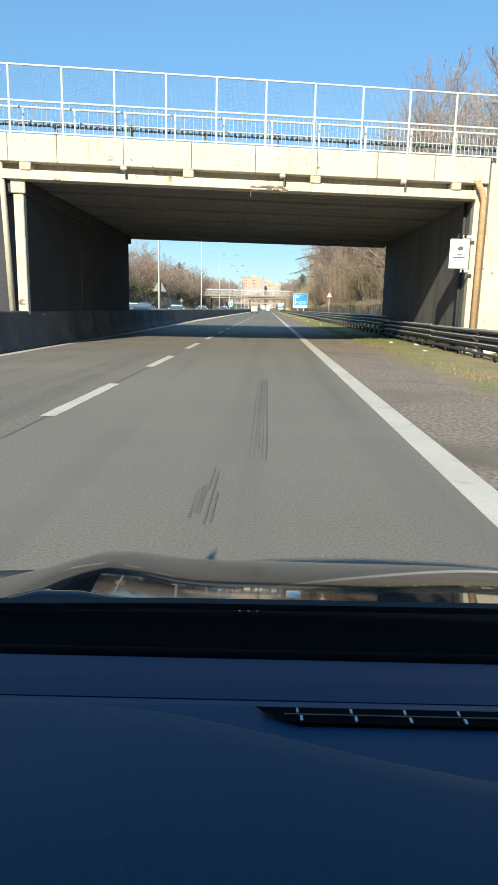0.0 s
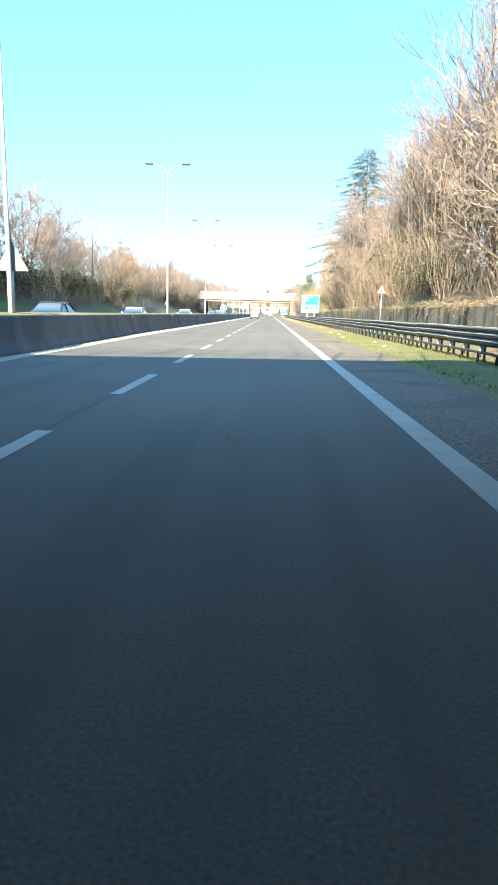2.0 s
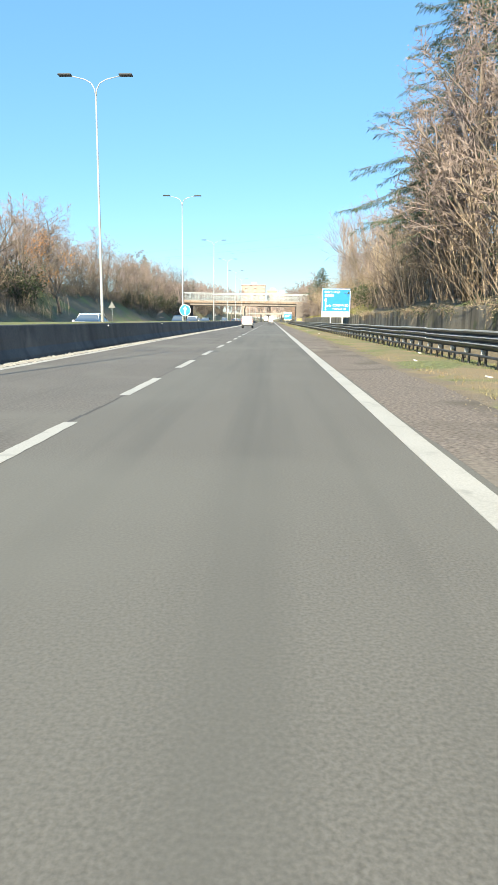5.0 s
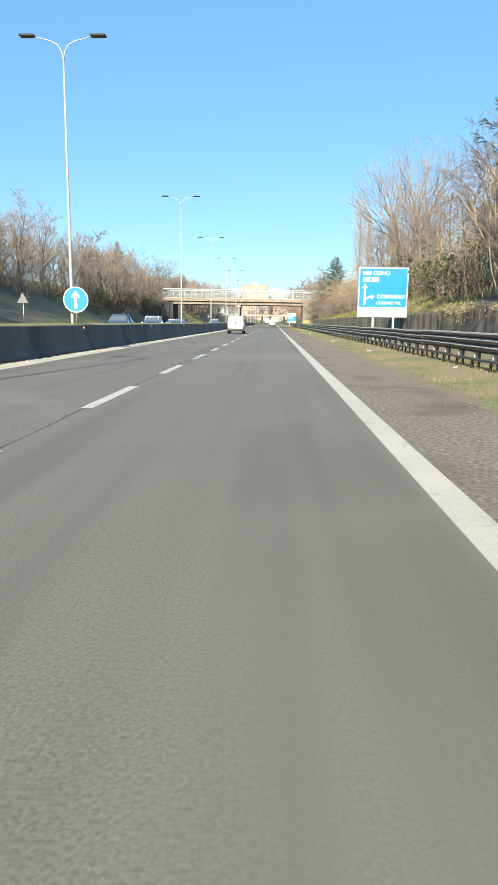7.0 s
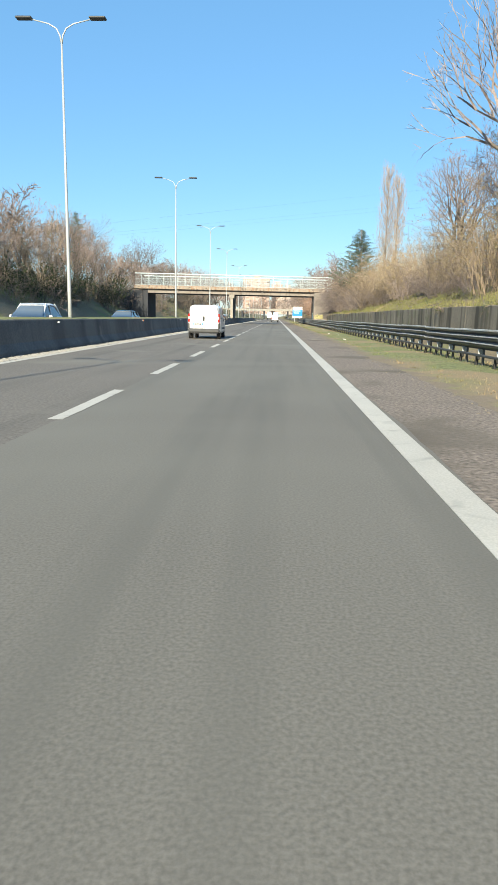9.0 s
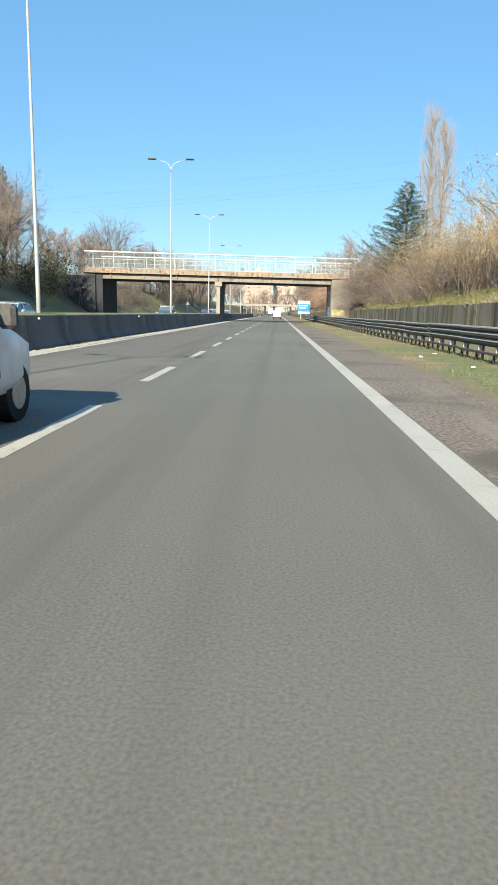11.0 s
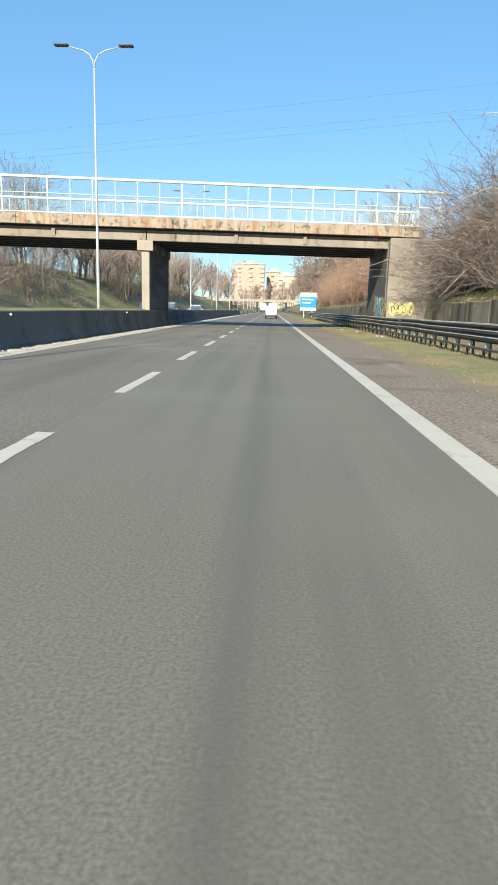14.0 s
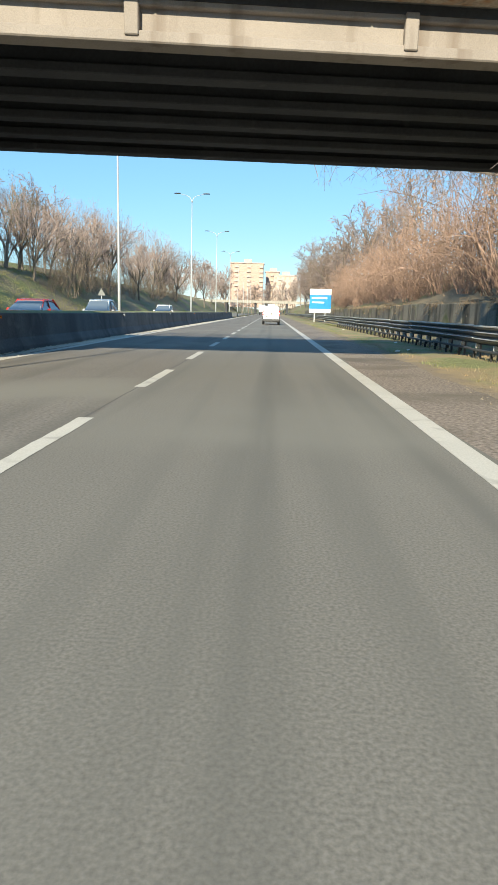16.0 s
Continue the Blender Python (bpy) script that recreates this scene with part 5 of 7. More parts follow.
scatter(grey_bare, [(15.4, 169.5, 1.05), (15.2, 187.5, 0.95), (15.5, 150.0, 0.95), (15.8, 156.0, 1.0), (14.6, 162.0, 0.9), (16.0, 177.0, 1.0), (16.4, 182.0, 0.9)], vr, 0.98, 1.02)
scatter(bare, row(13.6, 18.0, 268, 330, 5.0, 0.7, 1.0), vr)
scatter(ivy, [(14.5, 92, 1.3), (13.8, 139, 1.0), (14.9, 171.6, 1.15), (14.5, 104, 1.0), (13.2, 73, 1.1), (15.0, 171, 0.8), (13.0, 62, 1.2), (13.2, 83, 1.05), (13.6, 86, 1.0)], vr)
# undergrowth that hangs over the retaining wall
def make_undergrowth(seed, mat, label):
    rng = random.Random(seed)
    u = thing("undergrowth", label, "shrub", "shrubs on the banks")
    leafy, stems = Geo(), Geo()
    for _ in range(34):
        a, r = rng.random() * 6.283, rng.uniform(0.1, 0.9)
        p = Vector((0.5 * r * math.cos(a) + 0.3, 1.3 * r * math.sin(a), rng.uniform(-0.05, 0.1)))
        q = p + Vector((-rng.uniform(0.1, 0.75), rng.gauss(0, 0.25), rng.uniform(0.02, 0.28)))
        e = q + Vector((-rng.uniform(0.0, 0.35), rng.gauss(0, 0.2), -rng.uniform(0.1, 0.75)))
        stems.tube(p, q, 0.012, 0.008, 3)
        stems.tube(q, e, 0.008, 0.004, 3)
        for s, f in ((p, q), (q, e)):
            for _ in range(3):
                leaf_quads(leafy, rng, s.lerp(f, rng.random()), 2, 0.09, 0.046)
    tagged(part("stem_mass", stems, DRYTWIG, u), kind="stuff")
    tagged(part("leaves", leafy, mat, u), kind="stuff")
    return u


low = [make_undergrowth(3, GREENLEAF, "ivy hanging over the retaining wall"), make_undergrowth(4, BROWNLEAF, "dry brown undergrowth hanging over the retaining wall"), make_undergrowth(5, DRYLEAF, "pale dead creeper on top of the retaining wall")]
for i, (x, y, s) in enumerate(row(11.1, 11.4, 38, 142, 2.3, 0.6, 1.2) + row(11.15, 11.4, 146, 249, 9.0, 0.5, 0.9) + row(11.1, 11.4, 263, 330, 5.0, 0.6, 1.1)):
    o = copy_thing(low[vr.randrange(3)], pose(x, y, 1.74, 0, 0, vr.gauss(0, 14)))
    o.scale = (s, s * 1.1, s)
for i, o in enumerate(low):
    o.matrix_basis = pose(11.3, 332.0 + 4 * i, 1.74)
# left bank
scatter(thicket, set_back(outside(row(-25.2, -23.2, 36, 340, 4.6, 0.9, 1.25), (246, 318))), vr)
scatter(thicket, row(-27.6, -25.6, 146, 198, 2.6, 0.8, 1.1), vr)
scatter(creeper, row(-28.5, -26.2, 148, 196, 4.0, 0.8, 1.1), vr)
for x, y, w, h in ((-25.6, 213.5, 1.25, 1.75), (-26.4, 218.0, 1.4, 2.0), (-25.2, 223.0, 1.1, 1.5)):
    copy_thing(creeper[2], pose(x, y, ground_z(x, y) - 0.1, 0, 0, 37 * y)).scale = (w, w, h)
scatter(bramble, outside(row(-23.6, -21.8, 40, 246, 13.0, 0.55, 0.8), (148, 195)), vr)
scatter(bare, set_back(outside(row(-27.5, -24.2, 40, 250, 6.2, 0.75, 1.08), (246, 265))), vr)
scatter(rusty, set_back(outside(row(-26.5, -23.6, 40, 250, 6.2, 0.75, 1.05), (246, 265))), vr)
woodland("far_wood", "leafless grey-brown wood along the bank behind the front trees", light, outside(row(-33, -27.5, 40, 330, 5.4, 0.65, 0.98), (248, 262)), vr)
woodland("far_wood", "leafless wood beside the oncoming carriageway past the overpass", far_tree, row(-33, -29.5, 268, 312, 4.0, 0.5, 0.75) + row(-32, -26.0, 326, 460, 4.2, 0.7, 1.0), vr)
woodland("far_wood", "leafless wood on the bank past the far overpass", light, row(12.5, 19.0, 330, 470, 6.0, 0.95, 1.3), vr)
scatter(tall, [(-23.5, 84, 0.95), (-25.5, 90, 0.95), (-26.0, 76, 0.9), (-24.5, 70, 0.9), (-25.0, 62, 0.85), (-26.5, 55, 0.75)], vr)
scatter(orange, [(-23.5, 80, 1.2), (-24.0, 87, 1.25), (-22.4, 152.5, 1.0), (-27.5, 70, 1.1)], vr)
scatter(ivy, [(-26, 196, 0.8), (-27, 203, 0.85), (-25, 210, 0.7), (-25, 96, 0.8), (-24, 66, 0.8), (-24.2, 75, 0.9)], vr)
scatter(evergreen, outside(row(-24.4, -22.8, 40, 246, 6.0, 0.9, 1.3), (148, 195)), vr)
scatter(creeper, outside(row(-25.5, -23.2, 44, 246, 5.0, 0.9, 1.4), (148, 195)), vr)
scatter(evergreen, row(12.2, 14.5, 60, 180, 11.0, 0.5, 0.9), vr)
tangle = [make_thicket("bramble", "dense tangled grey bramble hanging over the abutment", 165 + i, 5.2, 125, 0.55, 0.40, 0.14, GREYTWIG, 16, 0.0, foot=1.0, thick=0.022) for i in range(2)]
scatter(tangle, [(12.3, 249.2, 1.0), (13.2, 247.4, 1.2), (14.1, 249.5, 1.35), (12.7, 244.8, 0.9), (14.8, 246.0, 1.3), (12.9, 250.4, 1.15), (14.0, 243.5, 1.1), (12.8, 246.4, 1.1), (13.6, 245.4, 1.35), (13.6, 248.4, 1.4), (14.4, 247.2, 1.5), (15.2, 249.0, 1.6), (14.7, 244.4, 1.35)], vr, 0.95, 1.1)
for i, o in enumerate(tangle):
    o.matrix_basis = pose(14.2 + i, 251.0 - i, ground_z(14.2 + i, 251.0 - i) - 0.1)
scatter(bramble, row(14.0, 15.5, 180, 244, 10.0, 0.6, 0.8), vr, 0.95, 1.1)
scatter(tall, [(19.6, 51.0, 1.15)], vr, 0.98, 1.02)
# Creeper added inside the bramble to stand for its shaded interior.
scatter(creeper[:1] + creeper[2:], [(12.9, 248.6, 0.95), (13.6, 246.5, 1.0), (14.4, 249.0, 1.1)], vr)
# Dark ivy rows added to stand for tree shade on the lower slope.
scatter(creeper[2:], row(-23.0, -20.8, 42, 146, 3.2, 0.45, 0.75), vr)
scatter(thicket + bramble, [(-22.2, 248.6, 0.9), (-23.6, 247.6, 1.0), (-25.0, 248.8, 1.1), (-26.5, 247.8, 1.2), (-22.8, 245.6, 0.8), (-24.6, 245.0, 1.0)], vr)
scatter(thicket + bramble, row(-30.5, -28.0, 264, 312, 2.8, 0.65, 0.95), vr)
scatter(bramble + thicket, row(-27.0, -23.2, 262, 294, 2.2, 0.6, 0.85), vr)
scatter(creeper[2:], row(-25.5, -22.5, 263, 290, 4.0, 0.5, 0.7), vr)
scatter(creeper + bramble, row(-23.6, -20.8, 262, 302, 2.6, 0.35, 0.55), vr)
scatter(grey_bare, row(-26.0, -23.0, 264, 300, 7.0, 0.45, 0.65), vr)
scatter(creeper, row(-29.0, -25.0, 312, 450, 4.6, 0.7, 1.0), vr)
scatter(thicket, row(-27.5, -23.6, 324, 440, 3.6, 0.8, 1.1), vr)
# trees that close the view far ahead
woodland("far_wood", "distant leafless trees that close the view ahead", far_tree, [(vr.uniform(-70, -22), vr.uniform(470, 640), vr.uniform(1.2, 1.7)) for _ in range(18)] + [(vr.uniform(-40, 40), vr.uniform(600, 668), vr.uniform(1.3, 2.0)) for _ in range(26)] + [(vr.uniform(11, 50), vr.uniform(440, 640), vr.uniform(1.2, 1.6)) for _ in range(20)], vr)
# single trees
def weeping_tree():
    """A tree whose long thin branches hang in curtains with a few grey-green leaves."""
    rng = random.Random(77)
    t = make_tree("weeping_tree", "weeping tree with hanging branches and grey-green leaves", "tree", 77, 10.5, 0.17, 2, 0.55, 0.45, (16, 8), 0.42, 0.3, twig_r=0.014)
    hang, leafy = Geo(), Geo()
    for _ in range(420):
        a, r, z = rng.random() * 6.283, 2.3 * math.sqrt(rng.random()), rng.uniform(4.5, 10.5)
        r *= 1.15 - 0.06 * z
        p = Vector((r * math.cos(a), r * math.sin(a), z))
        q = p + Vector((math.cos(a) * 0.35, math.sin(a) * 0.35, 0.1))
        e = q + Vector((rng.gauss(0, 0.1), rng.gauss(0, 0.1), -rng.uniform(0.6, 1.9)))
        ribbon(hang, [p, q, q.lerp(e, 0.5) + Vector((rng.gauss(0, 0.06), rng.gauss(0, 0.06), 0)), e], 0.014, 0.006, rng)
        for _ in range(5):
            leaf_quads(leafy, rng, q.lerp(e, rng.random()), 1, 0.07, 0.07)
    tagged(part("hanging_twig_mass", hang, TWIG, t), kind="stuff")
    tagged(part("leaves", leafy, YELLOWLEAF, t), kind="stuff")
    t.matrix_basis = pose(14.3, 168.5, ground_z(14.3, 168.5) - 0.1)


weeping_tree()
def overhanging_tree():
    """A bare tree past the overpass whose long limb reaches over the road with hanging twigs."""
    rng = random.Random(88)
    x0, y0 = 12.9, 269.5
    z0 = ground_z(x0, y0)
    t = thing("overhanging_tree", "leafless dark tree with a long limb hanging over the shoulder", "tree", "trees on the banks", at=pose(x0, y0, z0 - 0.1))
    part("trunk", Geo().pipe([(0, 0, 0), (-0.3, 0, 2.2), (-0.2, 0.1, 4.6), (0.3, 0.3, 7.5)], [0.16, 0.13, 0.10, 0.04], 7), BARK, t, smooth=True)
    twigs = Geo()
    for top, reach, deep in ((3.9, 9.4, 0), (4.6, 7.2, 1.2), (3.2, 5.0, -0.8)):
        line = [Vector((-0.3 - reach * f, deep * f + 0.2 * math.sin(6 * f), top + (7.35 - z0 - top) * math.sin(1.7 * f) - 0.1 * f)) for f in (0, 0.2, 0.4, 0.6, 0.8, 1.0)]
        part("limb", Geo().pipe(line, [0.075, 0.06, 0.045, 0.03, 0.02, 0.008], 5), BARK, t, smooth=True)
        for _ in range(46):
            f = rng.uniform(0.6, 4.99)
            p = line[int(f)].lerp(line[int(f) + 1], f - int(f))
            way = Vector((rng.gauss(-0.2, 0.6), rng.gauss(0, 0.6), rng.uniform(-0.9, 0.5)))
            pts = [p]
            for k in range(4):
                way = way + Vector((rng.gauss(0, 0.3), rng.gauss(0, 0.3), rng.gauss(-0.22, 0.2)))
                p = p + way.normalized() * rng.uniform(0.15, 0.42)
                pts.append(p)
            ribbon(twigs, pts, 0.017, 0.006, rng)
            for q in pts[1:4]:
                u = Vector((rng.gauss(0, 1), rng.gauss(0, 1), rng.gauss(-0.6, 0.6))).normalized() * rng.uniform(0.2, 0.5)
                ribbon(twigs, [q, q + u * 0.5, q + u + Vector((0, 0, -0.08))], 0.009, 0.004, rng)
    tagged(part("twig_mass", twigs, BARK, t), kind="stuff")


overhanging_tree()
cedar = make_conifer("cedar", 5, 18.6, 8.2, "tall dark cedar with drooping ragged boughs above the bank", 300, 0.25, 0.4, 0.17, 0.60)
cedar.matrix_basis = pose(13.6, 115.0, ground_z(13.6, 115) - 0.1)
pine = make_conifer("conifer", 6, 9.8, 4.0, "dark green conifer with upswept boughs among the shrubs", 280, -0.65, 0.25, 0.14, 0.85, 0.62)
pine.matrix_basis = pose(13.9, 233.4, ground_z(13.9, 233.4) - 0.1)
pine.scale = (1.25, 1.25, 1.06)
for x, y, s, w in ((15.5, 137.0, 1.3, 1.2), (-31.2, 250.0, 1.2, 0.9)):
    copy_thing(pine, pose(x, y, ground_z(x, y) - 0.1, 0, 0, x * 20)).scale = (w, w, s)
poplar.matrix_basis = pose(21.6, 261.0, 5.2)
copy_thing(poplar, pose(23.5, 261.2, 5.2, 0, 0, 80)).scale = (0.9, 0.9, 0.93)
round_tree = make_fan_tree("broad leafless tree with a domed crown of fine grey twigs", 47, 14.5, 0.50, GREYTWIG, (6, 3, 3, 2, 2, 2, 2), side=3)
round_tree.matrix_basis = pose(-30.6, 300.0, 5.2, 0, 0, 40)
round_tree.scale = (0.86, 0.86, 0.86)
copy_thing(round_tree, pose(-28.5, 241.0, ground_z(-28.5, 241.0) - 0.1, 0, 0, 75)).scale = (0.72, 0.72, 0.66)
fan = [make_fan_tree("leafless tree with upswept grey limbs and fine twigs", 48 + i, 13.0, 0.40 + 0.05 * i, (GREYTWIG, TWIG)[i], (4, 3, 3, 2, 2, 2, 2), 1) for i in range(2)]
copy_thing(round_tree, pose(15.6, 58.5, ground_z(15.6, 58.5) - 0.1, 0, 0, 130)).scale = (0.72, 0.72, 1.0)
scatter(fan, [(-25.5, 319.0, 0.72), (-27.5, 311.0, 0.62), (-24.5, 337.0, 0.8), (-25.0, 352.0, 1.05), (-26.5, 358.0, 0.95), (-24.0, 372.0, 0.8), (-25.0, 392.0, 1.15), (-26.0, 408.0, 1.0), (-24.5, 425.0, 1.1), (-29.5, 326.0, 0.8), (-28.5, 345.0, 0.9), (-28.0, 285.0, 0.45), (-29.5, 292.0, 0.6)], vr, 0.97, 1.03)
scatter(fan[1:], [(14.2, 79.0, 0.85), (14.0, 72.0, 0.85), (15.4, 65.0, 1.0), (16.0, 76.0, 0.95), (14.8, 85.0, 0.75)], vr, 0.97, 1.03)
scatter(fan[:1], [(15.6, 173.0, 1.05), (15.6, 188.5, 0.72)], vr, 0.98, 1.02)
scatter(ivy, [(-28.0, 317.0, 1.45), (-29.2, 324.0, 1.3)], vr, 0.98, 1.02)
for i, o in enumerate(bare + grey_bare + fan + arching + rusty + light + far_tree + tall + thicket + bramble + evergreen + coppice + orange + ivy + dry + reeds + creeper + red_creeper + plume):
    x, y = (-36 - 2 * i, 350 + 9 * i)
    o.matrix_basis = pose(x, y, ground_z(x, y) - 0.1)


# ---- signs ----
def lettering(name, text, size, x, y, z, material, parent, align="LEFT"):
    """Flat raised letters that face -y."""
    cu = bpy.data.curves.new(name, "FONT")
    cu.body, cu.size, cu.extrude, cu.align_x = text, size, 0.002, align
    tmp = new("lettering_source", cu)
    me = bpy.data.meshes.new_from_object(tmp.evaluated_get(bpy.context.evaluated_depsgraph_get()))
    bpy.data.objects.remove(tmp)
    bpy.data.curves.remove(cu)
    me.materials.clear()
    me.materials.append(material)
    ob = new(name, me)
    ob.matrix_basis = pose(x, y, z, 90, 0, 0)
    ob.parent = parent
    return ob


def frame_lines(g, x0, x1, z0, z1, w, y, t=0.004):
    g.box(x0, x1, y, y + t, z1 - w, z1).box(x0, x1, y, y + t, z0, z0 + w)
    g.box(x0, x0 + w, y, y + t, z0 + w, z1 - w).box(x1 - w, x1, y, y + t, z0 + w, z1 - w)
    return g


def direction_sign():
    s = thing("direction_sign", "large blue motorway direction sign with white lettering", "road sign", "road signs", at=pose(9.38, 149.8, 0, 0, 0, 0))
    panel = part("panel", Geo().box(-1.58, 1.58, 0.0, 0.05, 2.13, 4.70, bevel=0.012), SIGNBLUE, s)
    part("border", frame_lines(Geo(), -1.55, 1.55, 2.16, 4.67, 0.055, -0.008), SIGNWHITE, s, "white border line")
    part("distance_panel", Geo().box(-1.58, 1.58, 0.0, 0.05, 1.60, 2.12, bevel=0.01), SIGNWHITE, s, "white distance panel")
    lettering("lettering", "COMO", 0.34, -0.66, -0.006, 4.21, SIGNWHITE, s)
    lettering("lettering", "CORMANO", 0.34, -0.38, -0.006, 2.77, SIGNWHITE, s)
    lettering("lettering", "CUSANO MIL.", 0.26, -0.38, -0.006, 2.40, SIGNWHITE, s)
    lettering("lettering", "550 m", 0.30, -0.42, -0.006, 1.74, BLACKPAINT, s)
    for bar in ((-1.28, -1.02, -0.006, 0.0, 4.22, 4.42), (-0.98, -0.78, -0.006, 0.0, 4.22, 4.42)):
        part("road_number_bar", Geo().box(*bar), SIGNWHITE, s)
    box = frame_lines(Geo(), -1.25, -0.30, 3.78, 4.06, 0.03, -0.006)
    box.box(-1.12, -0.88, -0.006, 0.0, 3.84, 4.0).box(-0.74, -0.44, -0.006, 0.0, 3.84, 4.0)
    part("road_number_box", box, SIGNWHITE, s)
    arrow = Geo().box(-1.20, -1.09, -0.006, 0.0, 2.36, 3.40).plate([(-1.31, 3.40), (-0.98, 3.40), (-1.145, 3.72)], -0.006, 0.006)
    arrow.plate([(-1.09, 2.66), (-1.09, 2.80), (-0.86, 2.90), (-0.86, 2.80)], -0.006, 0.006).box(-0.86, -0.72, -0.006, 0.0, 2.80, 2.90).plate([(-0.72, 2.70), (-0.52, 2.85), (-0.72, 3.0)], -0.006, 0.006)
    part("arrow", arrow, SIGNWHITE, s)
    for x in (-0.55, 0.75):
        part("post", Geo().box(x - 0.07, x + 0.07, 0.05, 0.19, -0.1, 4.6, bevel=0.01), GALV, s)
    return s


def far_sign():
    s = thing("direction_sign", "blue and white direction sign farther along the verge", "road sign", "road signs", at=pose(8.4, 330.0, 0))
    part("panel", Geo().box(-1.4, 1.4, 0.0, 0.05, 1.75, 3.55, bevel=0.01), SIGNBLUE, s)
    part("top_panel", Geo().box(-1.4, 1.4, 0.0, 0.05, 3.57, 4.30, bevel=0.01), SIGNWHITE, s)
    part("bottom_panel", Geo().box(-1.4, 1.4, 0.0, 0.05, 1.25, 1.73, bevel=0.01), SIGNWHITE, s)
    for bar in ((-1.1, 0.9, -0.006, 0.0, 3.05, 3.25), (-1.1, 0.5, -0.006, 0.0, 2.5, 2.68)):
        part("text_bar", Geo().box(*bar), SIGNWHITE, s)
    for x in (-0.7, 0.7):
        part("post", Geo().box(x - 0.07, x + 0.07, 0.05, 0.19, -0.1, 4.2, bevel=0.01), GALV, s)


def triangle_sign(x, y, zc, size, mat_at, label, back=False):
    s = thing("warning_sign", label, "road sign", "warning signs", at=mat_at)
    h = size * 0.866
    def tri(k):
        return [(-size / 2 * k, zc - h / 3 * k), (size / 2 * k, zc - h / 3 * k), (0, zc + 2 * h / 3 * k)]
    part("plate", Geo().plate(tri(1.0), 0.0, 0.02), SIGNBACK if back else SIGNRED, s)
    if not back:
        part("face", Geo().plate(tri(0.72), -0.006, 0.006), SIGNWHITE, s)
        part("symbol", Geo().box(-0.05 * size, 0.06 * size, -0.011, -0.006, zc - 0.12 * size, zc + 0.1 * size).box(-0.14 * size, -0.05 * size, -0.011, -0.006, zc - 0.14 * size, zc - 0.04 * size).box(0.02 * size, 0.12 * size, -0.011, -0.006, zc + 0.02 * size, zc + 0.12 * size), BLACKPAINT, s)
    part("post", Geo().tube((0, 0.05, -0.1), (0, 0.05, zc + h * 0.5), 0.03, sides=8, caps=True), GALV, s, smooth=True)
    return s


def round_sign():
    s = thing("direction_arrow_sign", "round blue sign with a white upward arrow on the barrier", "road sign", "road signs", at=pose(-5.18, 132.6, 0))
    part("plate", Geo().disc((0, 1.93), 0.49, 0.0), SIGNWHITE, s)
    part("face", Geo().disc((0, 1.93), 0.455, -0.006, thick=0.006), SIGNBLUE, s)
    part("arrow", Geo().box(-0.055, 0.055, -0.012, -0.006, 1.60, 2.05).plate([(-0.19, 2.02), (0.19, 2.02), (0, 2.27)], -0.012, 0.006), SIGNWHITE, s)
    part("post", Geo().tube((0, 0.05, 0.85), (0, 0.05, 2.2), 0.03, sides=8, caps=True), GALV, s, smooth=True)


def wall_notice():
    s = thing("notice_board", "white notice board on a thin post at the abutment", "notice board", at=pose(7.62, 20.35, 0))
    part("board", Geo().box(-0.28, 0.26, 0.0, 0.03, 2.40, 3.20, bevel=0.01), SIGNWHITE, s)
    part("emblem", Geo().plate([(-0.10, 2.93), (-0.02, 2.88), (0.08, 2.90), (0.10, 2.97), (0.0, 3.01)], -0.005, 0.005), GREYPLASTIC, s)
    for bar in ((-0.08, 0.06, -0.005, 0.0, 2.76, 2.79), (-0.18, 0.15, -0.005, 0.0, 2.68, 2.71), (-0.16, 0.12, -0.005, 0.0, 2.60, 2.62)):
        part("text_bar", Geo().box(*bar), GREYPLASTIC, s)
    part("bracket", Geo().box(0.06, 0.42, 0.03, 0.09, 3.22, 3.30).box(0.06, 0.42, 0.03, 0.09, 2.30, 2.38).box(0.10, 0.16, 0.03, 0.09, 2.30, 3.30), GALV, s)


direction_sign()
far_sign()
triangle_sign(0, 0, 2.55, 0.62, pose(8.06, 64.7, 0.0), "red and white triangular warning sign behind the guard rail")
round_sign()
wall_notice()
for x, y, z in ((-5.42, 48.22, 2.5), (-18.9, 163.0, 2.8), (-18.9, 323.6, 2.9)):
    triangle_sign(0, 0, z, 1.0, pose(x, y, 0.0), "grey back of a triangular sign beside the oncoming lanes", back=True)

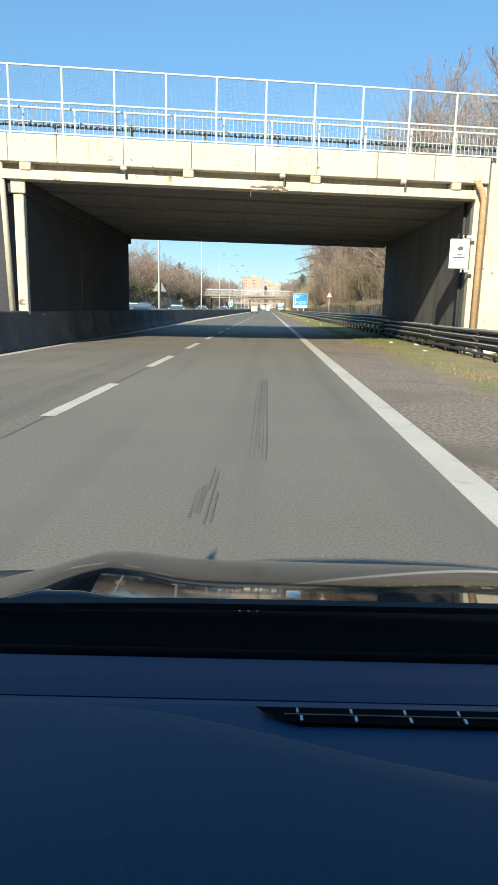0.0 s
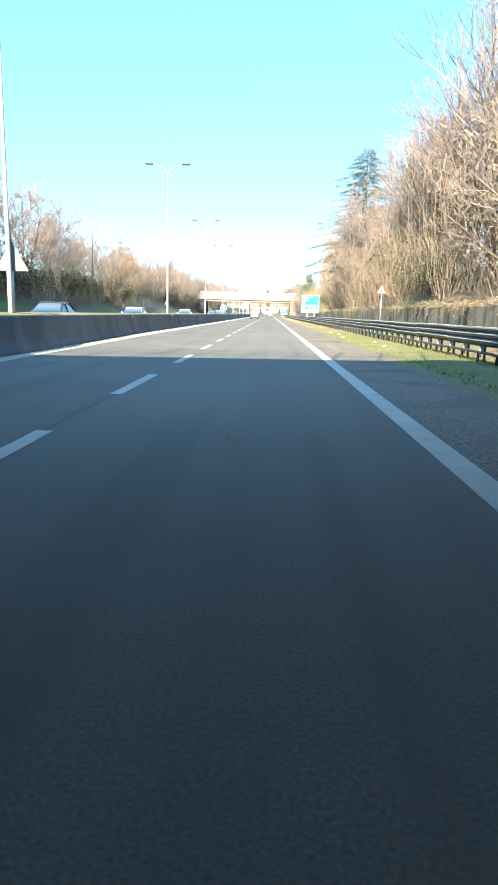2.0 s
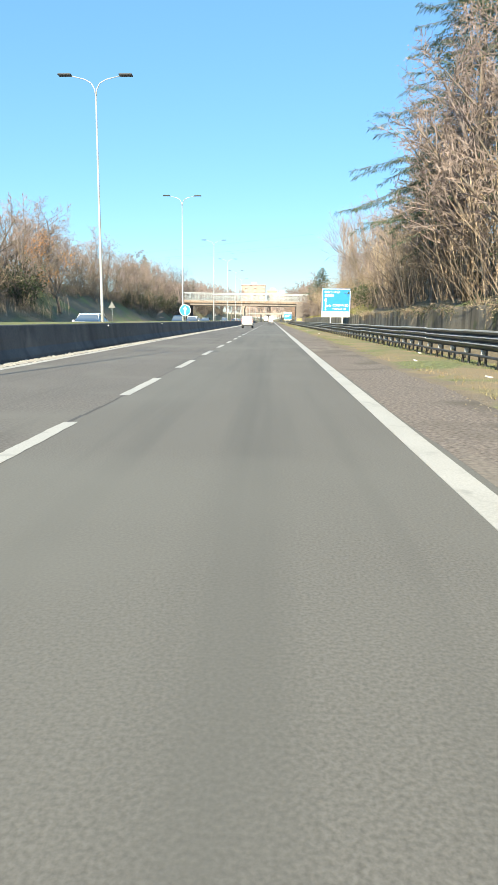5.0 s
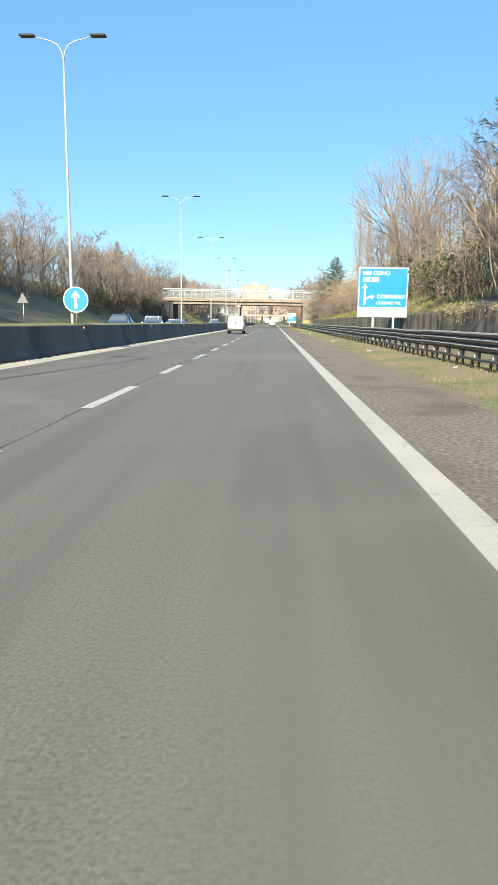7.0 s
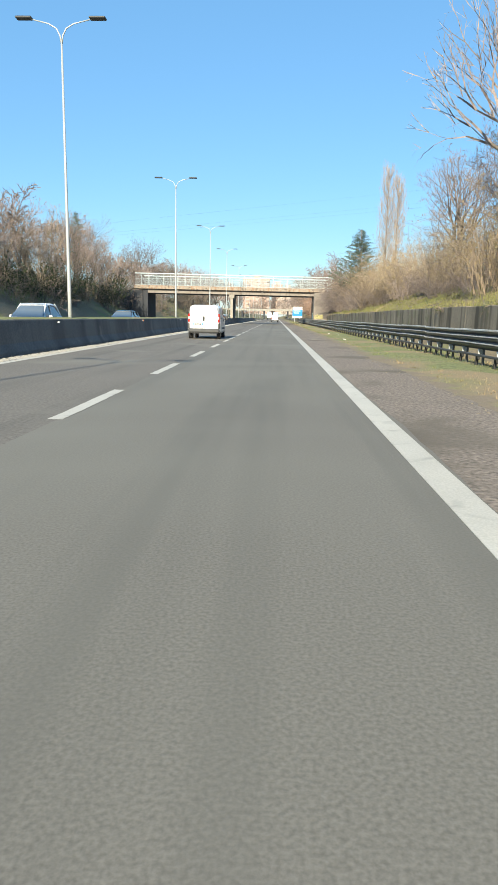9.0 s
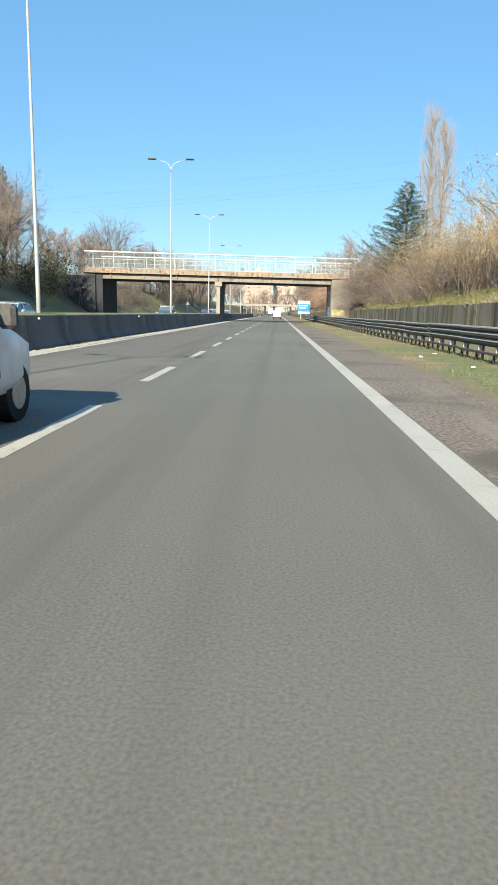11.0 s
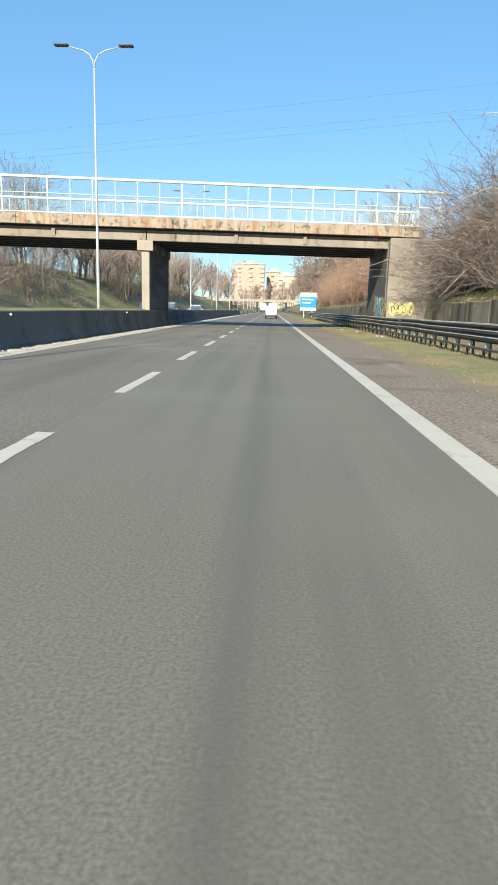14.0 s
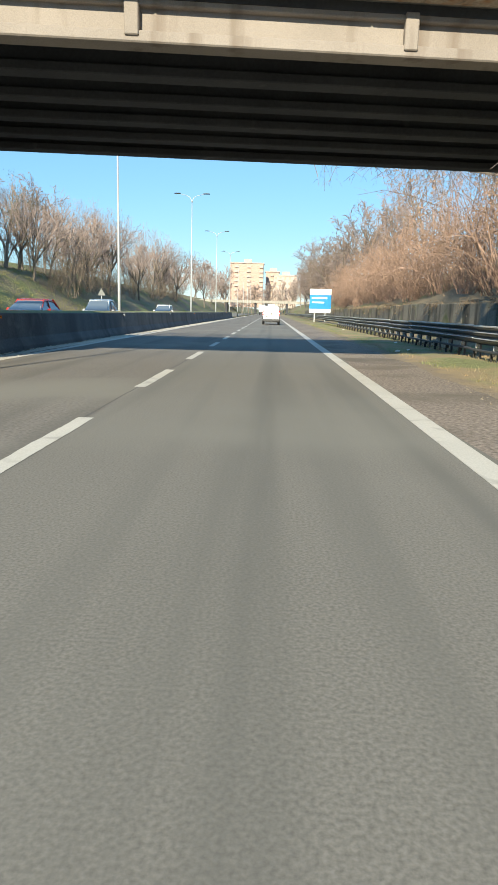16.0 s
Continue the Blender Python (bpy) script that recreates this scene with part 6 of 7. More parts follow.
# graffiti on the far abutment
def graffiti():
    g = thing("graffiti", "yellow and blue sprayed graffiti letters on the abutment", "graffiti")
    rng = random.Random(3)

    def blob(cx, cz, r, h):
        k = 26
        a, b = rng.random() * 6, rng.random() * 6
        return [(cx + r * (1 + 0.16 * math.sin(3 * t + a) + 0.08 * math.sin(5 * t + b)) * math.cos(t), cz + h * (1 + 0.14 * math.sin(2 * t + b)) * math.sin(t)) for t in (6.283 * i / k for i in range(k))]

    def curl(cx, cz, r, y):
        pts = [Vector((cx + r * (0.5 + 0.5 * math.sin(0.9 * q + cx * 7)) * math.cos(q), y, cz + 1.2 * r * math.sin(q * 1.1))) for q in (0.5 * i for i in range(11))]
        return Geo().pipe(pts, 0.018, 4)

    for n in range(4):
        x = 9.15 + 0.36 * n
        y = 252.3 - 0.35 + 0.10 * x
        part("letter", Geo().plate(blob(x, 1.40 + 0.07 * (n % 2), 0.23, 0.36), y - 0.02 - 0.002 * n, 0.05), YELLOWPAINT, g)
        part("outline", curl(x, 1.40, 0.16, y - 0.026 - 0.002 * n), GREYPLASTIC, g)
    for n in range(6):
        blue = n in (2, 3, 4)
        o = part("letter", Geo().plate(blob(0, 1.45 + 0.08 * (n % 2), 0.36 if blue else 0.46, 0.62), -0.002 * n, 0.012), BLUEPAINT if blue else YELLOWPAINT, g)
        o.matrix_basis = pose(8.742, 253.4 + 0.66 * n, 0.0, 0, 0, -90)
        for c in range(2):
            stroke = [(0.20 * math.sin(2.1 * q + n + c), -0.008 - 0.002 * n, 1.05 + 0.22 * q) for q in range(5)]
            o = part("outline", Geo().pipe(stroke, 0.012, 4), (GREYPLASTIC, SIGNBLUE)[c] if blue else BARK, g)
            o.matrix_basis = pose(8.742, 253.4 + 0.66 * n, 0.0, 0, 0, -90)


graffiti()


# ---- vehicles ----
def loft(stations, ring):
    """A closed body through stations of cross-sections; ring(s) gives its points as (x, z)."""
    g = Geo()
    k = None
    for s in stations:
        pts = ring(s)
        k = len(pts)
        g.v += [(x, s[0], z) for x, z in pts]
    for i in range(len(stations) - 1):
        for j in range(k):
            n = (j + 1) % k
            g.f.append((i * k + j, i * k + n, (i + 1) * k + n, (i + 1) * k + j))
    g.f.append(tuple(range(k)))
    g.f.append(tuple(reversed(range((len(stations) - 1) * k, len(stations) * k))))
    return g


def section(s):
    """y, half width below, half width above, floor, waist, roof."""
    _, wb, wt, z0, zw, z1 = s
    r = min(0.17, (z1 - zw) * 0.45)
    half = [(wb * 0.8, z0), (wb * 0.97, z0 + 0.06), (wb, z0 + 0.2), (wb, zw), (wt + (wb - wt) * 0.25, zw + (z1 - zw) * 0.45), (wt, z1 - r), (wt - 0.35 * r, z1 - 0.3 * r), (wt - 1.2 * r, z1)]
    return half + [(-x, z) for x, z in reversed(half)]


def cabin(s):
    """Cross-section of a cabin or roof: y, half width below, half width above, bottom, waist, top."""
    _, wb, wt, z0, zw, z1 = s
    r = min(0.10, (z1 - zw) * 0.5)
    half = [(wb, z0), (wb, zw), (wt + (wb - wt) * 0.3, zw + (z1 - zw) * 0.45), (wt, z1 - r), (wt - 0.35 * r, z1 - 0.3 * r), (wt - 1.2 * r, z1)]
    return half + [(-x, z) for x, z in reversed(half)]


def wheel(parent, x, y, r=0.31, w=0.2):
    t = part("wheel", Geo().tube((x - w / 2, y, r), (x + w / 2, y, r), r, sides=20, caps=True), RUBBER, parent, smooth=False)
    part("rim", Geo().tube((x - w / 2 - 0.006, y, r), (x + w / 2 + 0.006, y, r), r * 0.6, sides=16, caps=True), GALV, t)
    return t


def build_van(label, at):
    v = thing("van", label, "van", "vans on the road", at=at)
    st = [(0.0, 0.80, 0.70, 0.36, 1.0, 1.66), (0.05, 0.845, 0.745, 0.30, 1.0, 1.72), (0.5, 0.86, 0.76, 0.27, 1.0, 1.75), (1.5, 0.86, 0.76, 0.27, 1.0, 1.755), (2.15, 0.86, 0.755, 0.27, 1.0, 1.73), (2.5, 0.86, 0.73, 0.27, 1.0, 1.64), (2.85, 0.86, 0.70, 0.27, 0.98, 1.36), (3.1, 0.855, 0.72, 0.27, 0.92, 1.06), (3.5, 0.82, 0.68, 0.28, 0.80, 0.93), (3.82, 0.70, 0.6, 0.32, 0.68, 0.76)]
    part("body", loft(st, section), WHITECAR, v, smooth=True)
    part("door_seam", Geo().box(0.03, 0.042, -0.004, 0.01, 0.55, 1.62), GREYPLASTIC, v)
    part("rear_bumper", Geo().box(-0.83, 0.83, -0.07, 0.25, 0.30, 0.55, bevel=0.08), GREYPLASTIC, v, "grey plastic bumper")
    for s in (-1, 1):
        part("bumper_corner", Geo().box(min(s * 0.72, s * 0.845), max(s * 0.72, s * 0.845), -0.03, 0.18, 0.50, 0.84, bevel=0.045), GREYPLASTIC, v)
        lampo = part("tail_lamp", Geo().box(min(s * 0.71, s * 0.825), max(s * 0.71, s * 0.825), -0.02, 0.14, 0.84, 1.30, bevel=0.035), REDLENS, v, "red tail lamp")
        part("reverse_lens", Geo().box(min(s * 0.735, s * 0.80), max(s * 0.735, s * 0.80), -0.026, -0.016, 1.02, 1.14, bevel=0.004), SIGNWHITE, lampo)
        part("side_window", Geo().plate([(1.92, 1.06), (2.72, 1.06), (2.42, 1.52), (1.98, 1.56)], 0.0, 0.01), WINDOW, v).matrix_basis = Matrix.Translation((s * 0.80, 0, 0)) @ Euler((0, 0, radians(90))).to_matrix().to_4x4() @ Matrix.Translation((0, -0.005, 0))
        part("mirror", Geo().box(min(s * 0.88, s * 1.06), max(s * 0.88, s * 1.06), 2.55, 2.68, 0.98, 1.22, bevel=0.04), GREYPLASTIC, v)
        part("door_handle", Geo().box(min(s * 0.855, s * 0.885), max(s * 0.855, s * 0.885), 1.75, 1.92, 0.90, 1.02, bevel=0.01), GREYPLASTIC, v)
        part("side_trim", Geo().box(min(s * 0.855, s * 0.88), max(s * 0.855, s * 0.88), 1.0, 2.6, 0.50, 0.60, bevel=0.01), GREYPLASTIC, v)
        part("slide_rail", Geo().box(min(s * 0.855, s * 0.87), max(s * 0.855, s * 0.87), 0.2, 1.1, 1.06, 1.10), GREYPLASTIC, v)
        wheel(v, s * 0.74, 0.62)
        wheel(v, s * 0.74, 3.12)
    part("handle", Geo().box(-0.06, 0.03, -0.05, 0.0, 0.93, 1.16, bevel=0.03), BLACKPAINT, v, "black rear door handle")
    plate = part("number_plate", Geo().box(-0.56, -0.05, -0.035, 0.0, 0.70, 0.82, bevel=0.004), SIGNWHITE, v)
    for bar in ((-0.56, -0.52, -0.040, -0.035, 0.70, 0.82), (-0.09, -0.05, -0.040, -0.035, 0.70, 0.82)):
        part("plate_bar", Geo().box(*bar), SIGNBLUE, plate)
    for bar in ((-0.49, -0.37, -0.040, -0.035, 0.725, 0.795), (-0.34, -0.26, -0.040, -0.035, 0.725, 0.795), (-0.23, -0.12, -0.040, -0.035, 0.725, 0.795)):
        part("plate_text_bar", Geo().box(*bar), GREYPLASTIC, plate)
    part("plate_lamp", Geo().box(-0.44, -0.36, -0.02, 0.0, 0.86, 0.89).box(-0.20, -0.12, -0.02, 0.0, 0.86, 0.89), BLACKPAINT, v)
    part("high_brake_lamp", Geo().box(-0.10, 0.10, 0.02, 0.06, 1.60, 1.63), GREYPLASTIC, v)
    part("windscreen", Geo().solid([(-0.66, 2.46, 1.60), (0.66, 2.46, 1.60), (0.72, 2.98, 1.12), (-0.72, 2.98, 1.12)], [(0, 1, 2, 3)]), WINDOW, v)


def build_car(label, category, paint, roof, length, at):
    """A passenger car that faces -y."""
    c = thing("car", label, category, "cars on the oncoming carriageway", at=at)
    w = 0.88
    st = [(0.0, w * 0.82, w * 0.78, 0.30, 0.55, 0.66), (0.25, w * 0.96, w * 0.88, 0.24, 0.66, 0.80), (1.0, w, w * 0.9, 0.22, 0.80, 0.95), (1.25, w, w * 0.9, 0.22, 0.84, 1.0), (length - 0.5, w, w * 0.9, 0.22, 0.88, 1.04), (length - 0.1, w * 0.97, w * 0.85, 0.26, 0.82, 0.98), (length, w * 0.85, w * 0.8, 0.32, 0.70, 0.84)]
    part("body", loft(st, section), paint, c, smooth=True)
    curve = [(1.05, 0.97), (1.45, 1.0 + 0.5 * (roof - 1.0)), (1.80, 1.0 + 0.86 * (roof - 1.0)), (2.10, roof - 0.02), (2.55, roof), (length - 1.15, roof - 0.04), (length - 0.75, 1.0 + 0.62 * (roof - 1.0)), (length - 0.42, 1.04)]
    gl = [(y, w * 0.9, w * (0.86 - 0.16 * (z - 0.97) / (roof - 0.97)), 0.84, 0.95, z) for y, z in curve]
    part("glasshouse", loft(gl, cabin), WINDOW, c, "dark windows", smooth=True)
    cap = [(y, w * 0.745, w * 0.71, z - 0.07, z - 0.06, z + 0.02) for y, z in curve[2:7]]
    part("roof", loft(cap, cabin), paint, c, smooth=True)
    for s in (-1, 1):
        part("pillar", Geo().tube((s * w * 0.80, 1.2, 0.96), (s * w * 0.68, 1.95, roof - 0.02), 0.035, sides=5), paint, c)
        part("pillar", Geo().tube((s * w * 0.80, length - 0.5, 1.02), (s * w * 0.68, length - 1.05, roof - 0.02), 0.05, sides=5), paint, c)
        part("pillar", Geo().tube((s * w * 0.86, length * 0.55, 0.98), (s * w * 0.70, length * 0.55, roof - 0.02), 0.03, sides=5), paint, c)
        part("headlight", Geo().box(min(s * 0.48, s * 0.80), max(s * 0.48, s * 0.80), -0.01, 0.14, 0.56, 0.70, bevel=0.03), SIGNWHITE, c)
        part("tail_lamp", Geo().box(min(s * 0.55, s * 0.80), max(s * 0.55, s * 0.80), length - 0.12, length + 0.01, 0.66, 0.82, bevel=0.03), REDLENS, c, "red tail lamp")
        part("mirror", Geo().box(min(s * 0.86, s * 1.02), max(s * 0.86, s * 1.02), 1.55, 1.68, 0.92, 1.06, bevel=0.03), paint, c)
        wheel(c, s * 0.76, 0.80)
        wheel(c, s * 0.76, length - 0.85)
    return c


def build_truck(label, paint, at, box_len=7.0):
    t = thing("truck", label, "truck", "traffic far ahead", at=at)
    part("cargo_box", Geo().box(-1.22, 1.22, 0.0, box_len, 1.0, 3.8, bevel=0.05), paint, t)
    part("cab", Geo().box(-1.15, 1.15, box_len + 0.2, box_len + 2.2, 0.7, 3.0, bevel=0.12), SIGNWHITE, t)
    part("chassis", Geo().box(-0.5, 0.5, 0.1, box_len + 1.0, 0.7, 1.0), GREYPLASTIC, t)
    part("rear_door", Geo().box(-1.1, 1.1, -0.02, 0.0, 1.1, 3.7, bevel=0.008), SIGNWHITE, t)
    for s in (-1, 1):
        wheel(t, s * 1.0, 1.4, 0.48, 0.3)
        wheel(t, s * 1.0, box_len + 1.2, 0.48, 0.3)


build_van("small white delivery van with grey bumpers driving in the outer lane", pose(-1.32, 172.9, 0))
build_van("small white delivery van driving far ahead in the same lane", pose(2.0, 305.0, 0))
build_truck("blue and white truck far ahead on the road", TRUCKBLUE, pose(2.0, 470, 0))
build_truck("pale truck far ahead on the outer lane", SIGNWHITE, pose(-1.6, 505, 0))
for text, paint, roof, x, y in (("silver car in the oncoming lane behind the barrier", SILVERCAR, 1.44, -9.0, 81.0), ("pale car in the oncoming lane behind the barrier", WHITECAR, 1.48, -9.3, 115.5), ("dark car in the oncoming lane behind the barrier", DARKCAR, 1.62, -9.2, 155.0),
                                ("white car in the oncoming lane behind the barrier", WHITECAR, 1.60, -9.0, 167.5), ("dark blue car in the oncoming lane behind the barrier", DARKCAR, 1.46, -9.0, 186.0), ("grey car in the oncoming lane behind the barrier", SILVERCAR, 1.45, -12.5, 203.0),
                                ("silver car in the oncoming lane before the far overpass", SILVERCAR, 1.68, -9.2, 235.0), ("red car in the oncoming lane beyond the far overpass", REDCAR, 1.48, -9.0, 270.5), ("grey car in the oncoming lane beyond the far overpass", SILVERCAR, 1.68, -9.1, 283.0),
                                ("white car in the oncoming lane beyond the far overpass", WHITECAR, 1.6, -9.0, 308.0), ("white car in the oncoming lane near the cream overpass", WHITECAR, 1.5, -12.4, 71.0), ("dark car in the oncoming lane near the cream overpass", DARKCAR, 1.5, -9.2, 61.0)):
    build_car(text, "car", paint, roof, 4.2, pose(x, y, 0))


# ---- distance: flats, a further bridge, power lines ----
def flats(label, x0, x1, y, top, floors, bays, mat):
    b = thing("apartment_building", label, "building", "distant flats", at=pose(0, y, 0))
    part("wall", Geo().box(x0, x1, 0, 14, 4.0, top, bevel=0.05), mat, b)
    part("roof", Geo().box(x0 - 0.5, x1 + 0.5, -0.5, 14.5, top, top + 0.6), HULL, b)
    part("stair_head", Geo().box((x0 + x1) / 2 - 2, (x0 + x1) / 2 + 3, 3, 9, top + 0.6, top + 3.0), HULL, b)
    dx = (x1 - x0) / bays
    fh = (top - 5) / floors
    for i in range(floors):
        for j in range(bays):
            cx, z = x0 + dx * (j + 0.5), 5 + fh * (i + 0.3)
            if j % 3 == 1:
                part("balcony", Geo().box(cx - dx * 0.45, cx + dx * 0.45, -1.0, 0.0, z - 0.6, z + 0.5), HULL, b)
            part("window", Geo().box(cx - dx * 0.22, cx + dx * 0.22, -0.03, 0.05, z, z + fh * 0.5), HAZEWINDOW, b)


flats("pinkish block of flats far beyond the road", -26.0, -4.0, 690, 32.5, 9, 8, BRICKWALL)
flats("pale block of flats far beyond the road", 3.0, 19.0, 700, 25.5, 6, 5, HULL)
flats("pinkish block of flats behind the trees", -2.5, 7.0, 720, 29.0, 7, 3, BRICKWALL)

far_bridge = thing("far_bridge", "pale concrete bridge in the distance across the road", "bridge", kind="structure")
part("deck", Geo().box(-40, 40, 560, 568, 5.2, 6.4), FACEWALL, far_bridge)
for x in (-19.5, -5.6, 9.5):
    part("pier", Geo().box(x - 0.5, x + 0.5, 560.5, 567.5, -0.1, 5.2), SHADEDCONC, far_bridge)


def wire(z0, z1, y, sag, x0=-140.0, x1=140.0):
    pts = []
    for i in range(25):
        f = i / 24
        pts.append((x0 + (x1 - x0) * f, y, z0 + (z1 - z0) * f - sag * 4 * f * (1 - f)))
    return Geo().pipe(pts, 0.007, 4)


lines = thing("power_lines", "thin dark power lines high across the road", "power line", kind="structure")
for z0, z1, y in ((13.5, 45.5, 312.0), (12.0, 41.5, 312.5), (11.8, 40.2, 313.5)):
    part("wire", wire(z0, z1, y, 0.6), DARKMETAL, lines)


# ---- wear and small things on the road ----
def seams():
    """Dark tar seams and tyre marks on the asphalt."""
    s = thing("tar_seam", "dark sealed joint between the two lanes", "road seam", kind="structure")
    g = Geo()
    for i in range(520):
        y = -30 + i * 0.8
        if wobble(0, y, 0.06, 7.7) < 0.05:
            continue
        a = -0.02 + 0.05 * wobble(0, y, 0.5, 1.0)
        w = 0.017 + 0.014 * wobble(0, y, 0.9, 2.0)
        n = len(g.v)
        g.v += [(a - w, y, 0.0015), (a + w, y, 0.0015), (a + w, y + 0.8, 0.0015), (a - w, y + 0.8, 0.0015)]
        g.f.append((n, n + 1, n + 2, n + 3))
    part("seam", g, SEAM, s)
    marks = thing("tyre_mark", "dark skid marks on the asphalt", "tyre mark", kind="structure")
    mr = random.Random(8)
    for x, y0, y1, n in ((2.26, 6.2, 12.6, 7), (1.95, 4.5, 6.0, 6)):
        for k in range(n):
            xx, a, b = x + 0.026 * (k - n / 2) + mr.gauss(0, 0.006), y0 + mr.uniform(0, 0.9), y1 - mr.uniform(0, 1.2)
            part("mark", strip(xx - 0.008, xx + 0.008, 0.0018 + 0.0005 * k, step=0.2, rough=0.012, seed=xx * 3, y0=a, y1=max(b, a + 0.8)), SKID, marks)



seams()


def cracks():
    """Thin open cracks in the asphalt."""
    rng = random.Random(29)
    for _ in range(20):
        x, y = rng.uniform(-3.4, 3.2), rng.uniform(6, 262)
        c = thing("road_crack", "thin dark crack in the asphalt", "crack", kind="structure", at=pose(x, y, 0.0016, 0, 0, rng.uniform(-60, 60)))
        g = Geo()
        px, py, w = 0.0, 0.0, rng.uniform(0.005, 0.011)
        pts = []
        for i in range(rng.randint(6, 14)):
            pts.append((px, py))
            px, py = px + rng.gauss(0, 0.025), py + rng.uniform(0.06, 0.18)
        for i, (a, b) in enumerate(pts):
            k = w * (0.3 + math.sin(math.pi * (i + 0.5) / len(pts)))
            g.v += [(a - k, b, 0), (a + k, b, 0)]
        for i in range(len(pts) - 1):
            g.f.append((2 * i, 2 * i + 1, 2 * i + 3, 2 * i + 2))
        part("crack", g, SEAM, c)


cracks()


def clumps(name, label, category, mat, spots, rng, make):
    g = Geo()
    for x, y in spots:
        make(g, rng, x, y)
    return tagged(part(name, g, mat), label, category, kind="stuff")


def lump(g, rng, x, y):
    big = 0.85 if x < 0 else 0.5
    r, h = big * rng.uniform(0.015, 0.085), big * rng.uniform(0.006, 0.045)
    n = len(g.v)
    k = 6
    g.v.append((x, y, h))
    for i in range(k):
        a = 6.283 * i / k
        q = r * rng.uniform(0.6, 1.3)
        g.v.append((x + q * 0.8 * math.cos(a), y + q * 1.5 * math.sin(a), 0.0))
    for i in range(k):
        g.f.append((n, n + 1 + i, n + 1 + (i + 1) % k))


def tuft(g, rng, x, y, base=0.02, tall=1.0):
    for _ in range(4):
        a, h = rng.random() * 6.283, tall * rng.uniform(0.025, 0.085)
        dx, dy = math.cos(a) * rng.uniform(0.02, 0.09), math.sin(a) * rng.uniform(0.02, 0.09)
        w = 0.008 * tall
        z = base
        ox, oy = rng.uniform(-0.1, 0.1), rng.uniform(-0.1, 0.1)
        g.solid([(x + ox - w * math.sin(a), y + oy + w * math.cos(a), z), (x + ox + w * math.sin(a), y + oy - w * math.cos(a), z), (x + ox + dx, y + oy + dy, z + h)], [(0, 1, 2)])


sr = random.Random(21)
clumps("leaf_litter", "dry leaves and dirt along the foot of the barrier", "litter", DEBRIS, [(-4.38 + abs(sr.gauss(0, 0.16)) * (1 if sr.random() < 0.6 else -0.8), sr.uniform(0, 330)) for _ in range(9000)], sr, lump)
clumps("verge_grass", "green grass tufts on the verge", "grass", BLADE, [(5.7 + 2.9 * sr.random() ** 0.8, sr.uniform(12, 72)) for _ in range(8000)], sr, tuft)
clumps("verge_grass", "dry and green grass tufts on the verge", "grass", DRYBLADE, [(5.75 + 2.9 * sr.random() ** 0.8, sr.uniform(72, 320)) for _ in range(20000)] + [(5.9 + 2.7 * sr.random() ** 0.8, sr.uniform(1, 15)) for _ in range(1800)], sr, tuft)
clumps("bank_grass", "sunlit grass on the slope above the retaining wall", "grass", BANKGRASS, [(11.3 + 3.0 * sr.random() ** 1.3, sr.uniform(138, 250)) for _ in range(9000)], sr, lambda g, rng, x, y: tuft(g, rng, x, y, ground_z(x, y), 2.0))
clumps("leaf_litter", "dry leaves and dirt on the verge before the cream overpass", "litter", CRUMB, [(5.6 + 2.6 * sr.random(), sr.uniform(2, 17)) for _ in range(1500)], sr, lump)
clumps("bank_grass", "grass on the open slope past the far overpass", "grass", BANKGRASS, [(-19.5 - 9.0 * sr.random(), sr.uniform(290, 335)) for _ in range(5000)], sr, lambda g, rng, x, y: tuft(g, rng, x, y, ground_z(x, y), 2.2))
clumps("verge_dirt", "crumbs of soil at the edge of the shoulder", "soil", CRUMB, [(5.55 + sr.gauss(0, 0.28), sr.uniform(0, 330)) for _ in range(7000)], sr, lump)
for i in range(34):
    x, y = sr.uniform(6.0, 7.8), sr.uniform(6, 300)
    o = thing("litter", "crumpled pale litter in the grass", "litter", "litter on the verge", at=pose(x, y, 0.05, sr.uniform(-20, 20), sr.uniform(-20, 20), sr.random() * 360))
    part("scrap", Geo().box(-0.08 * sr.uniform(0.5, 1.4), 0.09, -0.05, 0.06, 0.0, 0.035, bevel=0.012), LITTER, o)



def fallen_branch():
    b = thing("fallen_branch", "pale broken branch lying on the grassy slope", "branch", at=pose(13.6, 228.5, ground_z(13.6, 228.5) + 0.12, 0, 0, 20))
    part("limb", Geo().pipe([(-1.0, 0, -0.05), (-0.3, 0.05, 0.06), (0.4, 0.0, 0.12), (1.0, 0.1, 0.32)], [0.05, 0.06, 0.05, 0.025], 7), PALESTEM, b, smooth=True)
    part("fork", Geo().pipe([(0.1, 0.0, 0.08), (0.25, 0.05, 0.35), (0.15, 0.1, 0.55)], [0.045, 0.035, 0.015], 6), PALESTEM, b, smooth=True)


fallen_branch()


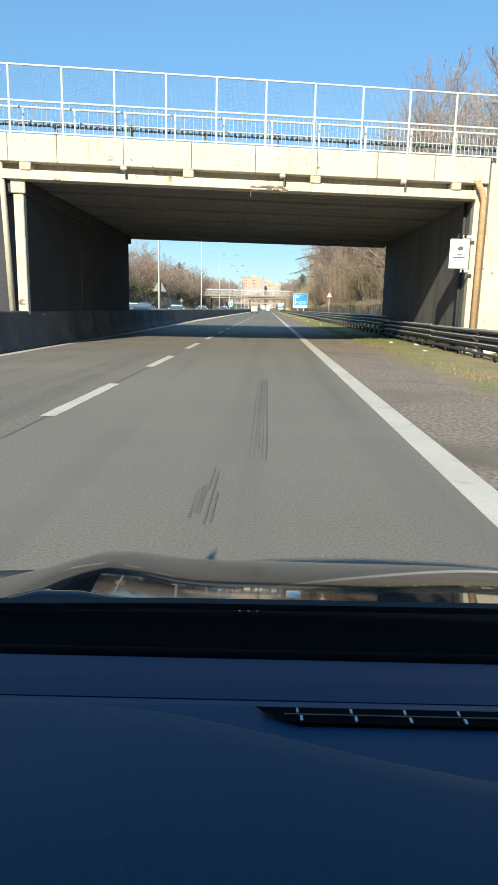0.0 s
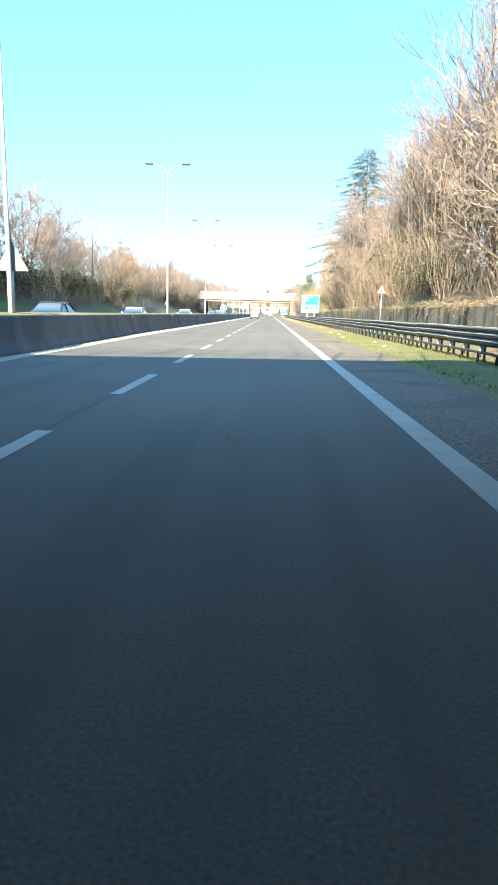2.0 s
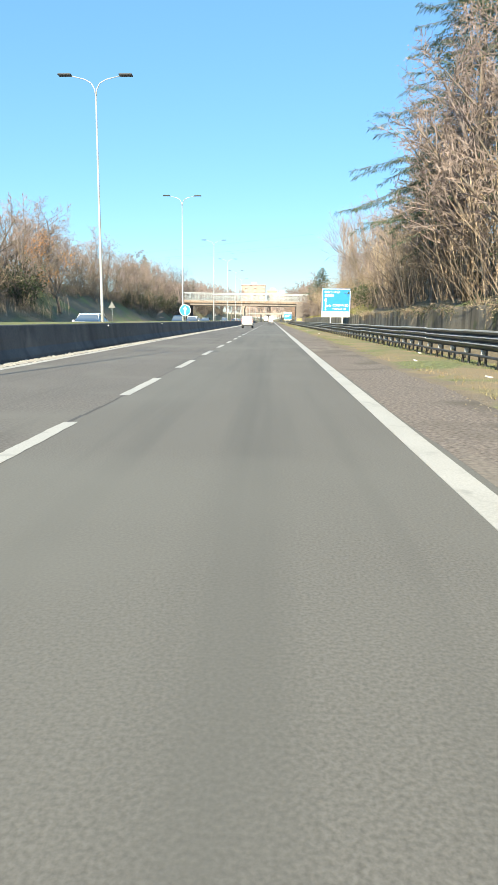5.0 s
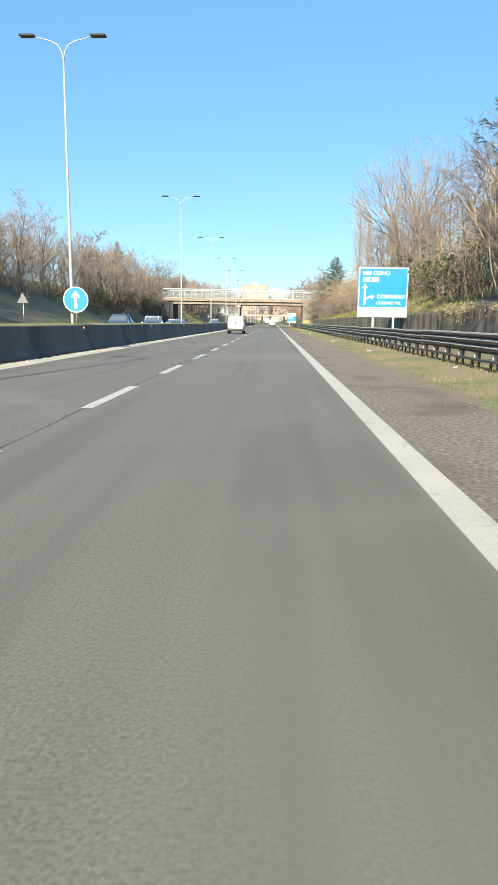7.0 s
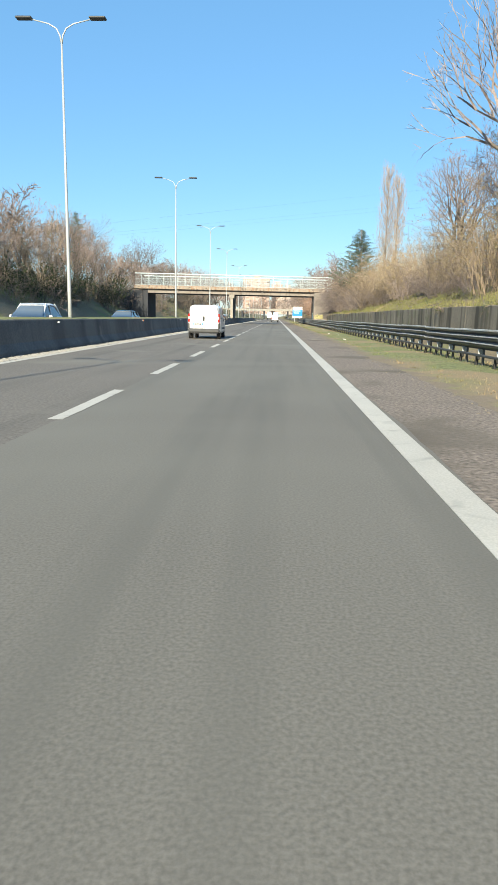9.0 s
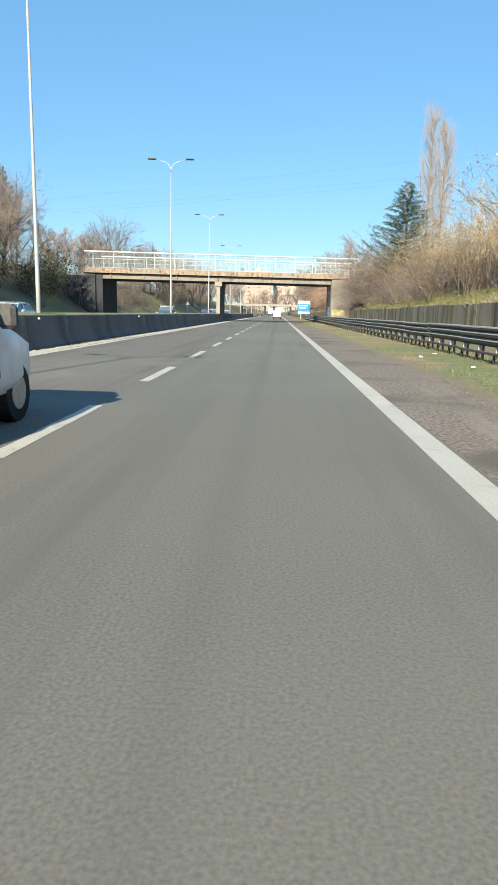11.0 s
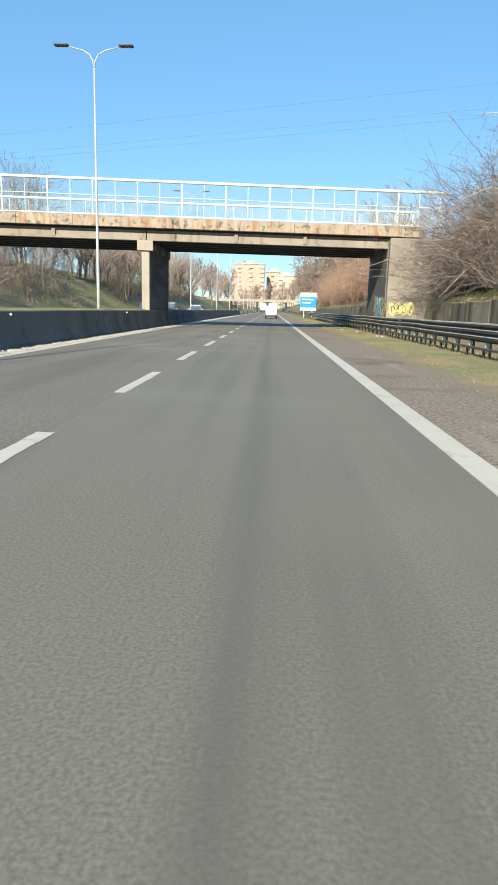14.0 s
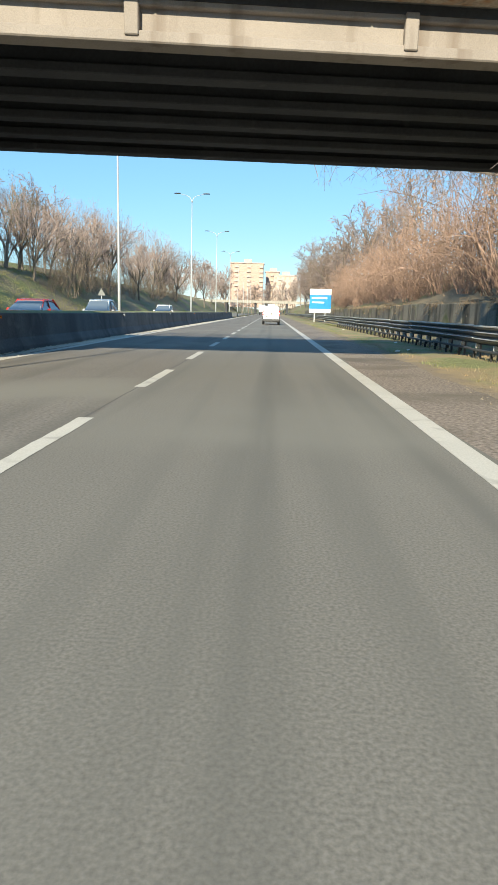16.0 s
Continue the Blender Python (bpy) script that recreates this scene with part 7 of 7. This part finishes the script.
# ---- the car that carries the camera, as it stands when the clip begins ----
def sheet(rows, thick=0.0):
    """A grid of points as one surface; thick: a second skin that far below."""
    g = Geo()
    m, k = len(rows), len(rows[0])
    for r in rows:
        g.v += [tuple(p) for p in r]
    for j in range(m - 1):
        for i in range(k - 1):
            g.f.append((j * k + i, j * k + i + 1, (j + 1) * k + i + 1, (j + 1) * k + i))
    if thick:
        n = len(g.v)
        g.v += [(x, y, z - thick) for x, y, z in g.v[:n]]
        for j in range(m - 1):
            for i in range(k - 1):
                g.f.append((n + j * k + i, n + (j + 1) * k + i, n + (j + 1) * k + i + 1, n + j * k + i + 1))
        edge = [i for i in range(k)] + [j * k + k - 1 for j in range(1, m)] + [(m - 1) * k + i for i in range(k - 2, -1, -1)] + [j * k for j in range(m - 2, 0, -1)]
        for a, b in zip(edge, edge[1:] + edge[:1]):
            g.f.append((a, n + a, n + b, b))
    return g


def camera_car():
    c = thing("car", "dark car with a black dashboard and a glossy bonnet", "car", at=pose(2.297, 1.251, 0, 0, 0, 1.4))
    xs = [-0.72 + 0.06 * i for i in range(25)]

    def dash_z(x, y):
        hood = 0.016 * max(0.0, 1 - ((x + 0.42) / 0.40) ** 2) * max(0.0, min(1.0, (0.50 - y) / 0.1))
        return 0.775 + hood - 0.04 * max(0.0, 0.34 - y) ** 2 * 8

    rows = [[(x, y, dash_z(x, y)) for x in xs] for y in (0.16, 0.22, 0.28, 0.34, 0.40, 0.46, 0.50, 0.54, 0.575, 0.585)]
    d = part("dashboard", sheet(rows, 0.10), DASHBLUE, c, "dark blue-black grained dashboard", smooth=True)
    # Darker band: windscreen reflection put into the colour of a separate strip.
    part("front_band", sheet([[(x, y, z) for x in xs] for y, z in ((0.587, 0.768), (0.588, 0.7745), (0.62, 0.7755), (0.664, 0.775))], 0.05), DASHBAND, d, "dashboard band in a darker tone for windscreen reflection")

    def hood_edge(x):
        """The curved front edge of the instrument hood."""
        return 0.584 - 0.124 / (1 + math.exp(-(x - 0.06) / 0.085)) - 0.09 * max(0.0, x - 0.2)

    hood = [[(x, hood_edge(x) * f + 0.16 * (1 - f), dash_z(x, hood_edge(x) * f + 0.16 * (1 - f)) + dz) for x in xs] for f, dz in ((0, 0.007), (0.25, 0.007), (0.5, 0.007), (0.75, 0.007), (0.9, 0.007), (0.97, 0.006), (0.985, 0.0045), (1.0, 0.0))]
    # The hood's paler tone is reflected light put into colour.
    part("instrument_hood", sheet(hood, 0.004), DASHHOOD, d, "raised instrument hood with a curved edge, paler tone for reflected light", smooth=True)
    # Lip coloured black to hold the shadow below the windscreen.
    part("dash_lip", sheet([[(x, y, z) for x in xs] for y, z in ((0.666, 0.772), (0.670, 0.7775), (0.682, 0.777), (0.69, 0.768))], 0.05), VENTBLACK, c, "black lip below the windscreen, shade put into its colour", smooth=True)
    vent = part("air_vent", Geo().box(0.052, 0.72, 0.546, 0.570, 0.772, 0.779).solid([(0.012, 0.570, 0.779), (0.020, 0.561, 0.779), (0.032, 0.553, 0.779), (0.052, 0.546, 0.779), (0.052, 0.570, 0.779)], [(0, 1, 2, 3, 4)]), VENTBLACK, d, "black defroster vent slot")
    part("middle_bar", Geo().box(0.040, 0.72, 0.5570, 0.5588, 0.779, 0.7802), GREYPLASTIC, vent)
    for i in range(8):
        x = 0.0514 + 0.052 * i
        part("slat", Geo().box(x, x + 0.0022, 0.5605, 0.567, 0.779, 0.7805), SILVERCAR, vent)
        part("slat", Geo().box(x + 0.003, x + 0.0056, 0.548, 0.5555, 0.779, 0.7805), SILVERCAR, vent)
    part("cowl", sheet([[(x, y, z - 0.05 * x * x) for x in xs] for y, z in ((0.69, 0.760), (0.72, 0.763), (0.78, 0.770), (0.835, 0.762))], 0.05), VENTBLACK, c, "black plastic cowl under the windscreen", smooth=True)
    # Three tiny white dots on the cowl.
    for x in (-0.007, 0.004, 0.016):
        part("washer_jet", Geo().box(x - 0.0016, x + 0.0016, 0.7885, 0.7915, 0.766, 0.7715), SIGNWHITE, c)
    part("wiper", Geo().pipe([(-0.60, 0.80, 0.762), (-0.1, 0.785, 0.782), (0.45, 0.795, 0.780), (0.66, 0.82, 0.765)], 0.008, 6), BLACKPAINT, c)
    bx = [-0.78 + 0.06 * i for i in range(27)]

    def bonnet(x, f):
        y = 0.84 + f * (0.78 - 0.10 * x * x)
        z = 0.740 - 0.155 * f - 0.09 * f ** 3 - 0.02 * x * x + 0.022 * math.exp(-((x + 0.28) / 0.11) ** 2) + 0.008 * math.exp(-((x - 0.50) / 0.2) ** 2) - 0.045 * min(1.4, max(0.0, (-0.30 - x) / 0.28)) ** 1.2
        return (x, y, z)

    part("bonnet", sheet([[bonnet(x, f / 14) for x in bx] for f in range(15)], 0.012), BONNET, c, "glossy dark bonnet", smooth=True)
    part("bumper", sheet([[(x, 1.62 - 0.10 * x * x + dy, z) for x in bx] for dy, z in ((-0.01, 0.485), (0.06, 0.44), (0.09, 0.34), (0.06, 0.22))], 0.05), DARKCAR, c, smooth=True)
    for s in (-1, 1):
        part("wing", sheet([[(s * (0.78 + w), y, z) for y in (0.35, 0.7, 1.0, 1.3, 1.5)] for w, z in ((-0.04, 0.56), (0.03, 0.50), (0.05, 0.42), (0.05, 0.36))], 0.02), DARKCAR, c, smooth=True)
        wheel(c, s * 0.72, 1.12, 0.30, 0.2)

    # Unseen windowless shell, added to keep the sun off the dashboard.
    part("roof", sheet([[(x, y, z - 0.10 * x * x) for x in (-0.72, -0.4, 0.0, 0.4, 0.72)] for y, z in ((-2.1, 1.36), (-1.4, 1.44), (-0.5, 1.47), (0.0, 1.42), (0.16, 1.38))], 0.05), DARKCAR, c, smooth=True)
    part("tailgate", sheet([[(x, y, z) for x in (-0.75, 0.0, 0.75)] for y, z in ((-2.1, 1.36), (-2.4, 0.95), (-2.45, 0.35))], 0.05), DARKCAR, c)
    for s in (-1, 1):
        part("side_panel", sheet([[(s * w, y, z) for y in (-2.4, -1.2, 0.0, 0.35)] for w, z in ((0.70, 1.33), (0.80, 0.92), (0.83, 0.6), (0.80, 0.3))], 0.03), DARKCAR, c)
        wheel(c, s * 0.72, -1.5, 0.30, 0.2)


camera_car()
